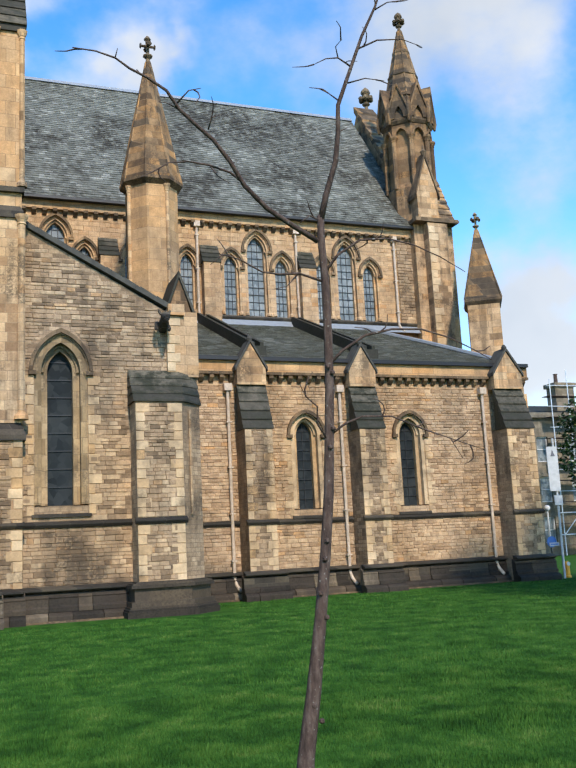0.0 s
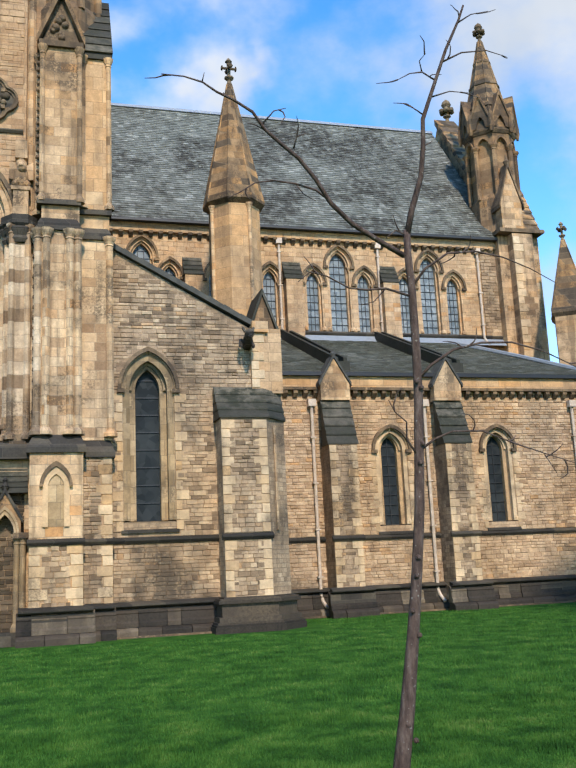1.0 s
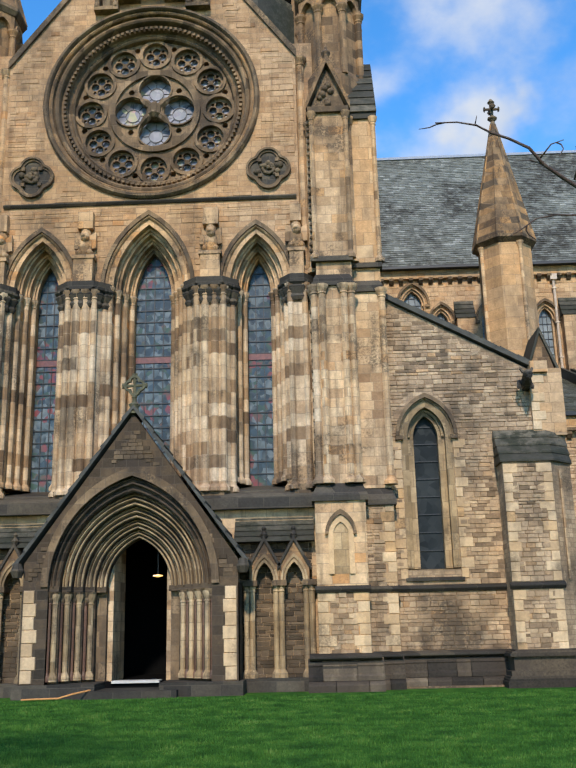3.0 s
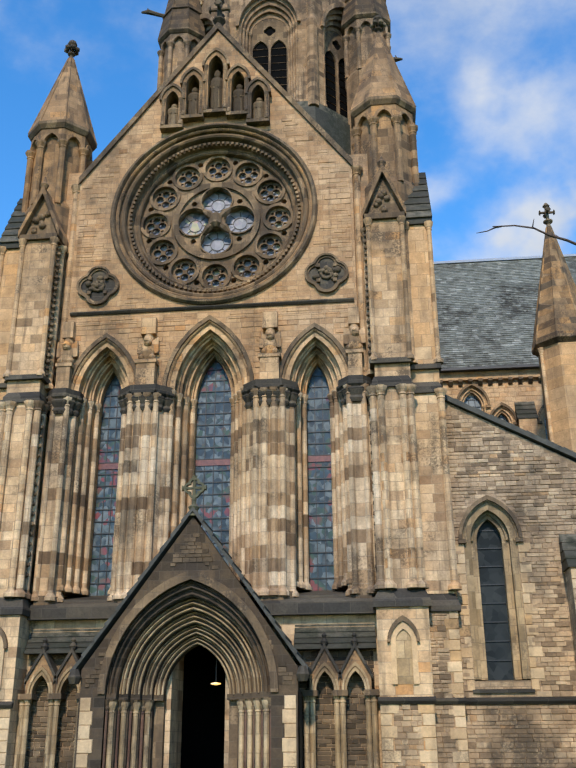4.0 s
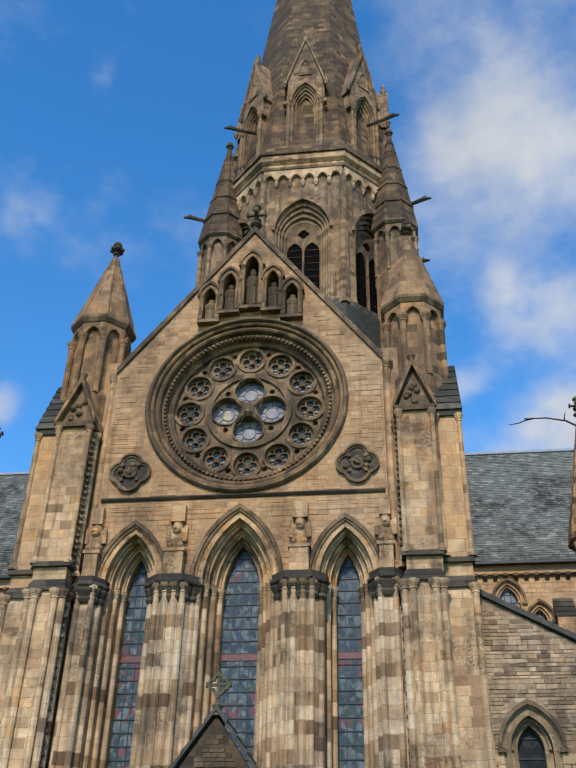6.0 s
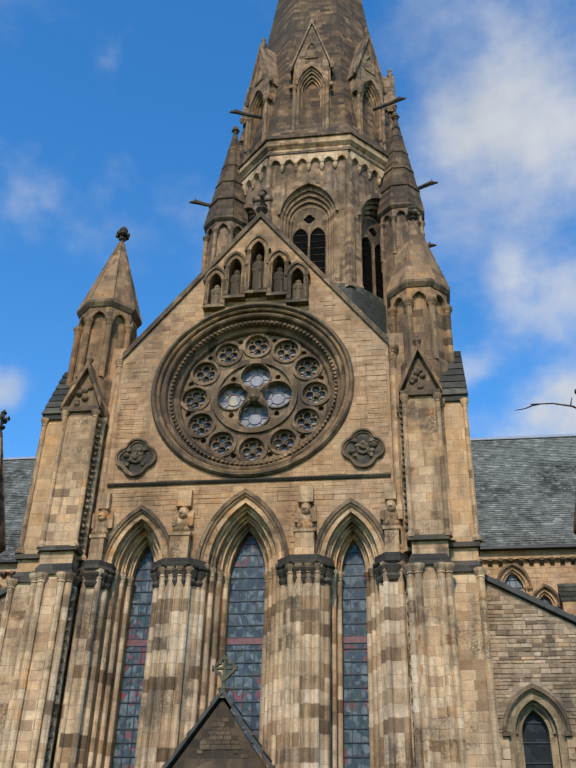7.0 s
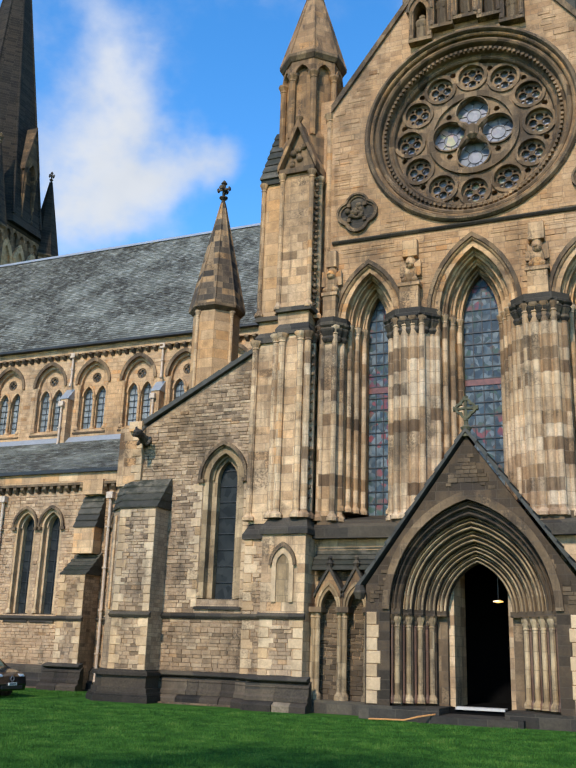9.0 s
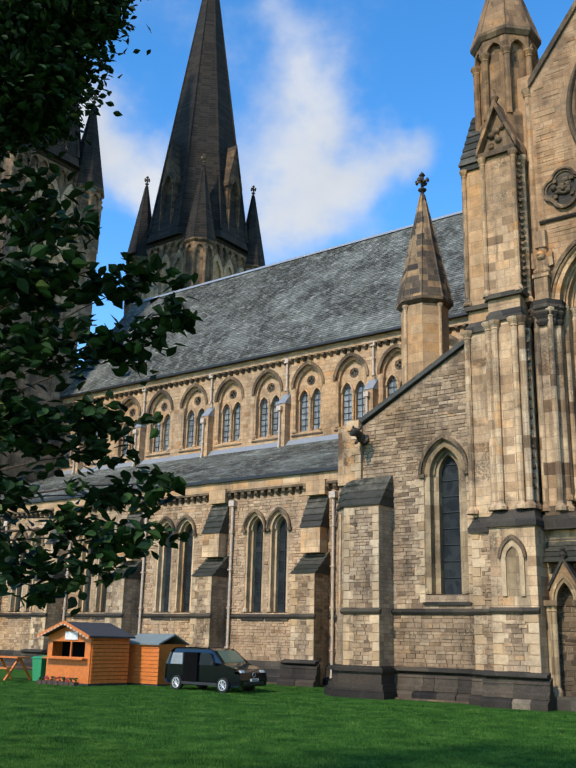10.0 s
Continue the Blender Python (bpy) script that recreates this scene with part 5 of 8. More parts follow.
# ---- the porch ----
PY = 29.3
porch = thing("porch", "gabled sandstone porch with deep pointed doorway and stone cross", "porch", "structure")
bm = bmesh.new()
holed(bm, [(AX - 3.45, 0.0), (AX - 2.62, 0.0)] + arch(AX, 2.62, 3.4, 6.9, 12) + [(AX + 2.62, 0.0), (AX + 3.45, 0.0), (AX + 3.45, 4.15), (AX, 9.0), (AX - 3.45, 4.15)], [], PY, PY + 0.5)
pw = part("porch_wall", bm, PORCH, porch, "dark rubble porch gable")
clear_arch = outside((AX, 2.98, 0, 3.4, 7.42))
stonework(pw, PORCH_RUBBLE, AX - 3.3, AX + 3.3, 3.6, 9.0, PY, lambda x, z: abs(x - AX) < (8.9 - z) * 0.71 - 0.08 and clear_arch(x, z), (0.10, 0.17), (0.16, 0.36), limit=60, seed=41)
for k, (wo, ao, wi, ai, y0) in enumerate(((2.64, 6.92, 2.32, 6.4, 0.10), (2.32, 6.4, 2.02, 6.0, 0.42), (2.02, 6.0, 1.72, 5.62, 0.74), (1.72, 5.62, 1.40, 5.3, 1.04), (1.40, 5.3, 1.08, 5.0, 1.3))):
    bm = bmesh.new()
    band(bm, arch(AX, wo + 0.004, 3.4, ao + 0.004, 14), arch(AX, wi, 3.4, ai, 14), PY + y0 + 0.06, PY + 1.75)
    od = part("arch_order", bm, PORCH, porch, "moulded arch order of the doorway")
    # three rolls with hollows between them
    for j, (f0, f1, dy) in enumerate(((0.02, 0.24, -0.02), (0.36, 0.60, -0.10), (0.74, 1.0, 0.0))):
        w0_, w1_, a0_, a1_ = wo + (wi - wo) * f0, wo + (wi - wo) * f1, ao + (ai - ao) * f0, ao + (ai - ao) * f1
        bm = bmesh.new()
        lo_, hi_ = arch(AX, w0_, 3.4, a0_, 14), arch(AX, w1_, 3.4, a1_, 14)
        mid_ = [((p[0] * 2 + q[0]) / 3, (p[1] * 2 + q[1]) / 3) for p, q in zip(lo_, hi_)]
        mid2 = [((p[0] + q[0] * 2) / 3, (p[1] + q[1] * 2) / 3) for p, q in zip(lo_, hi_)]
        loft(bm, [[(x, PY + y0 + 0.08, z) for x, z in lo_], [(x, PY + y0 + dy - 0.01, z) for x, z in mid_], [(x, PY + y0 + dy, z) for x, z in mid2], [(x, PY + y0 + 0.10, z) for x, z in hi_]], closed=False, caps=False)
        part("roll", bm, DOORWAY if k > 0 else PORCH, od, soft=True)
    for s in (-1, 1):
        a0, a1 = sorted((AX + s * wi, AX + s * (wo + 0.004)))
        made("jamb", PORCH if k < 4 else MOULD, od, box, a0, a1, PY + y0 + 0.18, PY + 1.75, 0.3, 3.4)
        if k < 4:
            made("column", DOORWAY, od, shaft, AX + s * (wi + 0.13), PY + y0 + 0.13, 0.5, 3.18, 0.085)
            made("column", REDSHAFT, od, shaft, AX + s * (wi + 0.29), PY + y0 + 0.06, 0.5, 3.18, 0.06)
            bm = bmesh.new()
            for dx, dy in ((0.13, 0.13), (0.29, 0.06)):
                turned(bm, AX + s * (wi + dx), PY + y0 + dy, ((0.08, 2.92), (0.11, 3.0), (0.10, 3.06), (0.17, 3.2), (0.19, 3.24)), 8)
            part("carved_capital", bm, MOULD, od)
        made("capital", PORCH, od, box, a0 - 0.05, a1 + 0.02, PY + y0 - 0.04, PY + 1.7, 3.24, 3.42)
bm = bmesh.new()
band(bm, arch(AX, 2.86, 3.4, 7.2, 12), arch(AX, 2.62, 3.4, 6.9, 12), PY - 0.13, PY + 0.1)
part("hood_mould", bm, MOULD, porch)
bm = bmesh.new()
for s in (-1, 1):
    a0, a1 = sorted((AX + s * 2.62, AX + s * 3.45))
    box(bm, a0, a1, PY - 0.05, PY + 2.0, 0, 3.4)
part("porch_side", bm, PORCH, porch)
for s in (-1, 1):
    quoins(porch, AX + s * 3.40, -s, PY - 0.05, 0.45, 3.3, 0.46, 0.38, 0.42, material=QUOIN)
    made("porch_plinth", DARK, porch, box, min(AX + s * 1.0, AX + s * 3.6), max(AX + s * 1.0, AX + s * 3.6), PY - 0.2, PY + 1.7, 0, 0.42)
    bm = bmesh.new()
    n = 11
    for i in range(n):
        f0, f1 = i / n, (i + 1) / n
        xa, xb = AX + s * 3.75 * (1 - f0), AX + s * 3.75 * (1 - f1)
        za, zb = 3.95 + 5.2 * f0, 3.95 + 5.2 * f1
        prism_xz(bm, [(xa, za), (xb, zb), (xb, zb + 0.13), (xa + s * 0.04, za + 0.17)], PY - 0.16, FY - 0.3)
    part("coping_slabs", bm, COPING, porch, "mossy stepped gable coping")
    bm = bmesh.new()
    turned(bm, AX + s * 3.62, PY - 0.12, ((0.14, 3.7), (0.22, 3.9), (0.12, 4.15)))
    part("kneeler", bm, DARK, porch)
bm = bmesh.new()
turned(bm, AX, PY + 0.05, ((0.2, 9.0), (0.14, 9.2), (0.2, 9.32), (0.08, 9.4), (0.07, 9.65)))
band(bm, foiled(AX, 9.98, 0.16, 0.20), foiled(AX, 9.98, 0.16, 0.12), PY - 0.02, PY + 0.12, True)
for a in range(4):
    c, d = math.cos(a * math.pi / 2), math.sin(a * math.pi / 2)
    tube(bm, [(AX, PY + 0.05, 9.98), (AX + c * 0.24, PY + 0.05, 9.98 + d * 0.24), (AX + c * 0.42, PY + 0.05, 9.98 + d * 0.42)], [0.04, 0.06, 0.10], 6)
part("porch_cross", bm, plain("lichen_stone", (0.085, 0.078, 0.042), 0.9, vary=0.5), porch, "lichen-covered pierced stone cross")
# vestibule with its shade painted near-black, step, inner doors ajar and lamp
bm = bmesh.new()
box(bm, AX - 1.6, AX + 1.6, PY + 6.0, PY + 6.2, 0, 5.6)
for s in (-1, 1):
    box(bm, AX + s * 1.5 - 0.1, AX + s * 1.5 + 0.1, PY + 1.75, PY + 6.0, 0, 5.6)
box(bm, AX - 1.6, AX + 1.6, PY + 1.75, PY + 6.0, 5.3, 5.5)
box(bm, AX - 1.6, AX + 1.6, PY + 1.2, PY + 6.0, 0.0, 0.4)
part("vestibule", bm, VOID, porch, "vestibule painted near-black inside the open doorway")
made("doorstep", plain("worn_pale_step", (0.45, 0.42, 0.38), 0.6), porch, box, AX - 0.78, AX + 0.78, PY + 1.1, PY + 1.6, 0.36, 0.44)
made("outer_step", DARK, porch, box, AX - 1.6, AX + 1.6, PY - 0.55, PY + 1.2, 0.0, 0.22)
for s in (-1, 1):
    d = made("door_leaf", plain("dark_oak", (0.010, 0.008, 0.006), 0.9), porch, box, AX + s * 1.32 - 0.04, AX + s * 1.32 + 0.04, PY + 1.8, PY + 2.7, 0.4, 4.4)
lampm, ln_, ll_, lb_ = mat("lit_bulb")
lb_.inputs["Emission Color"].default_value, lb_.inputs["Emission Strength"].default_value = (1.0, 0.55, 0.14, 1), 1.6
lamp = made("ceiling_lamp", lampm, None, turned, AX + 0.42, PY + 2.6, ((0.04, 3.77), (0.17, 3.80), (0.17, 3.83), (0.04, 3.86)), 12, 0.5)
tagged(lamp, "small warm glowing lamp hanging inside the doorway", "lamp")
made("lamp_rod", IRON, lamp, box, AX + 0.405, AX + 0.435, PY + 2.59, PY + 2.62, 3.85, 5.35)

# ---- transept aisles ----
def transept_aisle():
    a = thing("transept_aisle", "lean-to church aisle of rubble sandstone with one lancet", "church", "structure")
    y = 31.2
    W1 = (3.66, 0.88, 3.75, 8.35, 9.62)
    bm = bmesh.new()
    holed(bm, [(2.3, 0), (8.45, 0), (8.45, 10.15), (7.55, 10.55), (2.3, 13.5)], [lancet(W1[0], W1[1], W1[2], W1[3], W1[4])], y, y + 1.0)
    w = part("wall", bm, RUBBLE_SIDE, a, "coursed rubble sandstone wall")
    clear = outside((W1[0], W1[1] + 0.05, 3.2, W1[3] + 0.2, W1[4] + 0.35))
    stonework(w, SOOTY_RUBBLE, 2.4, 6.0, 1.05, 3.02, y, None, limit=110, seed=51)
    stonework(w, RUBBLE, 2.4, 8.4, 3.24, 13.4, y, lambda x, z: clear(x, z) and z < 13.35 - (x - 2.4) * 0.545 and not (x > 6.0 and z < 8.2), (0.10, 0.19), (0.2, 0.5), limit=120, seed=52)
    window(a, W1[0], 0.43, 3.8, W1[3], 9.12, y, 0.62, W1[1], W1[4], DARK_GLASS, 2, 0.075, (0, 0.62), frame_mat=DOORWAY)
    quoins(w, W1[0] - 0.9, -1, y, 3.45, 8.2, 0.42, 0.22)
    quoins(w, W1[0] + 0.9, 1, y, 3.45, 8.2, 0.42, 0.22)
    string_course(a, 2.35, 6.0, y, 3.2)
    plinth(a, 2.3, 6.0, y)
    bm = bmesh.new()
    n = 9
    for i in range(n):
        f0, f1 = i / n, (i + 1) / n
        prism_xz(bm, [(2.25 + 5.4 * f0, 13.55 - 2.95 * f0), (2.25 + 5.4 * f1, 13.55 - 2.95 * f1), (2.25 + 5.4 * f1, 13.74 - 2.95 * f1), (2.25 + 5.4 * f0, 13.78 - 2.95 * f0)], y - 0.16, y + 0.9)
    part("coping", bm, COPING, a, "dark raking stone coping")
    bm = bmesh.new()
    box(bm, 7.4, 8.0, y - 0.3, y + 0.6, 10.45, 10.85)
    part("kneeler", bm, ASHLAR, a)
    bm = bmesh.new()
    tube(bm, [(7.25, y + 0.1, 10.0), (7.2, y - 0.4, 10.05), (7.15, y - 0.75, 10.15), (7.13, y - 1.05, 10.1)], [0.22, 0.2, 0.15, 0.12], 7)
    bmesh.ops.create_icosphere(bm, subdivisions=2, radius=0.2, matrix=shift(7.14, y - 0.95, 10.18) @ Matrix.Diagonal((0.85, 1.3, 0.9, 1)))
    for s in (-1, 1):
        tube(bm, [(7.14 + s * 0.12, y - 0.85, 10.28), (7.14 + s * 0.2, y - 0.8, 10.44), (7.14 + s * 0.2, y - 0.76, 10.5)], [0.06, 0.05, 0.01], 5)
        tube(bm, [(7.14 + s * 0.16, y - 0.3, 10.1), (7.14 + s * 0.24, y - 0.5, 9.85), (7.14 + s * 0.2, y - 0.62, 9.78)], [0.1, 0.07, 0.05], 5)
    tube(bm, [(7.14, y - 1.05, 10.08), (7.14, y - 1.28, 10.0)], [0.11, 0.06], 6)
    part("gargoyle", bm, DARK, a, "blackened carved gargoyle")
    # the angle buttress, chamfered towards its outer side
    bm = bmesh.new()
    prism_xy(bm, [(6.0, 30.2), (7.62, 30.2), (8.45, 31.0), (8.45, 32.0), (6.0, 32.0)], 0, 7.16)
    b = part("angle_buttress", bm, RUBBLE_SIDE, a, "broad angle buttress with dressed corners")
    bm = bmesh.new()
    k = 4
    for i in range(k):
        f0, f1 = i / k, (i + 1) / k

        def loop(f, z, o):
            return [(6.0 - o, 30.2 + 0.95 * f - o, z), (7.62 + 0.1 * f + o, 30.2 + 0.95 * f - o, z), (8.45 - 0.1 * f + o, 31.0 + 0.3 * f, z), (8.45 - 0.1 * f + o, 32.0, z), (6.0 - o, 32.0, z)]
        loft(bm, [loop(f0, 7.16 + 1.26 * f0, 0.08), loop(f0, 7.16 + 1.26 * f0 + 0.06, 0.08), loop(f1, 7.16 + 1.26 * f1, 0.05)])
    part("weathering", bm, SLATE_DARK, b, "dark weathered stone slope")
    for z0, z1 in ((1.0, 3.0), (3.24, 7.1)):
        quoins(b, 6.0, 1, 30.2, z0, z1, 0.45, 0.3)
        quoins(b, 7.62, -1, 30.2, z0, z1, 0.48, 0.3)
        stonework(b, RUBBLE, 6.28, 7.34, z0, z1, 30.2, None, (0.1, 0.19), (0.2, 0.45), limit=60, seed=54)
    string_course(b, 5.92, 7.7, 30.2, 3.18)
    bm = bmesh.new()
    for z0, z1, o in ((0, 0.2, 0.46), (0.2, 0.27, 0.42), (0.27, 0.34, 0.36), (0.34, 0.50, 0.30), (0.50, 0.93, 0.18), (0.93, 1.04, 0.30), (1.04, 1.09, 0.24), (1.09, 1.14, 0.10)):
        prism_xy(bm, [(6.0 - o, 30.2 - o), (7.62 + o * 0.6, 30.2 - o), (8.45 + o, 31.0 - o * 0.4), (8.45 + o, 32.0), (6.0 - o, 32.0)], z0, z1)
    part("plinth", bm, PLINTH, b)
    bm = bmesh.new()
    tube(bm, [(7.95, 30.45, 3.3), (7.95, 30.45, 6.9)], [0.05, 0.05], 6)
    part("colonnette", bm, ASHLAR, b)
    # corner head with gablet
    bm = bmesh.new()
    box(bm, 7.36, 8.5, 31.05, 33.4, 8.2, 10.6)
    ch = part("corner_head", bm, UPPER, a)
    bm = bmesh.new()
    prism_xz(bm, [(7.55, 10.6), (8.5, 10.6), (8.06, 12.1), (7.98, 12.1)], 31.7, 33.4)
    part("gablet", bm, TURRET, ch)
    bm = bmesh.new()
    for e in (7.45, 8.6):
        prism_xz(bm, [(e, 10.5), (8.02, 12.1), (8.02, 12.35), (e, 10.75)], 31.6, 33.5)
    part("gablet_coping", bm, SLATE_DARK, ch)
    quoins(ch, 7.36, 1, 31.05, 8.4, 10.4, 0.5, 0.3)
    # return wall and lean-to roof
    bm = bmesh.new()
    box(bm, 7.6, 8.45, 32.2, 37, 0, 10.3)
    part("return_wall", bm, RUBBLE_SIDE, a)
    bm = bmesh.new()
    prism_xz(bm, [(2.2, 10.0), (8.5, 10.0), (8.5, 10.3), (2.2, 13.4)], 32.1, 46)
    part("aisle_roof", bm, SLATE_DARK, a)
    bm = bmesh.new()
    box(bm, 0.5, 2.3, 32.5, 46, 12, 20.4)
    part("clerestory_wall", bm, GABLE, a)
    # pinnacle set back on the aisle
    p = spirelet(a, "pinnacle", 8.78, 39.4, 1.22, 10.0, 18.9, 25.3, 8, BAND, PINN, False, 0.5, 1.22, 0.9, "octagonal stone pinnacle with spire")
    for ang in (0.5, 2.5, 4.5, 6.5):
        t = 2 * math.pi * ang / 8
        made("colonnette", ASHLAR, p, shaft, 8.78 + 1.24 * math.cos(t), 39.4 + 1.24 * math.sin(t), 12, 18.6, 0.09)
    return a


east_aisle = transept_aisle()
west_aisle = copy_thing(east_aisle, Matrix.Translation((2 * AX, 0, 0)) @ Matrix.Diagonal((-1, 1, 1, 1)))
# the west corner carries no gablet
for o in [o for o in west_aisle.children_recursive if o.name.startswith("gablet")]:
    bpy.data.objects.remove(o)


# ---- long arms of the church ----
def arm(owner, x0, x1, hip=0.0):
    """What the choir and the nave share: walls over the aisle, eaves, both roofs."""
    bm = bmesh.new()
    prism_yz(bm, [(46.7, 10), (53, 10), (53, 30.95), (45.1, 20.35), (45.1, 20.2), (46.7, 20.2)], x0, x1)
    part("roof_body", bm, SLATE, owner)
    bm = bmesh.new()
    prism_yz(bm, [(53, 10), (60, 10), (60.8, 20.2), (53, 30.95)], x0, x1)
    part("roof_back", bm, SLATE, owner)
    slates(owner, x0, x1, (44.95, 20.28), (52.98, 30.98), 0.34, 0.23, SLATE, seed=int(x1) % 17 + 3)
    made("ridge_capping", LEAD, owner, prism_yz, [(52.75, 30.85), (53.25, 30.85), (53.1, 31.1), (52.9, 31.1)], x0, x1)
    made("gutter", IRON, owner, box, x0, x1, 44.92, 45.2, 20.16, 20.3)
    made("cornice", CLERE, owner, box, x0, x1, 45.28, 45.7, 19.72, 20.18)
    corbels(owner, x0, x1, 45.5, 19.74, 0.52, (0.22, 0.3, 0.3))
    bm = bmesh.new()
    e1 = x1 if not hip else 25.3
    loft(bm, [[(x0, 36.1, 9.6), (x0, 45.5, 9.6), (x0, 45.5, 14.0), (x0, 35.85, 10.02)], [(e1, 36.1, 9.6), (e1, 45.5, 9.6), (e1 - hip, 45.5, 14.0), (e1, 35.85, 10.02)]])
    part("aisle_roof_body", bm, SLATE_DARK, owner)
    made("flashing", LEAD, owner, prism_yz, [(45.0, 13.84), (45.5, 14.0), (45.5, 14.3), (45.42, 14.3)], x0, x1)
    made("aisle_gutter", IRON, owner, box, x0, x1, 35.62, 35.92, 9.9, 10.06)
    made("parapet_band", BAND, owner, box, x0, x1, 35.78, 36.3, 9.42, 9.92)
    made("cornice_mould", MOULD, owner, box, x0, x1, 35.70, 36.2, 9.30, 9.42)
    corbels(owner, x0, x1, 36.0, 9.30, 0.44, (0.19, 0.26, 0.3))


choir = thing("choir", "church choir with slate roof, clerestory triplets and buttressed aisle", "church", "structure")
CX0, CX1 = 2.2, 27.6
arm(choir, CX0, 26.0, 3.2)
slates(choir, 8.4, 25.2, (35.8, 10.03), (45.3, 14.0), 0.42, 0.34, SLATE_AISLE, seed=8, name="aisle_slates", taper=(0, -3.1))
made("hip_roll", LEAD, choir, tube, [(25.25, 35.8, 10.1), (23.7, 40.5, 12.1), (22.15, 45.3, 14.05)], [0.12, 0.12, 0.12], 6)
CW = [(14.52, 0.36), (19.55, 0.38)]
bm = bmesh.new()
holed(bm, [(8.2, 0), (25.2, 0), (25.2, 9.5), (8.2, 9.5)], [lancet(x, 0.70, 3.55, 6.75, 7.62) for x, h in CW], 36.0, 37.0)
cwall = part("aisle_wall", bm, WARM_SIDE, choir, "coursed rubble aisle wall")
cclear = outside(*[(x, 0.72, 3.1, 6.8, 7.95) for x, h in CW])
stonework(cwall, RUBBLE_WARM, 8.5, 25.1, 1.05, 2.98, 36.0, None, (0.10, 0.19), (0.2, 0.5), limit=220, seed=61)
stonework(cwall, RUBBLE_WARM, 8.5, 25.1, 3.2, 8.9, 36.0, cclear, (0.10, 0.19), (0.2, 0.5), limit=80, seed=62)
for x, h in CW:
    window(choir, x, h, 3.6, 6.75, 7.35, 36.0, 0.5, 0.70, 7.62, DARK_GLASS, 2, 0.065, (1, 0.42))
    quoins(cwall, x - 0.72, -1, 36.0, 3.3, 6.6, 0.36, 0.2)
    quoins(cwall, x + 0.72, 1, 36.0, 3.3, 6.6, 0.36, 0.2)
string_course(choir, 8.5, 25.2, 36.0, 3.14)
plinth(choir, 8.5, 25.2, 36.0)
for i, (a, b) in enumerate(((11.36, 12.56), (16.5, 17.7), (23.9, 25.36))):
    buttress(choir, a, b, 34.8, 36.0, 6.85, 8.85, (9.5, 10.72), 3.12, 40, 70 + i)
for x in (11.02, 16.14, 23.42):
    drainpipe(choir, x, 35.84, 0.35, 8.6, PIPE)
# raking parapets over the aisle roof
for x in (12.4, 17.8):
    rp_ = made("raking_parapet", SLATE_DARK, choir, prism_yz, [(36.7, 10.1), (45.2, 13.6), (45.2, 14.3), (36.7, 10.65)], x + 0.16, x + 0.4)
    for dx in (0.0, 0.4):
        made("coping_rib", SLATE_DARK, rp_, prism_yz, [(36.5, 10.2), (45.3, 13.8), (45.3, 14.55), (36.5, 10.9)], x + dx, x + dx + 0.16)
    made("kneeler", SLATE_DARK, rp_, box, x - 0.05, x + 0.61, 36.3, 36.6, 10.0, 10.7)
# clerestory
TRIPS = (5.1, 10.55, 15.98, 21.42)
cl = []
for xc in TRIPS:
    for dx, half, zs, ap in ((-1.5, 0.34, 17.3, 17.95), (0, 0.48, 18.3, 19.15), (1.47, 0.34, 17.3, 17.95)):
        cl.append((xc + dx, half, zs, ap))
bm = bmesh.new()
holed(bm, [(CX0, 13.0), (27.4, 13.0), (27.4, 19.8), (CX0, 19.8)], [lancet(x, h + 0.22, 14.55, zs, ap + 0.22) for x, h, zs, ap in cl], 45.5, 46.4)
clw = part("clerestory_wall", bm, CLERE, choir, "warm sandstone clerestory wall")
stonework(clw, CLERE, CX0, 26.0, 14.5, 19.4, 45.5, outside(*[(x, h + 0.24, 14.4, zs + 0.1, ap + 0.42) for x, h, zs, ap in cl]), (0.2, 0.28), (0.4, 0.8), seed=66, proud=0.015)
for x, h, zs, ap in cl:
    window(choir, x, h, 14.6, zs, ap, 45.5, 0.42, h + 0.22, ap + 0.22, PALE_GLASS, 2, 0.085, (2, 0.42), frame_mat=CLERE, sill=False, name="clerestory_window")
string_course(choir, CX0, 26.0, 45.5, 14.5, 0.18, 0.14)
for x in (7.75, 13.22, 18.82):
    bm = bmesh.new()
    box(bm, x - 0.46, x + 0.46, 44.9, 45.6, 13.2, 17.3)
    b = part("strip_buttress", bm, CLERE, choir)
    made("weathering", SLATE_DARK, b, weathering, x - 0.46, x + 0.46, 44.9, 17.3, 45.55, 18.5, 4)
for x in (12.55, 18.3, 24.5):
    drainpipe(choir, x, 45.36, 13.9, 19.4, PIPE)
# east end: gable wall, corner turret, buttress
bm = bmesh.new()
prism_yz(bm, [(45.6, 0), (60.5, 0), (60.5, 21), (53, 32.0), (45.6, 21)], 26.6, 27.6)
part("east_gable", bm, UPPER, choir)
bm = bmesh.new()
for k in range(14):
    f0, f1 = k / 14, (k + 1) / 14
    prism_yz(bm, [(45.4 + 7.6 * f0, 20.9 + 10.7 * f0), (45.4 + 7.6 * f1, 20.9 + 10.7 * f1), (45.4 + 7.6 * f1, 21.35 + 10.7 * f1), (45.35 + 7.6 * f0, 21.45 + 10.7 * f0)], 26.3 - 0.01 * (k % 2), 27.8)
part("gable_coping", bm, PINN, choir)
made("gable_finial", STATUE, choir, knob, 27.3, 53.0, 31.9, 1.25)
bm = bmesh.new()
box(bm, 25.7, 28.3, 44.9, 47.5, 0, 20.7)
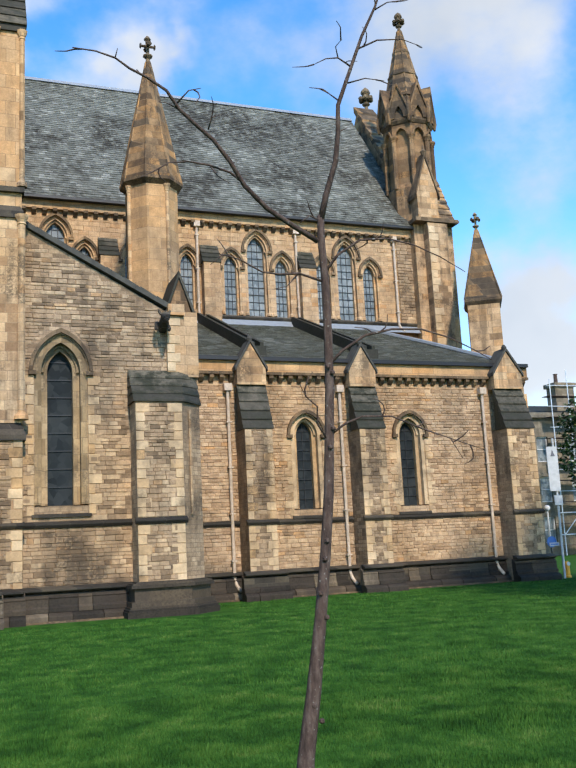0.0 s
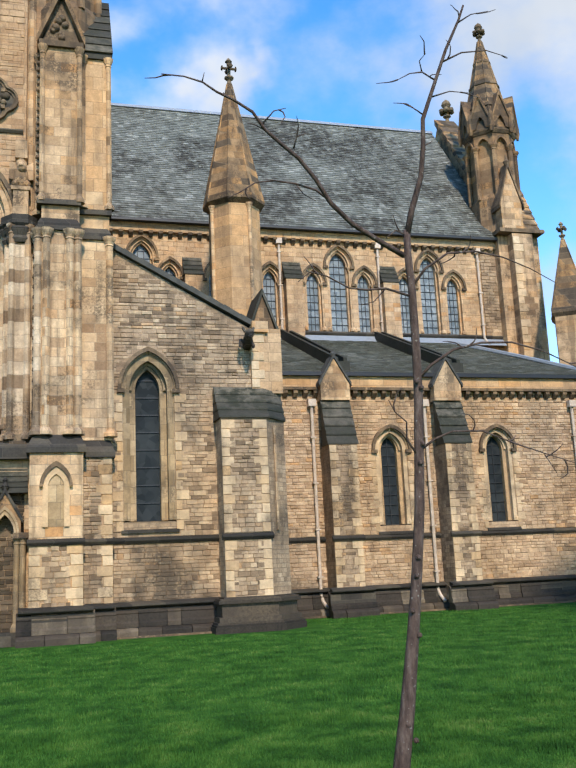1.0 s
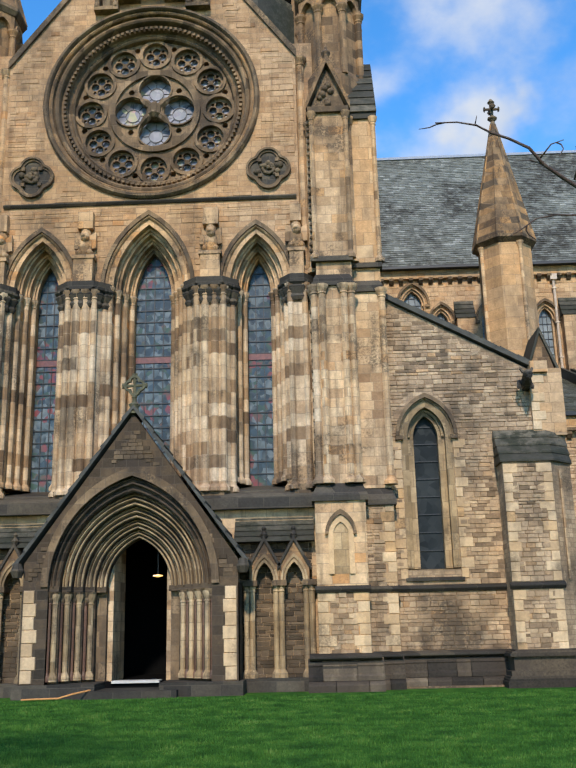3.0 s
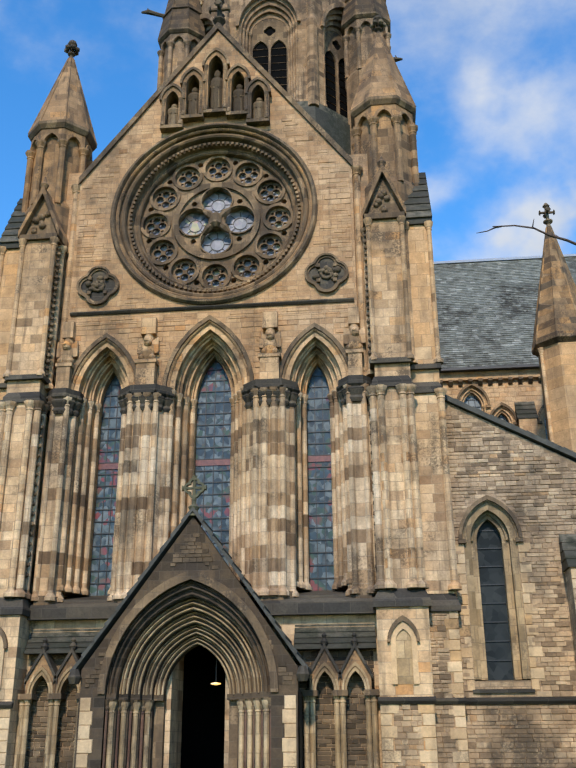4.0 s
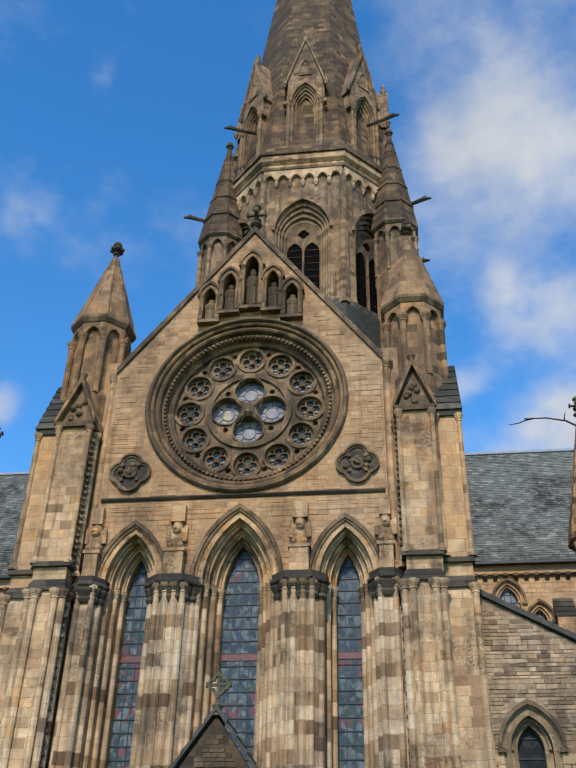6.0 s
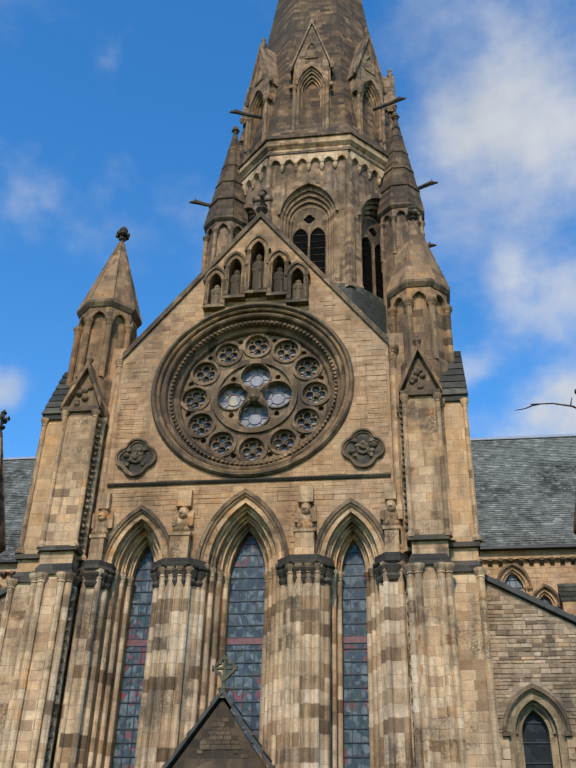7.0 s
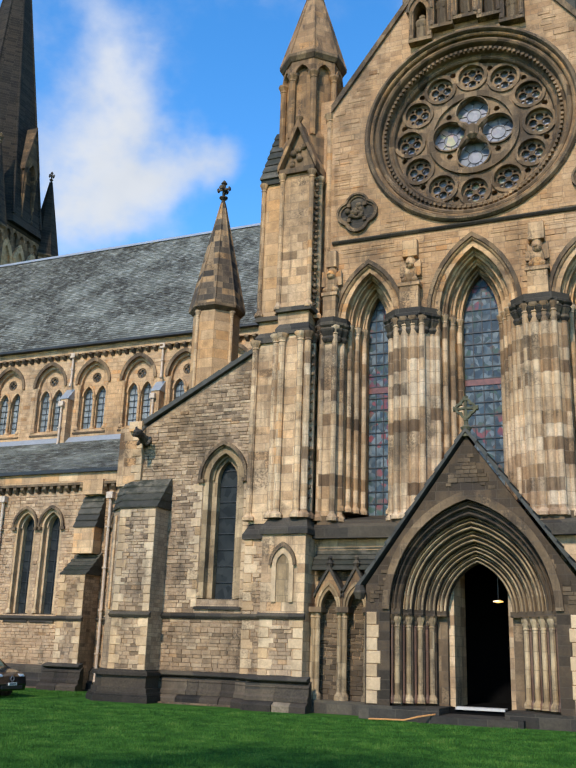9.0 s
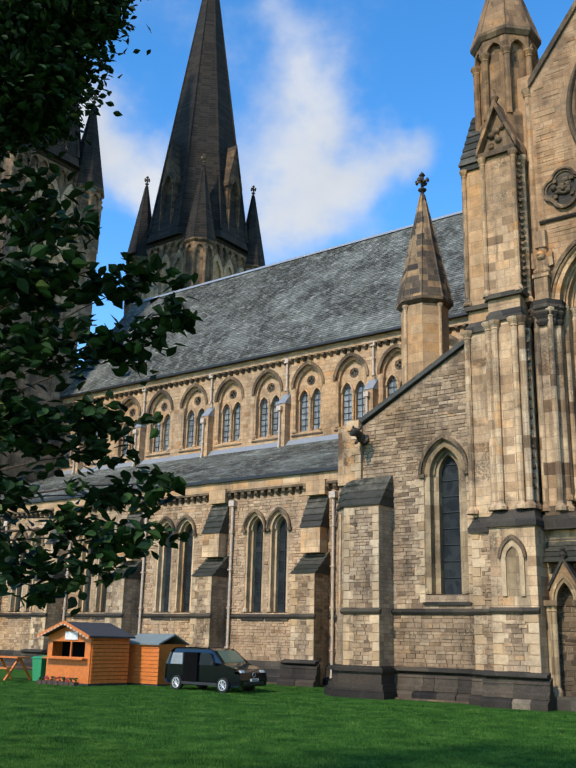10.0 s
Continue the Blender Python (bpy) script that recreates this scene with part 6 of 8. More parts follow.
box(bm, 26.3, 27.6, 44.3, 45.2, 0, 20.4)
eb = part("east_buttress", bm, UPPER, choir, "tall banded corner buttress")
quoins(eb, 26.3, 1, 44.3, 12.5, 20.2, 0.6, 0.4, 0.45)
stonework(eb, RUBBLE, 24.7, 26.3, 14.5, 19.6, 45.45, None, (0.16, 0.24), (0.3, 0.6), seed=68)
made("band", MOULD, eb, prism_xz, [(25.5, 20.45), (28.35, 20.45), (28.42, 20.55), (28.35, 20.68), (25.5, 20.68)], 44.22, 47.6)
bm = bmesh.new()
prism_xz(bm, [(25.75, 20.65), (27.1, 20.65), (27.1, 22.2), (26.46, 24.4), (26.38, 24.4), (25.75, 22.2)], 44.3, 45.6)
part("gablet", bm, UPPER, eb)
bm = bmesh.new()
for e in (25.62, 27.23):
    prism_xz(bm, [(e, 21.9), (26.42, 24.5), (26.42, 24.8), (e, 22.15)], 44.2, 45.7)
turned(bm, 26.42, 44.35, ((0.1, 24.6), (0.2, 24.85), (0.08, 25.0), (0.03, 25.3)))
part("gablet_coping", bm, MOULD, eb)
bm = bmesh.new()
weathering(bm, 27.15, 28.35, 44.6, 20.7, 46.2, 24.0, 7, 0.0)
part("cap_slope", bm, PINN, eb)
et = spirelet(choir, "corner_turret", 26.55, 46.3, 1.5, 20, 27.3, 34.0, 8, TURRET, PINN, True, 0.5, 1.1, 0.95, "octagonal corner turret with stone spire", high=4.0, top="knob", bands=3)
for ang in range(8):
    t = 2 * math.pi * (ang + 1) / 8
    bm = bmesh.new()
    prism_xz(bm, [(-0.58, 27.3)] + arch(0, 0.28, 27.35, 28.1, 5) + [(0.58, 27.3), (0.58, 27.75), (0, 29.5), (-0.58, 27.75)], -0.1, 0.7)
    for e in (-1, 1):
        prism_xz(bm, [(e * 0.66, 27.6), (0, 29.4), (0, 29.65), (e * 0.66, 27.85)], -0.2, 0.7)
        turned(bm, e * 0.62, -0.1, ((0.07, 27.0), (0.15, 27.35), (0.12, 27.9), (0.03, 28.4)), 6)
    bmesh.ops.transform(bm, matrix=Matrix.Translation((26.55, 46.3, 0)) @ Matrix.Rotation(t + math.pi / 2, 4, "Z") @ shift(0, -1.5, 0), verts=bm.verts)
    part("gablet", bm, TURRET if ang % 2 else PINN, et)
spirelet(choir, "pinnacle", 28.05, 42.0, 1.22, 8.0, 14.95, 19.3, 4, UPPER, PINN, False, 0.15, 1.18, 0.7, "square stone pinnacle with spire")
bm = bmesh.new()
prism_yz(bm, [(36, 0), (45.5, 0), (45.5, 9.9), (36, 9.8)], 24.9, 25.9)
part("aisle_end_wall", bm, ASHLAR, choir)
bm = bmesh.new()
box(bm, 25.4, 29.3, 40.5, 45, 0, 9.5)
part("vestry_wall", bm, ASHLAR, choir)

nave = thing("nave", "long church nave with slate roof, paired clerestory arches and buttresses", "church", "structure")
NX0, NX1 = -58.0, -14.7
arm(nave, NX0, NX1)
slates(nave, NX0, -20.9, (35.8, 10.03), (45.3, 14.0), 0.5, 0.40, SLATE, seed=9, name="aisle_slates")
bays = [-28.55 - 6.3 * i for i in range(5)] + [-22.9]
NW = [(x + d) for x in bays for d in ((-0.76, 0.76) if x < -25 else (-0.78,))]
bm = bmesh.new()
holed(bm, [(NX0, 0), (-20.5, 0), (-20.5, 9.5), (NX0, 9.5)], [lancet(x, 0.60, 3.25, 7.35, 8.2) for x in NW], 36.0, 37.0)
nwall = part("aisle_wall", bm, WARM_SIDE, nave, "coursed rubble aisle wall")
nclear = outside(*[(x, 0.62, 3.0, 7.4, 8.45) for x in NW])
stonework(nwall, RUBBLE_WARM, -38, -20.6, 1.05, 2.98, 36.0, None, (0.10, 0.19), (0.2, 0.5), limit=220, seed=81)
stonework(nwall, RUBBLE_WARM, NX0, -38, 1.05, 2.98, 36.0, None, (0.10, 0.19), (0.2, 0.5), seed=83)
stonework(nwall, RUBBLE_WARM, NX0, -20.6, 3.2, 8.9, 36.0, nclear, (0.10, 0.19), (0.2, 0.5), limit=80, seed=82)
w0 = window(nave, NW[0], 0.36, 3.3, 7.35, 7.95, 36.0, 0.55, 0.60, 8.2, DARK_GLASS, 2, 0.07, (1, 0.5), hood=0.09, frame_mat=QUOIN)
for x in NW[1:]:
    again(w0, nave, shift(x - NW[0]))
string_course(nave, NX0, -20.6, 36.0, 3.14)
plinth(nave, NX0, -20.6, 36.0)
for i in range(5):
    x = -25.4 - 6.3 * i
    buttress(nave, x - 0.66, x + 0.66, 34.8, 36.0, 5.0, 6.1, None, 3.12, 40 if i < 3 else 0, 90 + i, mid=(35.3, 6.0, 7.2, 8.8))
    drainpipe(nave, x + 0.95, 35.84, 0.35, 8.6, PIPE)
CA = [x for i in range(5) for x in (-29.75 - 6.6 * i, -33.05 - 6.6 * i)] + [-26.5, -23.2]
bm = bmesh.new()
holed(bm, [(NX0, 13.0), (NX1, 13.0), (NX1, 19.8), (NX0, 19.8)], [lancet(x, 1.12, 14.75, 17.75, 19.2) for x in CA if x > NX0 + 1.5], 45.5, 46.6)
nclw = part("clerestory_wall", bm, CLERE, nave, "warm sandstone clerestory wall")
stonework(nclw, CLERE, NX0, NX1, 14.5, 19.4, 45.5, outside(*[(x, 1.2, 14.4, 17.9, 19.5) for x in CA]), (0.2, 0.28), (0.4, 0.8), seed=86, proud=0.015)


def paired_window(owner, xc):
    y = 45.5
    bm = bmesh.new()
    holed(bm, lancet(xc, 1.1, 14.75, 17.75, 19.18), [lancet(xc - 0.5, 0.36, 14.9, 17.0, 17.62), lancet(xc + 0.5, 0.36, 14.9, 17.0, 17.62), circle(xc, 18.2, 0.34, 12)], y + 0.35, y + 0.65)
    band(bm, lancet(xc, 1.13, 14.75, 17.75, 19.21), lancet(xc, 0.97, 14.75, 17.75, 19.0), y + 0.16, y + 0.4)
    for s in (-0.5, 0.5):
        band(bm, arch(xc + s, 0.47, 17.0, 17.78), arch(xc + s, 0.36, 17.0, 17.62), y + 0.27, y + 0.36)
    w = part("clerestory_window", bm, CLERE, owner)
    made("glass", PALE_GLASS, w, box, xc - 1.0, xc + 1.0, y + 0.55, y + 0.58, 14.8, 18.7)
    bm = bmesh.new()
    for s in (-0.5, 0.5):
        bars(bm, 0.36, xc + s, 14.9, 17.0, 17.62, y + 0.54, 1, 0.4)
    part("leading", bm, IRON, w)
    bm = bmesh.new()
    holed(bm, circle(xc, 18.2, 0.35, 12), [circle(xc + 0.15 * math.cos(a), 18.2 + 0.15 * math.sin(a), 0.1, 8) for a in (0, 1.571, 3.142, 4.712)], y + 0.4, y + 0.5)
    part("foil", bm, MOULD, w)
    for s in (-1.05, 0, 1.05):
        made("shaft", CLERE, w, shaft, xc + s, y + (0.08 if s else 0.25), 14.75, 17.7 if s else 17.05, 0.09)
    bm = bmesh.new()
    band(bm, arch(xc, 1.32, 17.75, 19.45), arch(xc, 1.12, 17.75, 19.2), y - 0.1, y + 0.05)
    part("hood_mould", bm, MOULD, w)
    made("sill", MOULD, w, prism_yz, [(y - 0.06, 14.5), (y + 0.5, 14.5), (y + 0.5, 14.8), (y - 0.06, 14.6)], xc - 1.2, xc + 1.2)
    return w


p0 = paired_window(nave, CA[0])
for x in CA[1:]:
    if x > NX0 + 1.5:
        again(p0, nave, shift(x - CA[0]))
for i in range(5):
    x = -28.1 - 6.6 * i
    bm = bmesh.new()
    box(bm, x - 0.26, x + 0.26, 44.95, 45.6, 13.2, 16.7)
    b = part("strip_buttress", bm, CLERE, nave)
    made("weathering", LEAD, b, weathering, x - 0.26, x + 0.26, 44.95, 16.7, 45.55, 17.5, 1)
    drainpipe(nave, x + 0.05, 45.36, 17.5, 19.5, PIPE)
    drainpipe(nave, x - 0.1, 44.86, 13.6, 16.2, PIPE)

# ---- crossing tower ----
crossing = thing("crossing_tower", "octagonal sandstone crossing tower with belfry lights and spire", "church tower", "structure")
TX, TY, TA, TF = AX + 0.2, 54.8, 7.1, 2.95
oct8 = [(TX + sx * px, TY + sy * py) for sx, sy, px, py in ((-1, -1, TF, TA), (1, -1, TF, TA), (1, -1, TA, TF), (1, 1, TA, TF), (1, 1, TF, TA), (-1, 1, TF, TA), (-1, 1, TA, TF), (-1, -1, TA, TF))]


def oct_grow(d):
    return [(TX + (x - TX) * (TA + d) / TA, TY + (y - TY) * (TA + d) / TA) for x, y in oct8]


# near-black core, painting in the shade behind the belfry lights
bm = bmesh.new()
prism_xy(bm, oct_grow(-0.9), 15, 53)
part("tower_core", bm, VOID, crossing)
bm = bmesh.new()
prism_xy(bm, oct_grow(0.3), 15, 39.8)
prism_xy(bm, oct_grow(0.15), 39.8, 40.4)
part("tower_base", bm, SLATE_DARK, crossing)


def belfry_side(half, louvres=True):
    """One side of the belfry about the origin, facing -y."""
    bm = bmesh.new()
    big = min(1.25, half - 0.75)
    holed(bm, [(-half, 40.2), (half, 40.2), (half, 53.0), (-half, 53.0)], [lancet(0, big + 0.75, 40.5, 47.0, 49.9)], 0, 0.5)
    wall = ("belfry_wall", bm, TOWER)
    bm = bmesh.new()
    for k in range(4):
        a, b = big + 0.75 - 0.19 * k, big + 0.75 - 0.19 * (k + 1)
        aa, ab = 49.9 - 0.4 * k, 49.9 - 0.4 * (k + 1)
        band(bm, lancet(0, a, 40.5, 47.0, aa), lancet(0, b, 40.5, 47.0, ab), 0.12 + 0.2 * k, 1.0)
    orders = ("arch_orders", bm, TOWER)
    bm = bmesh.new()
    holed(bm, lancet(0, big, 40.5, 47.0, 48.4), [lancet(-big / 2, big * 0.43, 40.6, 45.5, 46.4), lancet(big / 2, big * 0.43, 40.6, 45.5, 46.4), foiled(0, 47.2, big * 0.17, big * 0.17, 4, 24)], 0.75, 1.0)
    trac = ("tracery", bm, MOULD)
    bm = bmesh.new()
    z = 40.8
    while z < 46:
        prism_yz(bm, [(0.85, z), (0.9, z), (1.25, z + 0.4), (1.2, z + 0.4)], -big * 0.95, big * 0.95)
        z += 0.62
    box(bm, -0.07, 0.07, 0.72, 0.8, 40.6, 46.4)
    lou = ("louvres", bm, TOWER)
    bm = bmesh.new()
    band(bm, arch(0, big + 0.95, 47.0, 50.3), arch(0, big + 0.72, 47.0, 49.85), -0.22, 0.1)
    hood = ("hood_mould", bm, TOWER)
    bm = bmesh.new()
    for s in (-1, 1):
        for k in range(4):
            shaft(bm, s * (big + 0.66 - 0.19 * k), 0.04 + 0.2 * k, 40.5, 47.0, 0.09)
    sh = ("shafts", bm, TOWER)
    bm = bmesh.new()
    n = int(2 * half / 0.95)
    for i in range(n):
        xc = -half + (i + 0.5) * 2 * half / n
        w2 = half / n
        poly = [(xc - w2, 52.0)] + [(p[0], p[1]) for p in arch(xc, w2 * 0.72, 51.9, 52.4, 4)] + [(xc + w2, 52.0), (xc + w2, 53.0), (xc - w2, 53.0)]
        prism_xz(bm, poly, -0.28, 0.05)
        turned(bm, xc + w2, -0.1, ((0.05, 51.3), (0.16, 51.6), (0.16, 52.0)), 6)
    cor = ("corbel_arcade", bm, ASHLAR)
    return [wall, orders, trac, lou, hood, sh, cor]


for n in range(8):
    (xa, ya), (xb, yb) = oct8[n], oct8[(n + 1) % 8]
    if ya > TY + 5 and yb > TY + 5:
        continue
    L = math.hypot(xb - xa, yb - ya)
    mt = Matrix.Translation(((xa + xb) / 2, (ya + yb) / 2, 0)) @ Matrix.Rotation(math.atan2(yb - ya, xb - xa), 4, "Z")
    side = None
    for nm, b_, ma in belfry_side(L / 2):
        bmesh.ops.transform(b_, matrix=mt, verts=b_.verts)
        o = part(nm, b_, ma, side or crossing)
        side = side or o
for i, (x, y) in enumerate(oct8):
    if y < TY + 5:
        made("angle_shaft", TOWER, crossing, turned, x, y, ((0.38, 40), (0.38, 47), (0.28, 47.3), (0.28, 52.6)), 8)
bm = bmesh.new()
prism_xy(bm, oct_grow(0.35), 52.9, 53.15)
prism_xy(bm, oct_grow(0.62), 54.35, 54.62)
part("cornice", bm, MOULD, crossing, "dark moulded cornice")
bm = bmesh.new()
prism_xy(bm, oct_grow(0.22), 53.15, 53.5)
loft(bm, [[(x, y, 53.5) for x, y in oct_grow(0.25)], [(x, y, 53.75) for x, y in oct_grow(0.5)], [(x, y, 54.35) for x, y in oct_grow(0.45)]])
part("frieze", bm, UPPER, crossing, "pale stone frieze under the spire")
bm = bmesh.new()
loft(bm, [[(x, y, 54.6) for x, y in oct_grow(0.2)], [(x, y, 57.0) for x, y in oct_grow(-0.6)], [(TX + (x - TX) * 0.03, TY + (y - TY) * 0.03, 114) for x, y in oct8]])
sp = part("spire", bm, TOWER_SPIRE, crossing, "tall weathered stone spire")
for n in range(8):
    (xa, ya), (xb, yb) = oct8[n], oct8[(n + 1) % 8]
    if max(ya, yb) > TY + 5:
        continue
    bm = bmesh.new()
    holed(bm, [(-1.42, 54.6), (1.42, 54.6), (1.42, 64.0), (0, 69.4), (-1.42, 64.0)], [lancet(0, 0.98, 55.2, 61.2, 63.4)], 0, 0.5)
    for k in range(3):
        band(bm, lancet(0, 0.99 - 0.15 * k, 55.2, 61.2, 63.4 - 0.28 * k), lancet(0, 0.86 - 0.15 * k, 55.2, 61.2, 63.15 - 0.28 * k), 0.15 + 0.18 * k, 1.0)
    for e in (-1, 1):
        box(bm, e * 1.42 - 0.12, e * 1.42 + 0.12, 0.3, 5.0, 54.6, 64.0)
        prism_xz(bm, [(e * 1.72, 63.2), (0, 69.2), (0, 69.75), (e * 1.72, 63.75)], -0.18, 4.5)
        shaft(bm, e * 1.32, -0.06, 55.0, 61.2, 0.15)
        shaft(bm, e * 1.02, 0.02, 55.0, 61.2, 0.12)
        box(bm, e * 1.45 - 0.3, e * 1.45 + 0.3, -0.2, 0.3, 61.1, 61.45)
        turned(bm, e * 1.72, -0.05, ((0.1, 63.3), (0.24, 63.7), (0.1, 64.0), (0.03, 64.6)), 6)
    band(bm, arch(0, 1.32, 61.4, 64.1), arch(0, 1.06, 61.4, 63.6), -0.2, 0.1)
    holed(bm, lancet(0, 0.55, 64.7, 65.6, 66.9), [lancet(0, 0.38, 64.8, 65.6, 66.6)], -0.1, 0.05)
    turned(bm, 0, 0.2, ((0.12, 69.4), (0.3, 69.9), (0.1, 70.2), (0.2, 70.5), (0.03, 70.9)), 6)
    prism_xz(bm, lancet(0, 0.60, 55.2, 61.2, 62.7), 0.75, 0.8)
    mt = Matrix.Translation(((xa + xb) / 2 * 0.995 + TX * 0.005, (ya + yb) / 2, 0)) @ Matrix.Rotation(math.atan2(yb - ya, xb - xa), 4, "Z") @ shift(0, 0.5, 0)
    bmesh.ops.transform(bm, matrix=mt, verts=bm.verts)
    part("lucarne", bm, TOWER, sp, "gabled spire light")
for sx in (-1, 1):
    for sy, yy in ((-1, 50.3), (1, 60.2)):
        spirelet(crossing, "corner_turret", TX + 0.08 + sx * 6.5, yy, 1.62, 34, 48.3, 58.8, 8, TOWER, TOWER_SPIRE, True, 0.5, 1.14, 0.8, "octagonal tower turret with stone spire", high=4.2, top="knob", bands=4)
for gx, gy, gz, dx in ((3.4, 50, 51.3, 1), (-15.6, 50.0, 51.2, -1), (2.9, 50, 45.2, 1), (-12.6, 48.4, 59.2, -1), (1.4, 48.4, 59.0, 1)):
    bm = bmesh.new()
    tube(bm, [(gx - dx * 2.6, gy + 0.5, gz - 0.3), (gx - dx * 1.2, gy + 0.2, gz - 0.05), (gx - dx * 0.5, gy, gz + 0.1), (gx, gy - 0.1, gz)], [0.14, 0.15, 0.19, 0.07], 7)
    tube(bm, [(gx - dx * 0.35, gy, gz + 0.1), (gx - dx * 0.45, gy, gz + 0.45)], [0.08, 0.03], 5)
    part("gargoyle", bm, DARK, crossing, "blackened projecting gargoyle")


# ---- west towers ----
def west_tower(cx, cy):
    w = thing("west_tower", "square sandstone west tower with sooty octagonal spire", "church tower", "structure")
    h = 4.3
    bm = bmesh.new()
    box(bm, cx - h, cx + h, cy - h, cy + h, 0, 39.9)
    part("shaft", bm, TOWER, w)
    for fx, fy, rz in ((0, -1, 0), (1, 0, math.pi / 2)):
        for u in (-1.9, 0, 1.9):
            bm = bmesh.new()
            band(bm, lancet(u, 0.95, 28, 36.2, 38.6), lancet(u, 0.62, 28, 36.2, 37.8), -0.3, 0.1)
            prism_xz(bm, lancet(u, 0.64, 28, 36.2, 37.8), -0.06, 0.0)
            shaft(bm, u - 0.95, -0.15, 28, 36.2, 0.16)
            mt = Matrix.Translation((cx + fx * h, cy + fy * h, 0)) @ Matrix.Rotation(rz, 4, "Z")
            bmesh.ops.transform(bm, matrix=mt, verts=bm.verts)
            part("belfry_light", bm, ASHLAR, w)
    made("cornice", SPIRE, w, box, cx - h - 0.35, cx + h + 0.35, cy - h - 0.35, cy + h + 0.35, 39.75, 40.15)
    for fx, fy, rz in ((0, -1, 0), (1, 0, math.pi / 2)):
        bm = bmesh.new()
        for i in range(9):
            u = -h + (i + 0.5) * 2 * h / 9
            prism_xz(bm, [(u - h / 9, 39.1)] + arch(u, h / 9 * 0.72, 39.0, 39.5, 4) + [(u + h / 9, 39.1), (u + h / 9, 39.75), (u - h / 9, 39.75)], -0.3, 0.02)
            turned(bm, u + h / 9, -0.12, ((0.05, 38.4), (0.17, 38.75), (0.17, 39.1)), 6)
        bmesh.ops.transform(bm, matrix=Matrix.Translation((cx + fx * h, cy + fy * h, 0)) @ Matrix.Rotation(rz, 4, "Z"), verts=bm.verts)
        part("corbel_arcade", bm, TOWER, w)
    spr = made("spire", SPIRE, w, turned, cx, cy, ((5.55, 40.1), (5.35, 41.0), (0.15, 77.0)), 8, 0.5, label="sooty octagonal stone spire")
    bm = bmesh.new()
    for k in range(8):
        a = 2 * math.pi * (k + 0.5) / 8
        tube(bm, [(cx + 5.36 * math.cos(a), cy + 5.36 * math.sin(a), 41.0), (cx + 0.2 * math.cos(a), cy + 0.2 * math.sin(a), 76.6)], [0.16, 0.06], 6)
    for z in range(41, 74, 1):
        r = 5.35 * (77 - z) / 36
        turned(bm, cx, cy, ((r + 0.005, z), (r + 0.03, z + 0.02), (r + 0.005, z + 0.1)), 8)
    part("course_band", bm, SPIRE, spr)
    for k in range(4):
        a = -math.pi / 2 + k * math.pi / 2
        bm = bmesh.new()
        holed(bm, [(-0.95, 40.5), (0.95, 40.5), (0.95, 46.6), (0, 51.0), (-0.95, 46.6)], [lancet(0, 0.55, 41.4, 45.8, 47.2)], 0, 0.4)
        for s in (-1, 1):
            box(bm, s * 0.95 - 0.1, s * 0.95 + 0.1, 0.3, 2.2, 40.5, 46.6)
            prism_xz(bm, [(s * 1.12, 46.3), (0, 51.0), (0, 51.4), (s * 1.12, 46.7)], -0.12, 2.0)
            shaft(bm, s * 0.75, -0.06, 41.2, 45.9, 0.1)
        band(bm, arch(0, 0.78, 45.8, 47.6), arch(0, 0.56, 45.8, 47.2), -0.12, 0.1)
        prism_xz(bm, lancet(0, 0.56, 41.4, 45.8, 47.2), 0.36, 0.4)
        mt = Matrix.Translation((cx, cy, 0)) @ Matrix.Rotation(a + math.pi / 2, 4, "Z") @ shift(0, -4.75, 0)
        bmesh.ops.transform(bm, matrix=mt, verts=bm.verts)
        part("lucarne", bm, TOWER_SPIRE, spr)
    for sx in (-1, 1):
        for sy in (-1, 1):
            spirelet(w, "corner_spirelet", cx + sx * 4.0, cy + sy * 3.95, 1.45, 26, 38.9, 47.6, 8, TOWER, SPIRE, True, 0.5, 1.15, 0.8, high=5.0)
    return w


west_tower(-60.4, 63.3)
west_tower(-61.4, 41.9)

# ---- ground ----
gm, gn, gl, gb_ = mat("lawn_soil", 0.95)
gg = gn.new("ShaderNodeNewGeometry")
g1 = noise_of(gn, gl, gg.outputs["Position"], 1.3, 6, 0.7, (1.0, 0.9, 1))
g2 = noise_of(gn, gl, gg.outputs["Position"], 4.0, 6, 0.65)
grp = ramp(gn, [(0.38, (0.015, 0.050, 0.009)), (0.52, (0.033, 0.094, 0.014)), (0.66, (0.066, 0.138, 0.021))])
gl.new(mul(gn, gl, mul(gn, gl, g1, 0.65), mul(gn, gl, g2, 0.38), "ADD"), grp.inputs["Fac"])
gb_.inputs["Specular IOR Level"].default_value = 0.03
gl.new(grp.outputs["Color"], gb_.inputs["Base Color"])
gbp = gn.new("ShaderNodeBump")
gbp.inputs["Strength"].default_value, gbp.inputs["Distance"].default_value = 0.7, 0.06
gl.new(g2, gbp.inputs["Height"])
gl.new(gbp.outputs["Normal"], gb_.inputs["Normal"])
bm = bmesh.new()
xs = [-1500, -120, -70] + [-60 + 2.5 * i for i in range(45)] + [70, 140, 1500]
ys = [-1500, -80, -20] + [-10 + 2.0 * i for i in range(24)] + [60, 100, 200, 2000]
rows = [[bm.verts.new((x, y, (0.006 * noise.noise(Vector((x * 0.12, y * 0.12, 0))) * (1 if -5 < y < 27 and -45 < x < 40 else 0)))) for x in xs] for y in ys]
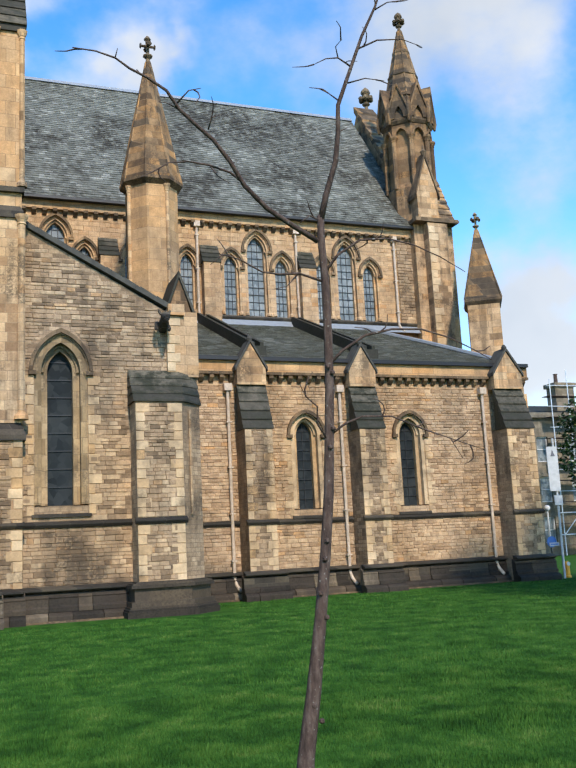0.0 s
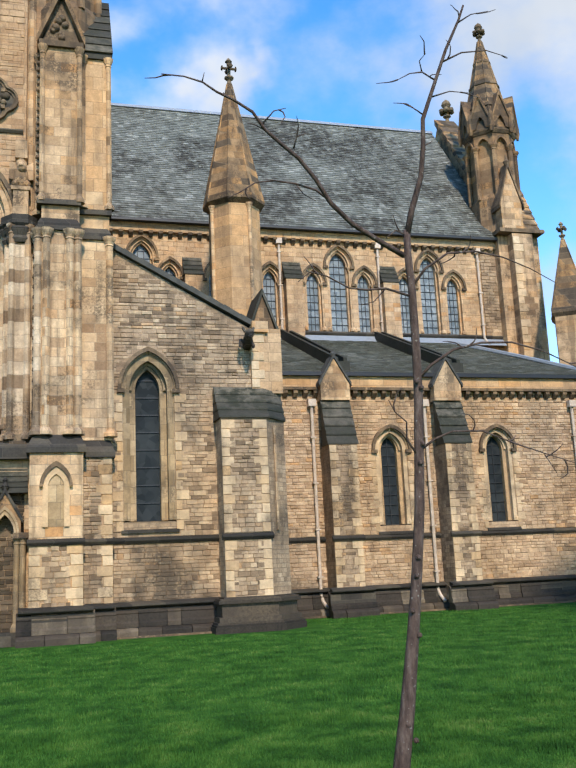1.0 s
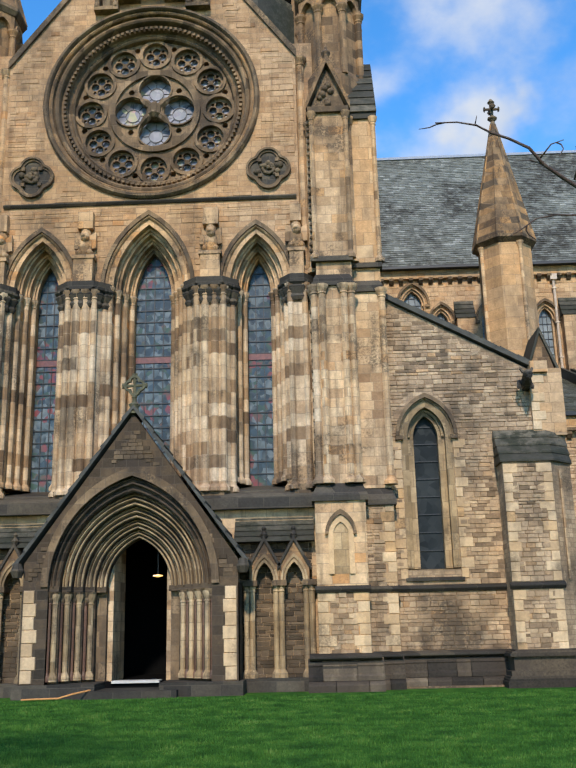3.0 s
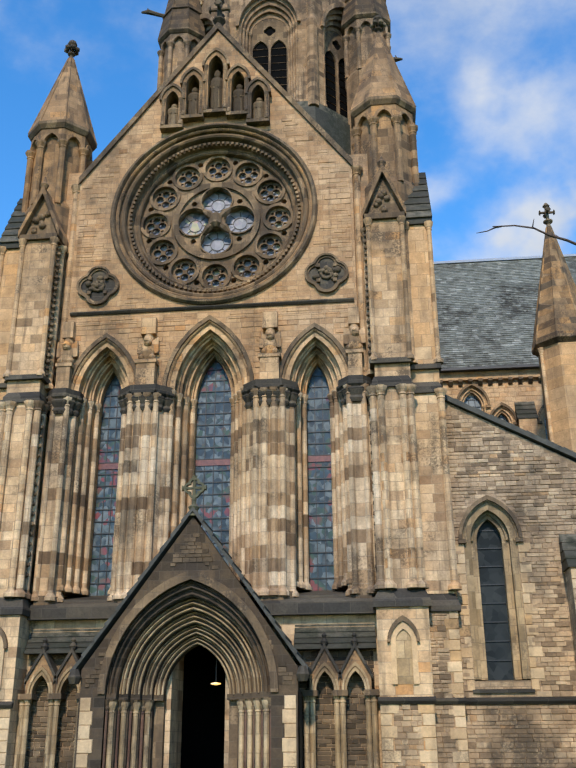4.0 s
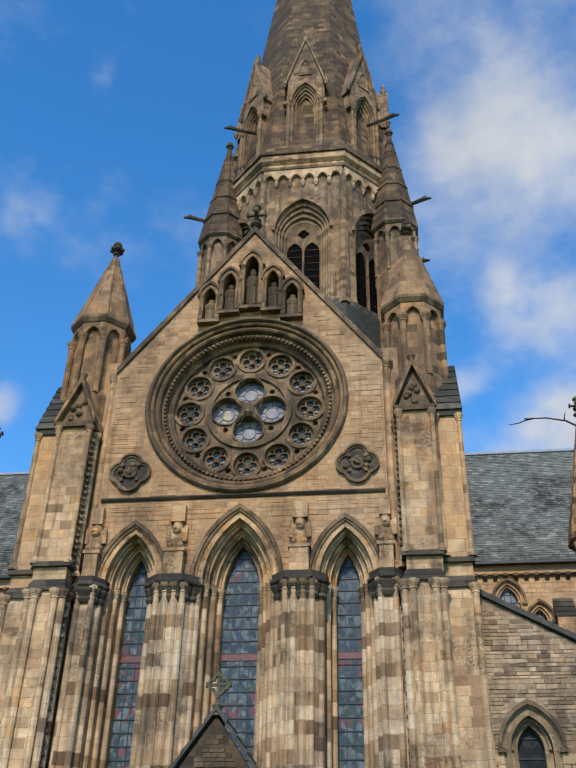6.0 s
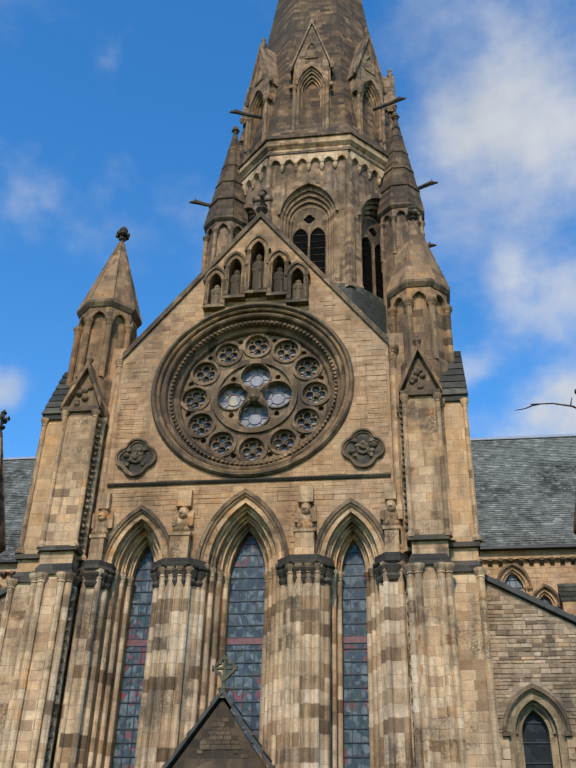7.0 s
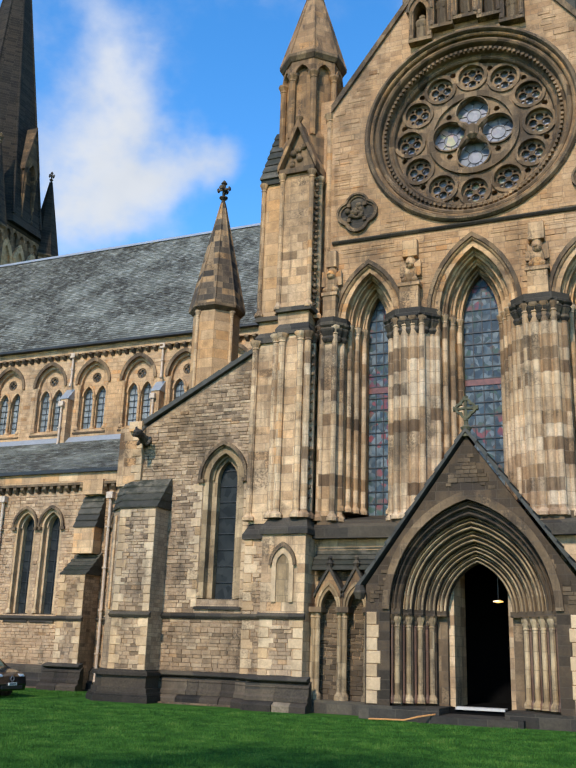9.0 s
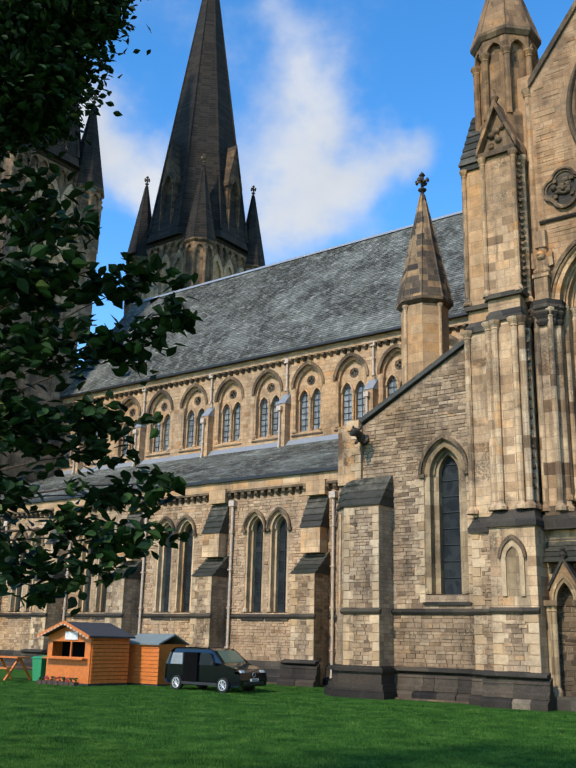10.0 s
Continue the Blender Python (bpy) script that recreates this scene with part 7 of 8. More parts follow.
for a, b in zip(rows, rows[1:]):
    for i in range(len(xs) - 1):
        bm.faces.new((a[i], a[i + 1], b[i + 1], b[i]))
ground = part("ground", bm, gm, None, soft=True)
tagged(ground, "mown green lawn that runs up to the church", "lawn", kind="structure")
grm, rn, rl, rb = mat("grass_blades", 0.6)
rgeo = rn.new("ShaderNodeNewGeometry")
rrp = ramp(rn, [(0.0, (0.015, 0.051, 0.009)), (0.4, (0.033, 0.098, 0.014)), (0.8, (0.067, 0.148, 0.023)), (1.0, (0.12, 0.172, 0.042))])
patch = noise_of(rn, rl, rgeo.outputs["Position"], 1.3, 6, 0.7, (1.0, 0.9, 1))
rl.new(mul(rn, rl, mul(rn, rl, rgeo.outputs["Random Per Island"], 0.3), span(rn, rl, patch, 0.36, 0.64, -0.15, 0.75), "ADD"), rrp.inputs["Fac"])
rl.new(rrp.outputs["Color"], rb.inputs["Base Color"])
rb.inputs["Specular IOR Level"].default_value = 0.08


def grass(count, y0, y1, hgt, seed):
    r = np.random.RandomState(seed)
    y = y0 + (y1 - y0) * r.rand(count) ** 1.25
    x = (-1.35 + 2.25 * r.rand(count)) * (y + 1.0)
    x = np.clip(x, -34, 27)
    keep = (y < 28.6) | (x > 9.5) | (x < -22)
    x, y = x[keep], y[keep]
    c = len(x)
    a, h, lean = r.rand(c) * 6.283, hgt * (0.5 + r.rand(c)), r.rand(c, 2) * 0.05 - 0.025
    clump = 0.6 + 0.8 * (np.sin(x * 1.7 + 1.3 * np.sin(y * 0.9)) * np.sin(y * 1.9) > 0.35)
    h *= clump
    wd = 0.0035 + 0.0006 * y
    v = np.zeros((c, 3, 3))
    v[:, 0] = np.stack([x - wd * np.cos(a), y - wd * np.sin(a), np.full(c, -0.03)], 1)
    v[:, 1] = np.stack([x + wd * np.cos(a), y + wd * np.sin(a), np.full(c, -0.03)], 1)
    v[:, 2] = np.stack([x + lean[:, 0], y + lean[:, 1], h + 0.02], 1)
    me = bpy.data.meshes.new("grass")
    me.vertices.add(c * 3)
    me.vertices.foreach_set("co", v.ravel())
    me.loops.add(c * 3)
    me.loops.foreach_set("vertex_index", np.arange(c * 3))
    me.polygons.add(c)
    me.polygons.foreach_set("loop_start", np.arange(c) * 3)
    me.update(calc_edges=True)
    me.materials.append(grm)
    return tagged(new("grass", me), "short green grass blades all over the lawn", "grass", kind="stuff")


grass(560000, 9.0, 34.5, 0.025, 4)
grass(620000, 3.6, 13.0, 0.017, 5)
edge = thing("edging", "worn brown stone edging strip along the church wall", "edging", "structure")
for x0, x1, y in ((2.3, 5.6, 30.7), (8.6, 24.0, 35.5), (-56, -21, 35.5), (-18.1, -14.8, 30.7)):
    made("edging_stone", MOULD, edge, box, x0, x1, y - 0.2, y + 0.05, -0.1, 0.06)
bm = bmesh.new()
tube(bm, [(-9.3, 28.45, 0.05), (-8.8, 28.2, 0.08), (-8.2, 28.5, 0.07), (-7.7, 28.35, 0.2), (-7.3, 28.8, 0.27)], [0.025] * 5, 6)
tagged(part("garden_hose", bm, plain("orange_hose", (0.55, 0.25, 0.08), 0.5)), "thin orange hose lying on grass by the doorway", "hose")


# ---- young bare tree ----
def at(a, b, y):
    return Vector((a * y, y, 2.0 + b * y))


sapling = thing("sapling", "slender leafless young tree with forked twigs on the lawn", "tree")
TRUNK = ((0.358, -0.50), (0.3819, -0.2352), (0.3964, -0.1597), (0.4094, -0.0812), (0.4195, -0.0122), (0.429, 0.0637), (0.4335, 0.1283), (0.438, 0.19), (0.4400, 0.255), (0.4405, 0.33), (0.4385, 0.379), (0.4395, 0.411))
SY = 4.2
tp = [at(a, b, SY) for a, b in TRUNK]
made("trunk", BARK, sapling, tube, tp, [0.048, 0.042, 0.036, 0.030, 0.027, 0.0255, 0.0245, 0.0235, 0.0225, 0.021, 0.0195, 0.018], 10, soft=True)
for k in (2, 3, 4, 6, 7):
    for j in range(2):
        bm = bmesh.new()
        bmesh.ops.create_icosphere(bm, subdivisions=1, radius=0.015, matrix=Matrix.Translation(tp[k] + Vector((rng.uniform(-0.025, 0.025), -0.03, rng.uniform(-0.15, 0.15)))))
        part("bark_knot", bm, BARK, sapling)


def limb(name, pts, r0, r1, twigs=4, seed=0, spread=0.22):
    r = random.Random(seed)
    pts = [at(*p) for p in pts]
    n = len(pts)
    b = made(name, BARK, sapling, tube, pts, [r0 + (r1 - r0) * i / (n - 1) for i in range(n)], 6, soft=True)
    for k in range(twigs):
        i = r.randrange(max(1, n // 3), n)
        p = pts[i - 1].lerp(pts[i], r.random())
        d = (pts[i] - pts[i - 1]).normalized()
        side = Vector((r.uniform(-1, 1), r.uniform(-0.6, 0.6), r.uniform(-0.5, 1))).normalized()
        q = [p]
        for m_ in range(4):
            d = (d * 0.6 + side * 0.4 + Vector((r.uniform(-0.3, 0.3), 0, r.uniform(-0.2, 0.3)))).normalized()
            q.append(q[-1] + d * spread * r.uniform(0.5, 1.0) * 0.2)
        made("twig", BARK, b, tube, q, [0.0045, 0.0038, 0.003, 0.0024, 0.0015], 4)
    return b


LEADER = ((0.4395, 0.405), (0.4484, 0.4385), (0.4652, 0.4869), (0.4714, 0.5283), (0.4739, 0.5665), (0.4927, 0.6145), (0.5154, 0.6716), (0.5387, 0.7193), (0.548, 0.7432))
LOW_LEFT = ((0.4332, 0.3772), (0.4024, 0.3941), (0.3678, 0.4149), (0.3403, 0.4412), (0.3226, 0.4714), (0.3017, 0.498), (0.2806, 0.5148), (0.2596, 0.5333), (0.245, 0.5552), (0.2213, 0.5692), (0.2006, 0.5777), (0.1831, 0.5891), (0.1599, 0.5944), (0.1329, 0.5946))
for name, pts, r0, r1, tw in (
        ("leader", LEADER, 0.018, 0.005, 3),
        ("branch", LOW_LEFT, 0.015, 0.003, 3),
        ("branch", ((0.3403, 0.4440), (0.322, 0.4572), (0.2973, 0.4636), (0.2698, 0.4657), (0.2455, 0.4618), (0.2243, 0.4471), (0.2095, 0.4394)), 0.007, 0.002, 2),
        ("branch", ((0.436, 0.325), (0.4056, 0.3332), (0.3796, 0.3304), (0.3574, 0.3321), (0.3299, 0.3459), (0.3084, 0.3506), (0.2927, 0.3373)), 0.007, 0.002, 2),
        ("branch", ((0.4385, 0.3338), (0.4603, 0.3611), (0.4926, 0.383), (0.5315, 0.3879), (0.5704, 0.3821), (0.6095, 0.3679), (0.6451, 0.3499)), 0.008, 0.002, 2),
        ("branch", ((0.4385, 0.2181), (0.4588, 0.2373), (0.4904, 0.2571), (0.529, 0.2668), (0.5715, 0.2684), (0.614, 0.2582), (0.6494, 0.2429), (0.6744, 0.2303)), 0.009, 0.002, 3),
        ("branch", ((0.433, 0.1303), (0.4559, 0.1453), (0.4797, 0.1544), (0.5201, 0.1546), (0.5535, 0.1422), (0.6015, 0.1264), (0.6508, 0.1115)), 0.007, 0.0018, 4),
        ("branch", ((0.432, 0.1244), (0.419, 0.1453), (0.4203, 0.1662), (0.4063, 0.1781), (0.3989, 0.1931)), 0.006, 0.002, 1),
        ("twig", ((0.2568, 0.5394), (0.2727, 0.5591), (0.2885, 0.5645)), 0.005, 0.002, 1),
        ("twig", ((0.2959, 0.5102), (0.3009, 0.527), (0.3137, 0.5326)), 0.005, 0.002, 1),
        ("twig", ((0.1831, 0.5891), (0.1863, 0.6024)), 0.004, 0.0015, 0),
        ("twig", ((0.2973, 0.4623), (0.3061, 0.4505), (0.3214, 0.4425)), 0.004, 0.0015, 0),
        ("twig", ((0.4056, 0.3332), (0.3884, 0.3153), (0.3722, 0.3113)), 0.004, 0.0015, 0),
        ("twig", ((0.6015, 0.1264), (0.617, 0.1012)), 0.003, 0.0015, 1),
        ("twig", ((0.4745, 0.5737), (0.4609, 0.582), (0.446, 0.5868)), 0.005, 0.0015, 1),
        ("twig", ((0.4956, 0.6255), (0.4784, 0.6349), (0.4605, 0.6308), (0.4424, 0.6196)), 0.006, 0.0018, 2),
        ("twig", ((0.4784, 0.6349), (0.4759, 0.6508), (0.486, 0.6631)), 0.004, 0.0015, 1),
        ("twig", ((0.5090, 0.653), (0.5387, 0.6703), (0.5766, 0.678), (0.6065, 0.6718)), 0.006, 0.0018, 2),
        ("twig", ((0.4900, 0.6003), (0.5161, 0.6109), (0.5453, 0.6116)), 0.005, 0.0016, 1),
        ("twig", ((0.5384, 0.7156), (0.5582, 0.7302), (0.5854, 0.7388)), 0.005, 0.0016, 1),
        ("twig", ((0.4375, 0.4048), (0.4245, 0.4102), (0.4106, 0.3993)), 0.006, 0.002, 1)):
    limb(name, [(a, b, SY - 0.03 * i) for i, (a, b) in enumerate(pts)], r0, r1, tw, round(pts[0][0] * 1000), 0.2)

# ---- leafy tree at the west side of the lawn ----
tree = thing("lime_tree", "broad leafy green tree with low hanging boughs", "tree")
lm, lnn, lll, lbb = mat("lime_leaf", 0.55)
lbb.inputs["Specular IOR Level"].default_value = 0.2
lgeo = lnn.new("ShaderNodeNewGeometry")
lrp = ramp(lnn, [(0.0, (0.008, 0.018, 0.006)), (0.5, (0.014, 0.034, 0.009)), (0.975, (0.034, 0.072, 0.016)), (1.0, (0.12, 0.12, 0.02))])
lll.new(lgeo.outputs["Random Per Island"], lrp.inputs["Fac"])
lll.new(lrp.outputs["Color"], lbb.inputs["Base Color"])
TREE = Vector((-7.5, 3.7, 0))
made("trunk", BARK, tree, tube, [TREE, TREE + Vector((0.05, 0, 1.5)), TREE + Vector((-0.05, 0.1, 3.5)), TREE + Vector((0.1, -0.3, 7)), TREE + Vector((0.2, -1.2, 12.5))], [0.30, 0.24, 0.2, 0.15, 0.05], 12, soft=True)
lr = random.Random(17)
clusters = []


def bough(p0, p1, sag, r0, n, spread, flat, size, leaf):
    pts = [p0.lerp(p1, t / 5) + Vector((0, 0, sag * math.sin(math.pi * t / 5))) for t in range(6)]
    made("limb", BARK, tree, tube, pts, [r0 * (1 - 0.17 * i) for i in range(6)], 6, soft=True)
    along = (p1 - p0).normalized()
    for i in range(n):
        c = p1 - along * abs(lr.gauss(0, spread * 1.3)) + Vector((lr.gauss(0, spread), lr.gauss(0, spread), lr.gauss(0, spread * flat)))
        clusters.append((c, lr.uniform(0.4, 1.0) * size, leaf))


# a dense shaded mass high up, looser leafage below it, and drooping sprays at the edge
HIGH = [(-3.9, 2.4, 5.15), (-3.76, 2.5, 5.3), (-3.63, 2.66, 5.3), (-3.96, 2.57, 4.95), (-3.82, 2.66, 5.05), (-4.1, 2.53, 4.8), (-3.98, 2.66, 4.85), (-4.13, 2.22, 5.0), (-4.3, 2.36, 4.7), (-4.0, 2.35, 5.6), (-3.8, 2.6, 5.7)]
LOOSE = [(-4.2, 2.79, 4.3), (-4.1, 2.88, 4.37), (-4.3, 2.91, 3.97), (-4.2, 3.03, 3.99), (-4.38, 3.02, 3.6), (-4.24, 3.18, 3.63), (-4.49, 3.05, 3.22), (-4.38, 3.2, 3.21), (-4.56, 3.11, 2.78), (-4.54, 2.65, 3.82), (-4.66, 2.82, 3.16), (-4.7, 2.92, 2.63)]
SPRAYS = [(-3.99, 3.3, 3.97), (-3.8, 3.47, 4.05), (-3.76, 3.62, 3.84), (-3.92, 3.54, 3.66), (-4.05, 3.39, 3.68), (-4.1, 3.52, 3.24), (-4.23, 3.37, 3.22), (-4.16, 3.52, 3.03)]
DROOP = [(-3.95, 3.79, 2.87), (-4.16, 3.58, 2.79), (-4.04, 3.75, 2.59), (-4.16, 3.64, 2.51), (-4.32, 3.44, 2.64), (-4.27, 3.53, 2.4), (-4.49, 3.26, 2.35), (-4.41, 3.38, 2.24), (-4.54, 3.18, 2.48)]
# unseen part of the crown, raised so that its shade reaches the lawn
FAR_SIDE = []
while len(FAR_SIDE) < 90:
    q = Vector((lr.uniform(-1, 1), lr.uniform(-1, 1), lr.uniform(-1, 1)))
    tip = Vector((-7.2 + 4.2 * q.x, 1.6 + 2.8 * q.y, 10.6 + 4.6 * q.z))
    if 0.6 < q.length < 1.0 and tip.y < -0.5 * tip.x - 0.5:
        FAR_SIDE.append(tip)
for tips, n, sp, fl, sz, lf in ((HIGH, 190, 0.085, 0.8, 0.08, 0.026), (LOOSE, 20, 0.12, 0.7, 0.085, 0.048), (SPRAYS, 10, 0.08, 0.4, 0.065, 0.047), (DROOP, 10, 0.08, 0.4, 0.065, 0.047), (FAR_SIDE, 45, 0.42, 0.8, 0.2, 0.045)):
    for tip in tips:
        tip = Vector(tip)
        bough(TREE + Vector((0.0, 0.05, 0.55 + 0.62 * tip.z)), tip, 0.25, 0.03 if n > 30 else 0.016, n, sp, fl, sz, lf)
verts, faces = [], []
for c, size, leaf in clusters:
    for k in range(9):
        p = c + Vector((lr.gauss(0, size), lr.gauss(0, size), lr.gauss(0, size * 0.7)))
        s = leaf * lr.uniform(0.75, 1.2)
        m_ = Euler((lr.uniform(-0.9, 0.9), lr.uniform(-0.9, 0.9), lr.uniform(0, 6.28))).to_matrix()
        k0 = len(verts)
        for q in ((0, -1, 0), (0.55, -0.45, 0.12), (0.62, 0.1, 0.1), (0, 1.1, -0.15), (-0.62, 0.1, 0.1), (-0.55, -0.45, 0.12)):
            verts.append(tuple(p + m_ @ (Vector(q) * s)))
        faces += [(k0, k0 + 1, k0 + 2, k0 + 3), (k0, k0 + 3, k0 + 4, k0 + 5)]
mesh_of("crown", verts, faces, lm, tree, "stuff", "many dark green heart-shaped leaves with gaps")

# ---- things by the nave ----
def shape_box(bm, x0, x1, y0, y1, z0, z1, bev=0.03):
    """A box with eased edges."""
    t = bmesh.new()
    box(t, x0, x1, y0, y1, z0, z1)
    bmesh.ops.bevel(t, geom=t.edges[:], offset=bev, segments=2, affect="EDGES")
    me = bpy.data.meshes.new("tmp")
    t.to_mesh(me)
    t.free()
    bm.from_mesh(me)
    bpy.data.meshes.remove(me)


van = thing("van", "black panel van with an open side door on the grass", "van")
paint, pn, pl, pb = mat("black_car_paint", 0.1)
pb.inputs["Base Color"].default_value = (0.003, 0.0035, 0.006, 1)
pb.inputs["Coat Weight"].default_value, pb.inputs["Specular IOR Level"].default_value = 0.6, 0.4
tyre_m, rim_m = plain("tyre_rubber", (0.012, 0.012, 0.012), 0.85), plain("silver_wheel", (0.55, 0.56, 0.58), 0.3, 0.7)
car_glass = plain("tinted_car_glass", (0.02, 0.025, 0.03), 0.06)
pale_m, red_m = plain("clear_lamp", (0.7, 0.72, 0.75), 0.15), plain("black_plastic", (0.02, 0.02, 0.02), 0.6)
VX, VY = -26.95, 27.6
SIDE = [(0.0, 0.45), (0.02, 1.1), (0.12, 1.62), (0.35, 1.80), (1.4, 1.86), (2.5, 1.80), (2.75, 1.72), (3.35, 1.22), (3.6, 1.12), (4.15, 1.0), (4.36, 0.84), (4.42, 0.55), (4.38, 0.30), (3.95, 0.26), (3.1, 0.26), (1.3, 0.26), (0.1, 0.28)]
bm = bmesh.new()


def van_ring(y, inset):
    cx, cz = 2.2, 0.9
    return [(VX + x + (cx - x) * inset * 0.5, VY + y + (0.15 if z > 1.3 else 0) * (1 if y < 0.9 else -1), z + (cz - z) * inset) for x, z in SIDE]


loft(bm, [van_ring(0.06, 0.05), van_ring(0.0, 0.0), van_ring(0.45, -0.01), van_ring(1.38, -0.01), van_ring(1.83, 0.0), van_ring(1.77, 0.05)])
body = part("body", bm, paint, van, "glossy black bodywork", soft=False)
for wx in (0.72, 3.44):
    for wy, s in ((-0.02, -1), (1.66, 1)):
        bm = bmesh.new()
        prism_xz(bm, circle(VX + wx, 0.31, 0.315, 20), VY + wy, VY + wy + 0.2)
        wl_ = part("wheel", bm, tyre_m, van)
        bm = bmesh.new()
        yy = VY + (wy - 0.012 if s < 0 else wy + 0.16)
        band(bm, circle(VX + wx, 0.31, 0.225, 20), circle(VX + wx, 0.31, 0.18, 20), yy, yy + 0.05, True)
        for k in range(7):
            a = 2 * math.pi * k / 7
            tube(bm, [(VX + wx, yy + 0.02, 0.31), (VX + wx + 0.2 * math.cos(a), yy + 0.02, 0.31 + 0.2 * math.sin(a))], [0.035, 0.025], 5)
        part("rim", bm, rim_m, wl_, "silver wheel rim")
# slab on the van's side, painted near-black as the shade inside the door
made("door_opening", VOID, van, prism_xz, [(VX + 1.12, 0.42), (VX + 1.95, 0.42), (VX + 1.95, 1.62), (VX + 1.15, 1.62)], VY - 0.03, VY + 0.2)
made("side_window", plain("fogged_glass", (0.25, 0.27, 0.28), 0.15), van, prism_xz, [(VX + 0.28, 1.10), (VX + 1.02, 1.10), (VX + 1.02, 1.58), (VX + 0.42, 1.58)], VY + 0.02, VY + 0.18)
made("front_window", car_glass, van, prism_xz, [(VX + 2.02, 1.10), (VX + 2.98, 1.10), (VX + 2.62, 1.60), (VX + 2.08, 1.60)], VY + 0.02, VY + 0.18)
bm = bmesh.new()
loft(bm, [[(VX + 3.36, VY + 0.2, 1.23), (VX + 3.36, VY + 1.63, 1.23), (VX + 3.34, VY + 1.63, 1.25), (VX + 3.34, VY + 0.2, 1.25)], [(VX + 2.79, VY + 0.3, 1.71), (VX + 2.79, VY + 1.53, 1.71), (VX + 2.77, VY + 1.53, 1.73), (VX + 2.77, VY + 0.3, 1.73)]])
part("windscreen", bm, plain("windscreen_glass", (0.10, 0.14, 0.10), 0.08), van)
for y in (0.06, 1.42):
    bm = bmesh.new()
    shape_box(bm, VX + 3.98, VX + 4.36, VY + y, VY + y + 0.36, 0.74, 0.94, 0.05)
    part("headlight", bm, pale_m, van, "clear headlight")
bm = bmesh.new()
shape_box(bm, VX + 4.36, VX + 4.46, VY + 0.25, VY + 1.58, 0.36, 0.5, 0.02)
part("bumper_grille", bm, red_m, van)
made("badge", rim_m, van, band, circle(0, 0, 0.11, 14), circle(0, 0, 0.085, 14), -0.01, 0.01, True).matrix_basis = Matrix.Translation((VX + 4.42, VY + 0.915, 0.76)) @ Matrix.Rotation(math.pi / 2, 4, "Z")
made("number_plate", plain("pale_plate", (0.75, 0.75, 0.72), 0.4), van, box, VX + 4.44, VX + 4.475, VY + 0.66, VY + 1.17, 0.50, 0.61)
made("plate_bar", red_m, van, box, VX + 4.475, VX + 4.479, VY + 0.72, VY + 1.11, 0.53, 0.58)
bm = bmesh.new()
shape_box(bm, VX + 2.86, VX + 3.02, VY - 0.2, VY + 0.02, 1.08, 1.26, 0.04)
part("door_mirror", bm, red_m, van)
made("sill_trim", red_m, van, box, VX + 0.95, VX + 3.1, VY - 0.02, VY + 0.05, 0.27, 0.38)
van.matrix_world = Matrix.Translation((VX, VY, 0)) @ Matrix.Scale(0.89, 4) @ Matrix.Translation((-VX, -VY, 0))

orange = plain("orange_wood_stain", (0.55, 0.15, 0.022), 0.6, vary=0.25)
felt = plain("black_roof_felt", (0.035, 0.036, 0.038), 0.9, vary=0.3)
felt_grey = plain("grey_green_felt", (0.16, 0.19, 0.175), 0.9)
stall = thing("market_stall", "small orange wooden stall with open serving hatch and black roof", "kiosk")
KX0, KX1, KY0, KY1 = -32.35, -29.65, 26.0, 28.1
bm = bmesh.new()
holed(bm, [(KX0, 0.1), (KX1, 0.1), (KX1, 1.95), ((KX0 + KX1) / 2, 2.42), (KX0, 1.95)], [[(KX0 + 0.3, 1.12), (KX1 - 0.35, 1.12), (KX1 - 0.35, 1.72), (KX0 + 0.3, 1.72)]], KY0, KY0 + 0.06)
part("front_panel", bm, orange, stall)
n = 12
plank_me = None
for i in range(n):
    h = 1.85 / n
    if plank_me is None:
        bm = bmesh.new()
        prism_xz(bm, [(0.0, 0), (0.06, 0.01), (0.035, h - 0.012), (0, h - 0.012)], 0, KY1 - KY0 - 0.06)
        plank_me = bpy.data.meshes.new("plank")
        bm.to_mesh(plank_me)
        bm.free()
        plank_me.materials.append(orange)
    piece("plank", plank_me, stall, (KX1, KY0 + 0.06, 0.1 + i * h))
made("back_panel", orange, stall, box, KX0, KX1, KY1 - 0.05, KY1, 0.1, 1.95)
made("side_panel", orange, stall, box, KX0, KX0 + 0.05, KY0 + 0.06, KY1 - 0.05, 0.1, 1.95)
made("stall_floor", felt, stall, box, KX0, KX1, KY0, KY1, 0.0, 0.1)
# black sheet behind the hatch in place of the stall's inner shade
made("dark_inside", VOID, stall, box, KX0 + 0.1, KX1 - 0.1, KY0 + 0.7, KY0 + 0.75, 0.1, 1.9)
kc = (KX0 + KX1) / 2
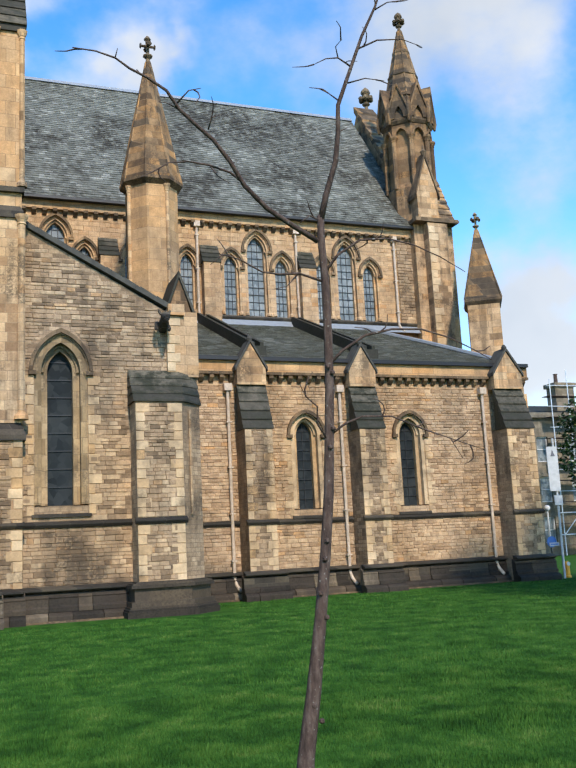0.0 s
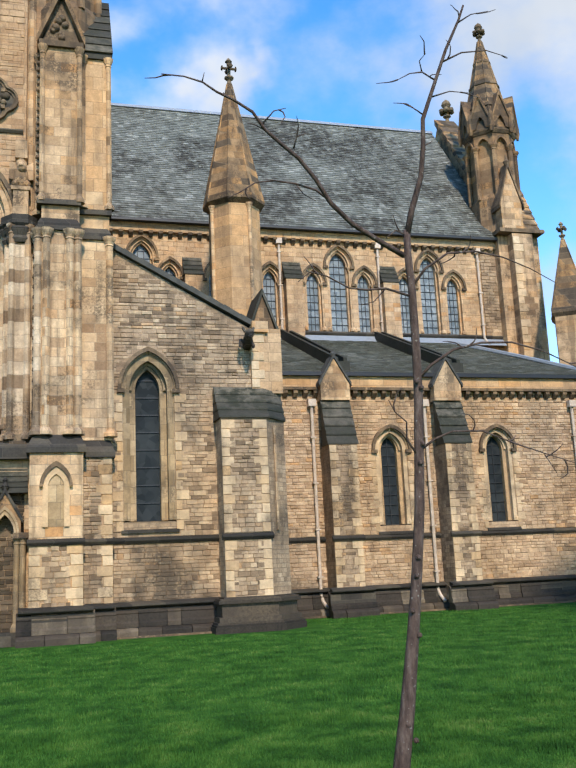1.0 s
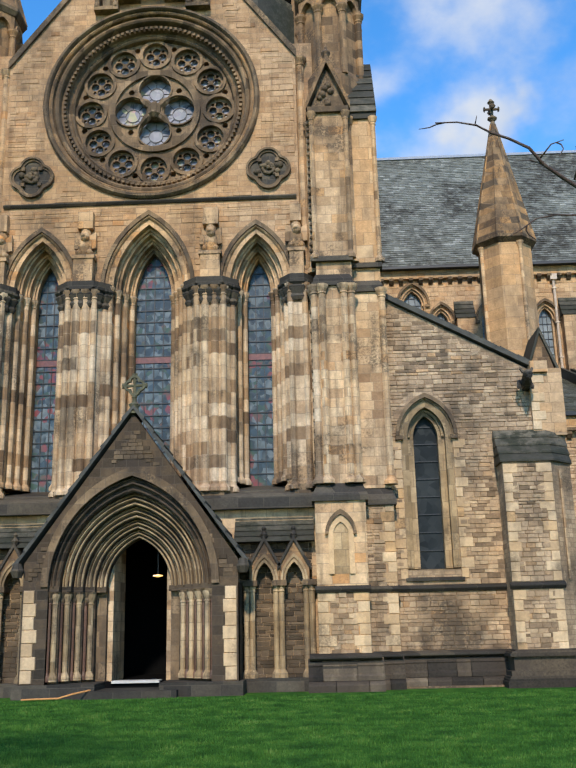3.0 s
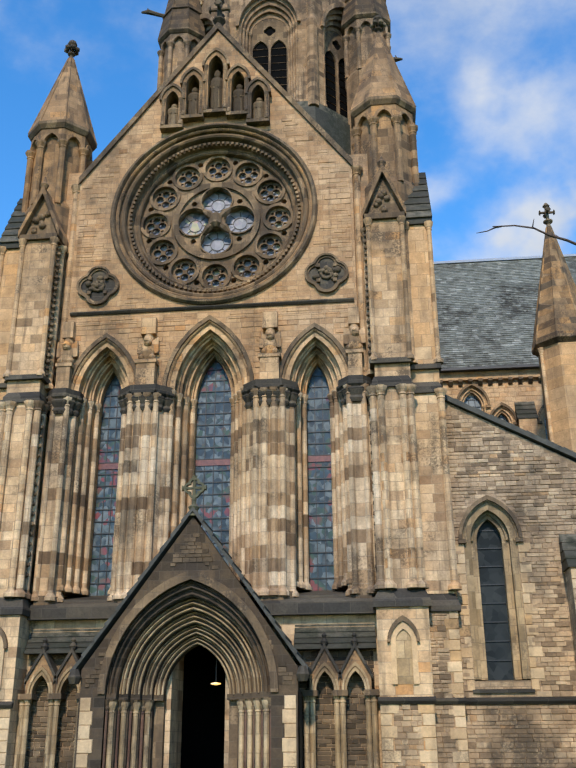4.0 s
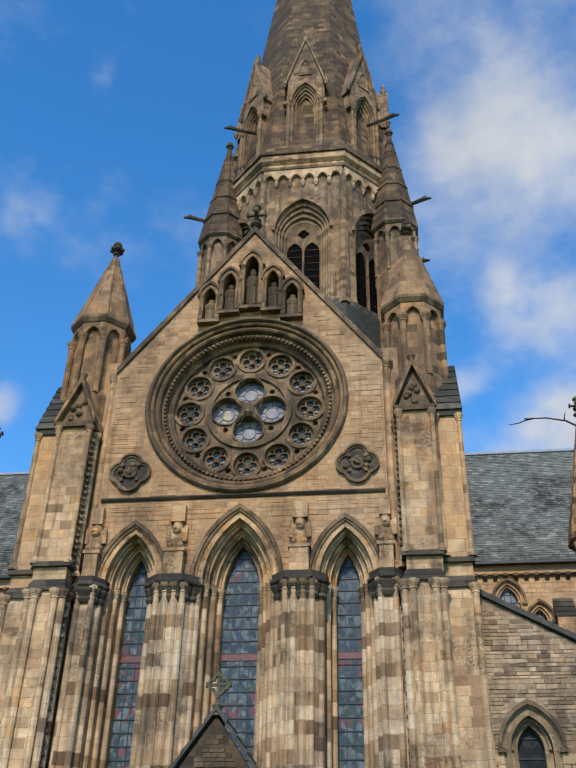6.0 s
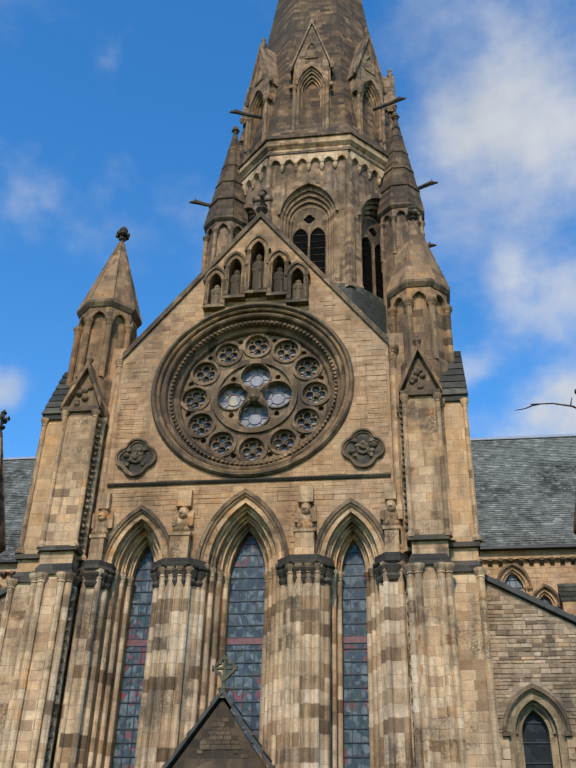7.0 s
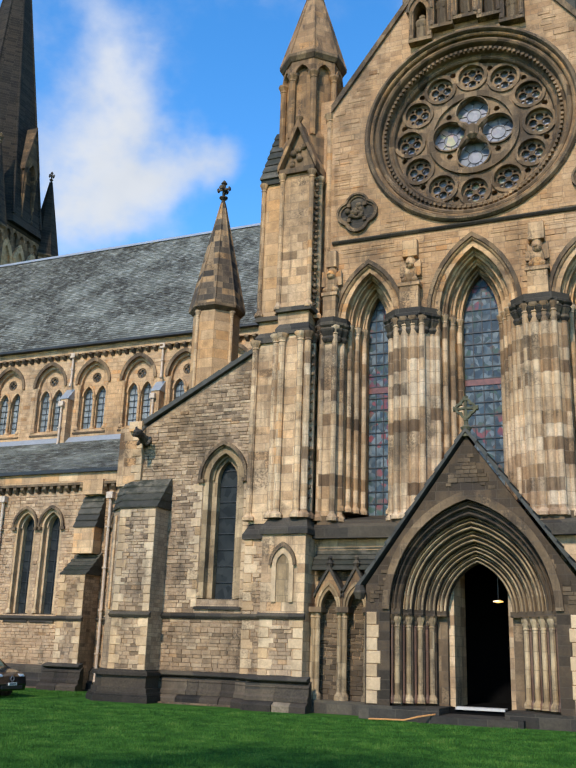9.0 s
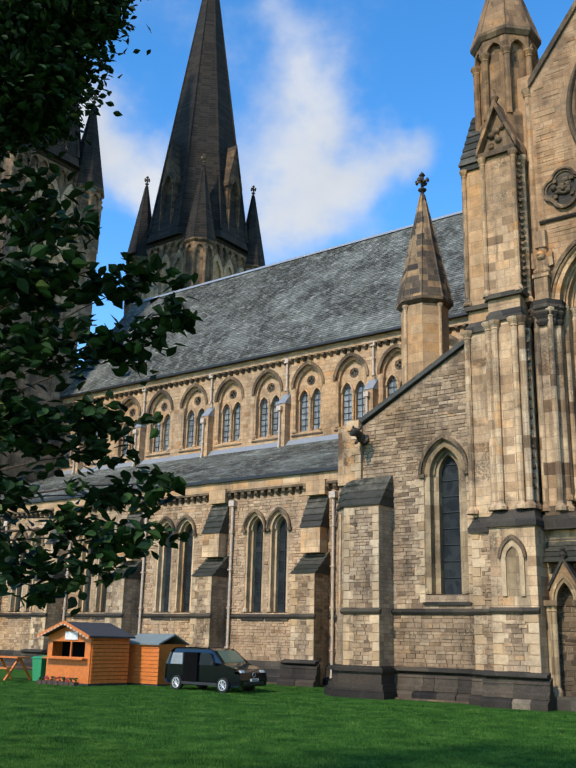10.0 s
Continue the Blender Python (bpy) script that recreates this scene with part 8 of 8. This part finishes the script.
for s in (-1, 1):
    made("roof_panel", felt, stall, prism_xz, [(kc, 2.44), (kc + s * 1.62, 1.9), (kc + s * 1.62, 1.97), (kc, 2.52)], KY0 - 0.35, KY1 + 0.1)
    made("bargeboard", orange, stall, prism_xz, [(kc, 2.42), (kc + s * 1.64, 1.84), (kc + s * 1.64, 1.98), (kc, 2.56)], KY0 - 0.40, KY0 - 0.355)
    for k in range(8):
        f = (k + 0.5) / 8
        made("scallop", PIPE, stall, box, kc + s * 1.62 * f - 0.05, kc + s * 1.62 * f + 0.05, KY0 - 0.42, KY0 - 0.40, 2.40 - 0.58 * f, 2.47 - 0.58 * f)
made("counter", orange, stall, box, KX0 + 0.1, KX1 - 0.15, KY0 - 0.3, KY0 + 0.2, 1.02, 1.08)
made("hatch_post", orange, stall, box, kc + 0.1, kc + 0.17, KY0 - 0.01, KY0 + 0.05, 1.08, 1.75)
made("sign_board", plain("white_board", (0.7, 0.68, 0.64), 0.6), stall, box, kc - 0.25, kc + 0.55, KY0 - 0.05, KY0 - 0.02, 1.80, 2.12)
for i in range(7):
    x = KX0 + 0.3 + 0.34 * i
    tr = made("flower_box", BARK, None, box, x - 0.15, x + 0.15, KY0 - 0.55, KY0 - 0.3, 0.0, 0.16)
    tagged(tr, "small planter of red flowers at the stall", "planter", "planters along the stall")
    bm = bmesh.new()
    for k in range(14):
        bmesh.ops.create_icosphere(bm, subdivisions=1, radius=rng.uniform(0.025, 0.05), matrix=shift(x + rng.uniform(-0.15, 0.15), KY0 - 0.42 + rng.uniform(-0.1, 0.1), rng.uniform(0.17, 0.32)))
    tagged(part("blossoms", bm, plain("red_petals", (0.35, 0.03, 0.03), 0.6) if i % 2 else lm, tr), kind="stuff")
shed = thing("shed", "low orange plank shed with grey felt roof beside the stall", "shed")
made("shed_floor", felt, shed, box, -30.3, -28.3, 28.6, 30.2, 0, 0.08)
for i in range(10):
    made("plank", orange, shed, prism_yz, [(28.6, 0.08 + i * 0.16), (28.56, 0.085 + i * 0.16), (28.585, 0.235 + i * 0.16), (28.6, 0.235 + i * 0.16)], -30.3, -28.3)
made("shed_back", orange, shed, box, -30.3, -28.3, 28.61, 30.2, 0.08, 1.7)
made("roof_panel", felt_grey, shed, prism_yz, [(28.45, 1.66), (29.4, 2.05), (30.3, 1.66), (30.3, 1.72), (29.4, 2.12), (28.45, 1.73)], -30.4, -28.2)
bin_ = thing("wheelie_bin", "green plastic wheeled bin standing beside the stall", "bin")
bm = bmesh.new()
loft(bm, [[(-33.55, 26.3, 0.05), (-33.05, 26.3, 0.05), (-33.05, 26.8, 0.05), (-33.55, 26.8, 0.05)], [(-33.62, 26.24, 0.98), (-32.98, 26.24, 0.98), (-32.98, 26.88, 0.98), (-33.62, 26.88, 0.98)]])
green = plain("green_plastic", (0.02, 0.22, 0.08), 0.5)
part("bin_body", bm, green, bin_)
made("lid", green, bin_, prism_yz, [(26.2, 0.98), (26.95, 0.98), (26.95, 1.1), (26.3, 1.05)], -33.66, -32.94)
bench = thing("picnic_bench", "orange stained wooden picnic bench on the grass", "bench")
for y0, y1, z in ((26.2, 26.9, 1.0), (25.7, 25.95, 0.55), (27.2, 27.45, 0.55)):
    made("board", orange, bench, box, -36.6, -34.6, y0, y1, z - 0.06, z)
for x in (-36.3, -34.9):
    for y in (25.85, 27.25):
        made("leg", orange, bench, tube, [(x, y, 0.0), (x, 26.55, 0.97)], [0.06, 0.06], 4)

# ---- street beyond the east end ----
flag = thing("banner_pole", "tall white pole with a pale vertical banner on the pavement", "banner")
white = plain("white_paint", (0.46, 0.46, 0.46), 0.5)
made("pole", white, flag, tube, [(26.4, 35, 0), (26.48, 35, 6.4)], [0.06, 0.05], 8)
made("banner", white, flag, box, 26.03, 26.62, 34.92, 34.95, 3.95, 6.0)
made("banner_foot", white, flag, box, 26.22, 26.66, 34.92, 34.95, 3.3, 3.75)
made("emblem", plain("dark_print", (0.12, 0.12, 0.14), 0.6), flag, prism_xz, [(26.22, 5.55), (26.46, 5.55), (26.34, 5.85)], 34.9, 34.915)
lampst = thing("street_lamp", "slim white street lamp with a round globe", "street lamp")
made("post", white, lampst, tube, [(27.1, 36.75, 0), (27.1, 36.75, 3.1)], [0.06, 0.045], 8)
bm = bmesh.new()
bmesh.ops.create_uvsphere(bm, u_segments=16, v_segments=10, radius=0.15, matrix=shift(27.1, 36.75, 3.24))
part("globe", bm, white, lampst, soft=True)
sign = thing("road_sign", "round blue road sign with a white plate below", "road sign")
made("post", IRON, sign, tube, [(26.05, 35.3, 0), (26.05, 35.3, 1.8)], [0.04, 0.04], 8)
made("disc", plain("blue_sign", (0.03, 0.14, 0.45), 0.4), sign, prism_xz, circle(26.05, 1.66, 0.25, 20), 35.22, 35.25)
made("plate", white, sign, box, 25.9, 26.42, 35.19, 35.215, 1.46, 1.62)
made("plate_bar", plain("blue_print", (0.1, 0.2, 0.5), 0.5), sign, box, 25.95, 26.37, 35.18, 35.19, 1.51, 1.57)
boll = thing("bollard", "yellow plastic traffic bollard with a white disc", "bollard")
made("bollard_body", plain("yellow_plastic", (0.75, 0.33, 0.02), 0.5), boll, turned, 26.95, 35.5, ((0.18, 0), (0.18, 0.08), (0.13, 0.1), (0.12, 0.6), (0.08, 0.74)), 10)
made("disc", white, boll, prism_xz, circle(26.95, 0.62, 0.09, 14), 35.35, 35.37)
ten = thing("tenement", "grey stone tenement with sash windows and chimney, under scaffolding", "house")
bm = bmesh.new()
TXL, TYF = 51.7, 72.0
cols, floors = [53.3 + 3.6 * i for i in range(9)], [1.2, 5.0, 8.8]
holed(bm, [(TXL, 0), (88, 0), (88, 13.2), (TXL, 13.2)], [[(x - 0.65, z), (x + 0.65, z), (x + 0.65, z + 2.4), (x - 0.65, z + 2.4)] for x in cols for z in floors], TYF, TYF + 0.5)
box(bm, TXL, TXL + 0.5, TYF + 0.5, TYF + 5, 0, 13.2)
part("wall", bm, BACKDROP_STONE, ten)
# black box that paints in the shade of the rooms behind the wall
made("dark_core", VOID, ten, box, TXL + 0.6, 88, TYF + 0.8, TYF + 5, 0, 13)
for x in cols:
    for z in floors:
        wd = made("window", white, ten, band, [(x - 0.66, z), (x - 0.66, z + 2.4), (x + 0.66, z + 2.4), (x + 0.66, z), (x - 0.66, z)], [(x - 0.55, z + 0.1), (x - 0.55, z + 2.3), (x + 0.55, z + 2.3), (x + 0.55, z + 0.1), (x - 0.55, z + 0.1)], TYF + 0.2, TYF + 0.3)
        made("pane", PALE_GLASS, wd, box, x - 0.6, x + 0.6, TYF + 0.26, TYF + 0.28, z + 0.05, z + 2.35)
        made("meeting_rail", white, wd, box, x - 0.55, x + 0.55, TYF + 0.2, TYF + 0.25, z + 1.15, z + 1.25)
made("cornice", BACKDROP_STONE, ten, box, TXL - 0.3, 88, TYF - 0.4, TYF + 0.5, 13.0, 13.5)
made("roof", SLATE_DARK, ten, prism_yz, [(TYF, 13.4), (TYF + 5, 13.4), (TYF + 2.5, 14.6)], TXL, 88)
made("chimney", BACKDROP_STONE, ten, box, 56.2, 58.4, TYF + 1, TYF + 2.4, 13.4, 16.6)
made("chimney_cap", BACKDROP_STONE, ten, box, 56.0, 58.6, TYF + 0.8, TYF + 2.6, 16.3, 16.7)
made("chimney_pot", BARK, ten, turned, 56.9, TYF + 1.7, ((0.22, 16.6), (0.18, 17.6), (0.25, 17.7)), 8)
scaf = thing("scaffolding", "steel tube scaffolding with boards along the tenement", "scaffold")
steel = plain("galvanised_tube", (0.55, 0.57, 0.60), 0.45, 0.3)
for i in range(9):
    x = 53.6 + 2.0 * i
    made("standard", steel, scaf, tube, [(x, TYF - 1.6, 0), (x, TYF - 1.6, 16.5 + (i % 3))], [0.05, 0.05], 6)
for k in range(8):
    z = 1.9 + 2.0 * k
    made("ledger", steel, scaf, tube, [(53.2, TYF - 1.6, z), (77, TYF - 1.6, z)], [0.045, 0.045], 6)
    made("boards", BARK, scaf, box, 53.4, 77, TYF - 1.5, TYF - 0.5, z - 1.0, z - 0.95)
for k in range(5):
    made("brace", steel, scaf, tube, [(53.6 + 2.0 * k, TYF - 1.66, 1.9 + 2 * k), (57.6 + 2.0 * k, TYF - 1.66, 5.9 + 2 * k)], [0.045, 0.045], 6)
bush = thing("street_tree", "leafy green tree in front of the tenement", "tree")
made("trunk", BARK, bush, tube, [(52.0, 64, 0), (52.1, 64, 5), (52.3, 64, 9)], [0.25, 0.2, 0.1], 8)
verts, faces = [], []
for i in range(2600):
    a, b, r_ = lr.uniform(0, 6.28), lr.uniform(-1, 1), lr.uniform(0.3, 1) ** 0.5
    p = Vector((52.4 + 3.0 * r_ * math.cos(a) * math.sqrt(1 - b * b), 64 + 3.0 * r_ * math.sin(a) * math.sqrt(1 - b * b), 9.5 + 4.6 * r_ * b))
    if noise.noise(p * 0.55) < -0.08:
        continue
    m_ = Euler((lr.uniform(-1, 1), lr.uniform(-1, 1), lr.uniform(0, 6.28))).to_matrix()
    k0 = len(verts)
    for q in ((0, -1, 0), (0.6, 0, 0.1), (0, 1, -0.1), (-0.6, 0, 0.1)):
        verts.append(tuple(p + m_ @ (Vector(q) * 0.22)))
    faces.append((k0, k0 + 1, k0 + 2, k0 + 3))
mesh_of("crown", verts, faces, lm, bush, "stuff")

# ---- unseen tree, added beside the lawn to shade its east side ----
shade = thing("lawn_tree", "unseen leafy green tree added to shade the lawn", "tree")
made("trunk", BARK, shade, tube, [(25.5, 16.5, 0), (25.6, 16.5, 4), (25.4, 16.6, 9), (25.5, 16.5, 15)], [0.42, 0.34, 0.24, 0.08], 10, soft=True)
for k in range(9):
    a, z = k * 2.4, 5.0 + k
    made("limb", BARK, shade, tube, [(25.5, 16.5, z), (25.5 + 2.2 * math.cos(a), 16.5 + 2.2 * math.sin(a), z + 1.2), (25.5 + 4.4 * math.cos(a), 16.5 + 4.4 * math.sin(a), z + 1.8)], [0.14, 0.09, 0.03], 6)
verts, faces = [], []
for i in range(13000):
    a, b, r_ = lr.uniform(0, 6.28), lr.uniform(-1, 1), lr.uniform(0.15, 1) ** 0.5
    p = Vector((25.5 + 8.0 * r_ * math.cos(a) * math.sqrt(1 - b * b), 16.5 + 7.5 * r_ * math.sin(a) * math.sqrt(1 - b * b), 10.5 + 6.5 * r_ * b))
    if noise.noise(p * 0.45) < -0.12:
        continue
    m_ = Euler((lr.uniform(-1, 1), lr.uniform(-1, 1), lr.uniform(0, 6.28))).to_matrix()
    k0 = len(verts)
    for q in ((0, -1, 0), (0.7, 0, 0.1), (0, 1, -0.1), (-0.7, 0, 0.1)):
        verts.append(tuple(p + m_ @ (Vector(q) * 0.26)))
    faces.append((k0, k0 + 1, k0 + 2, k0 + 3))
mesh_of("crown", verts, faces, lm, shade, "stuff")
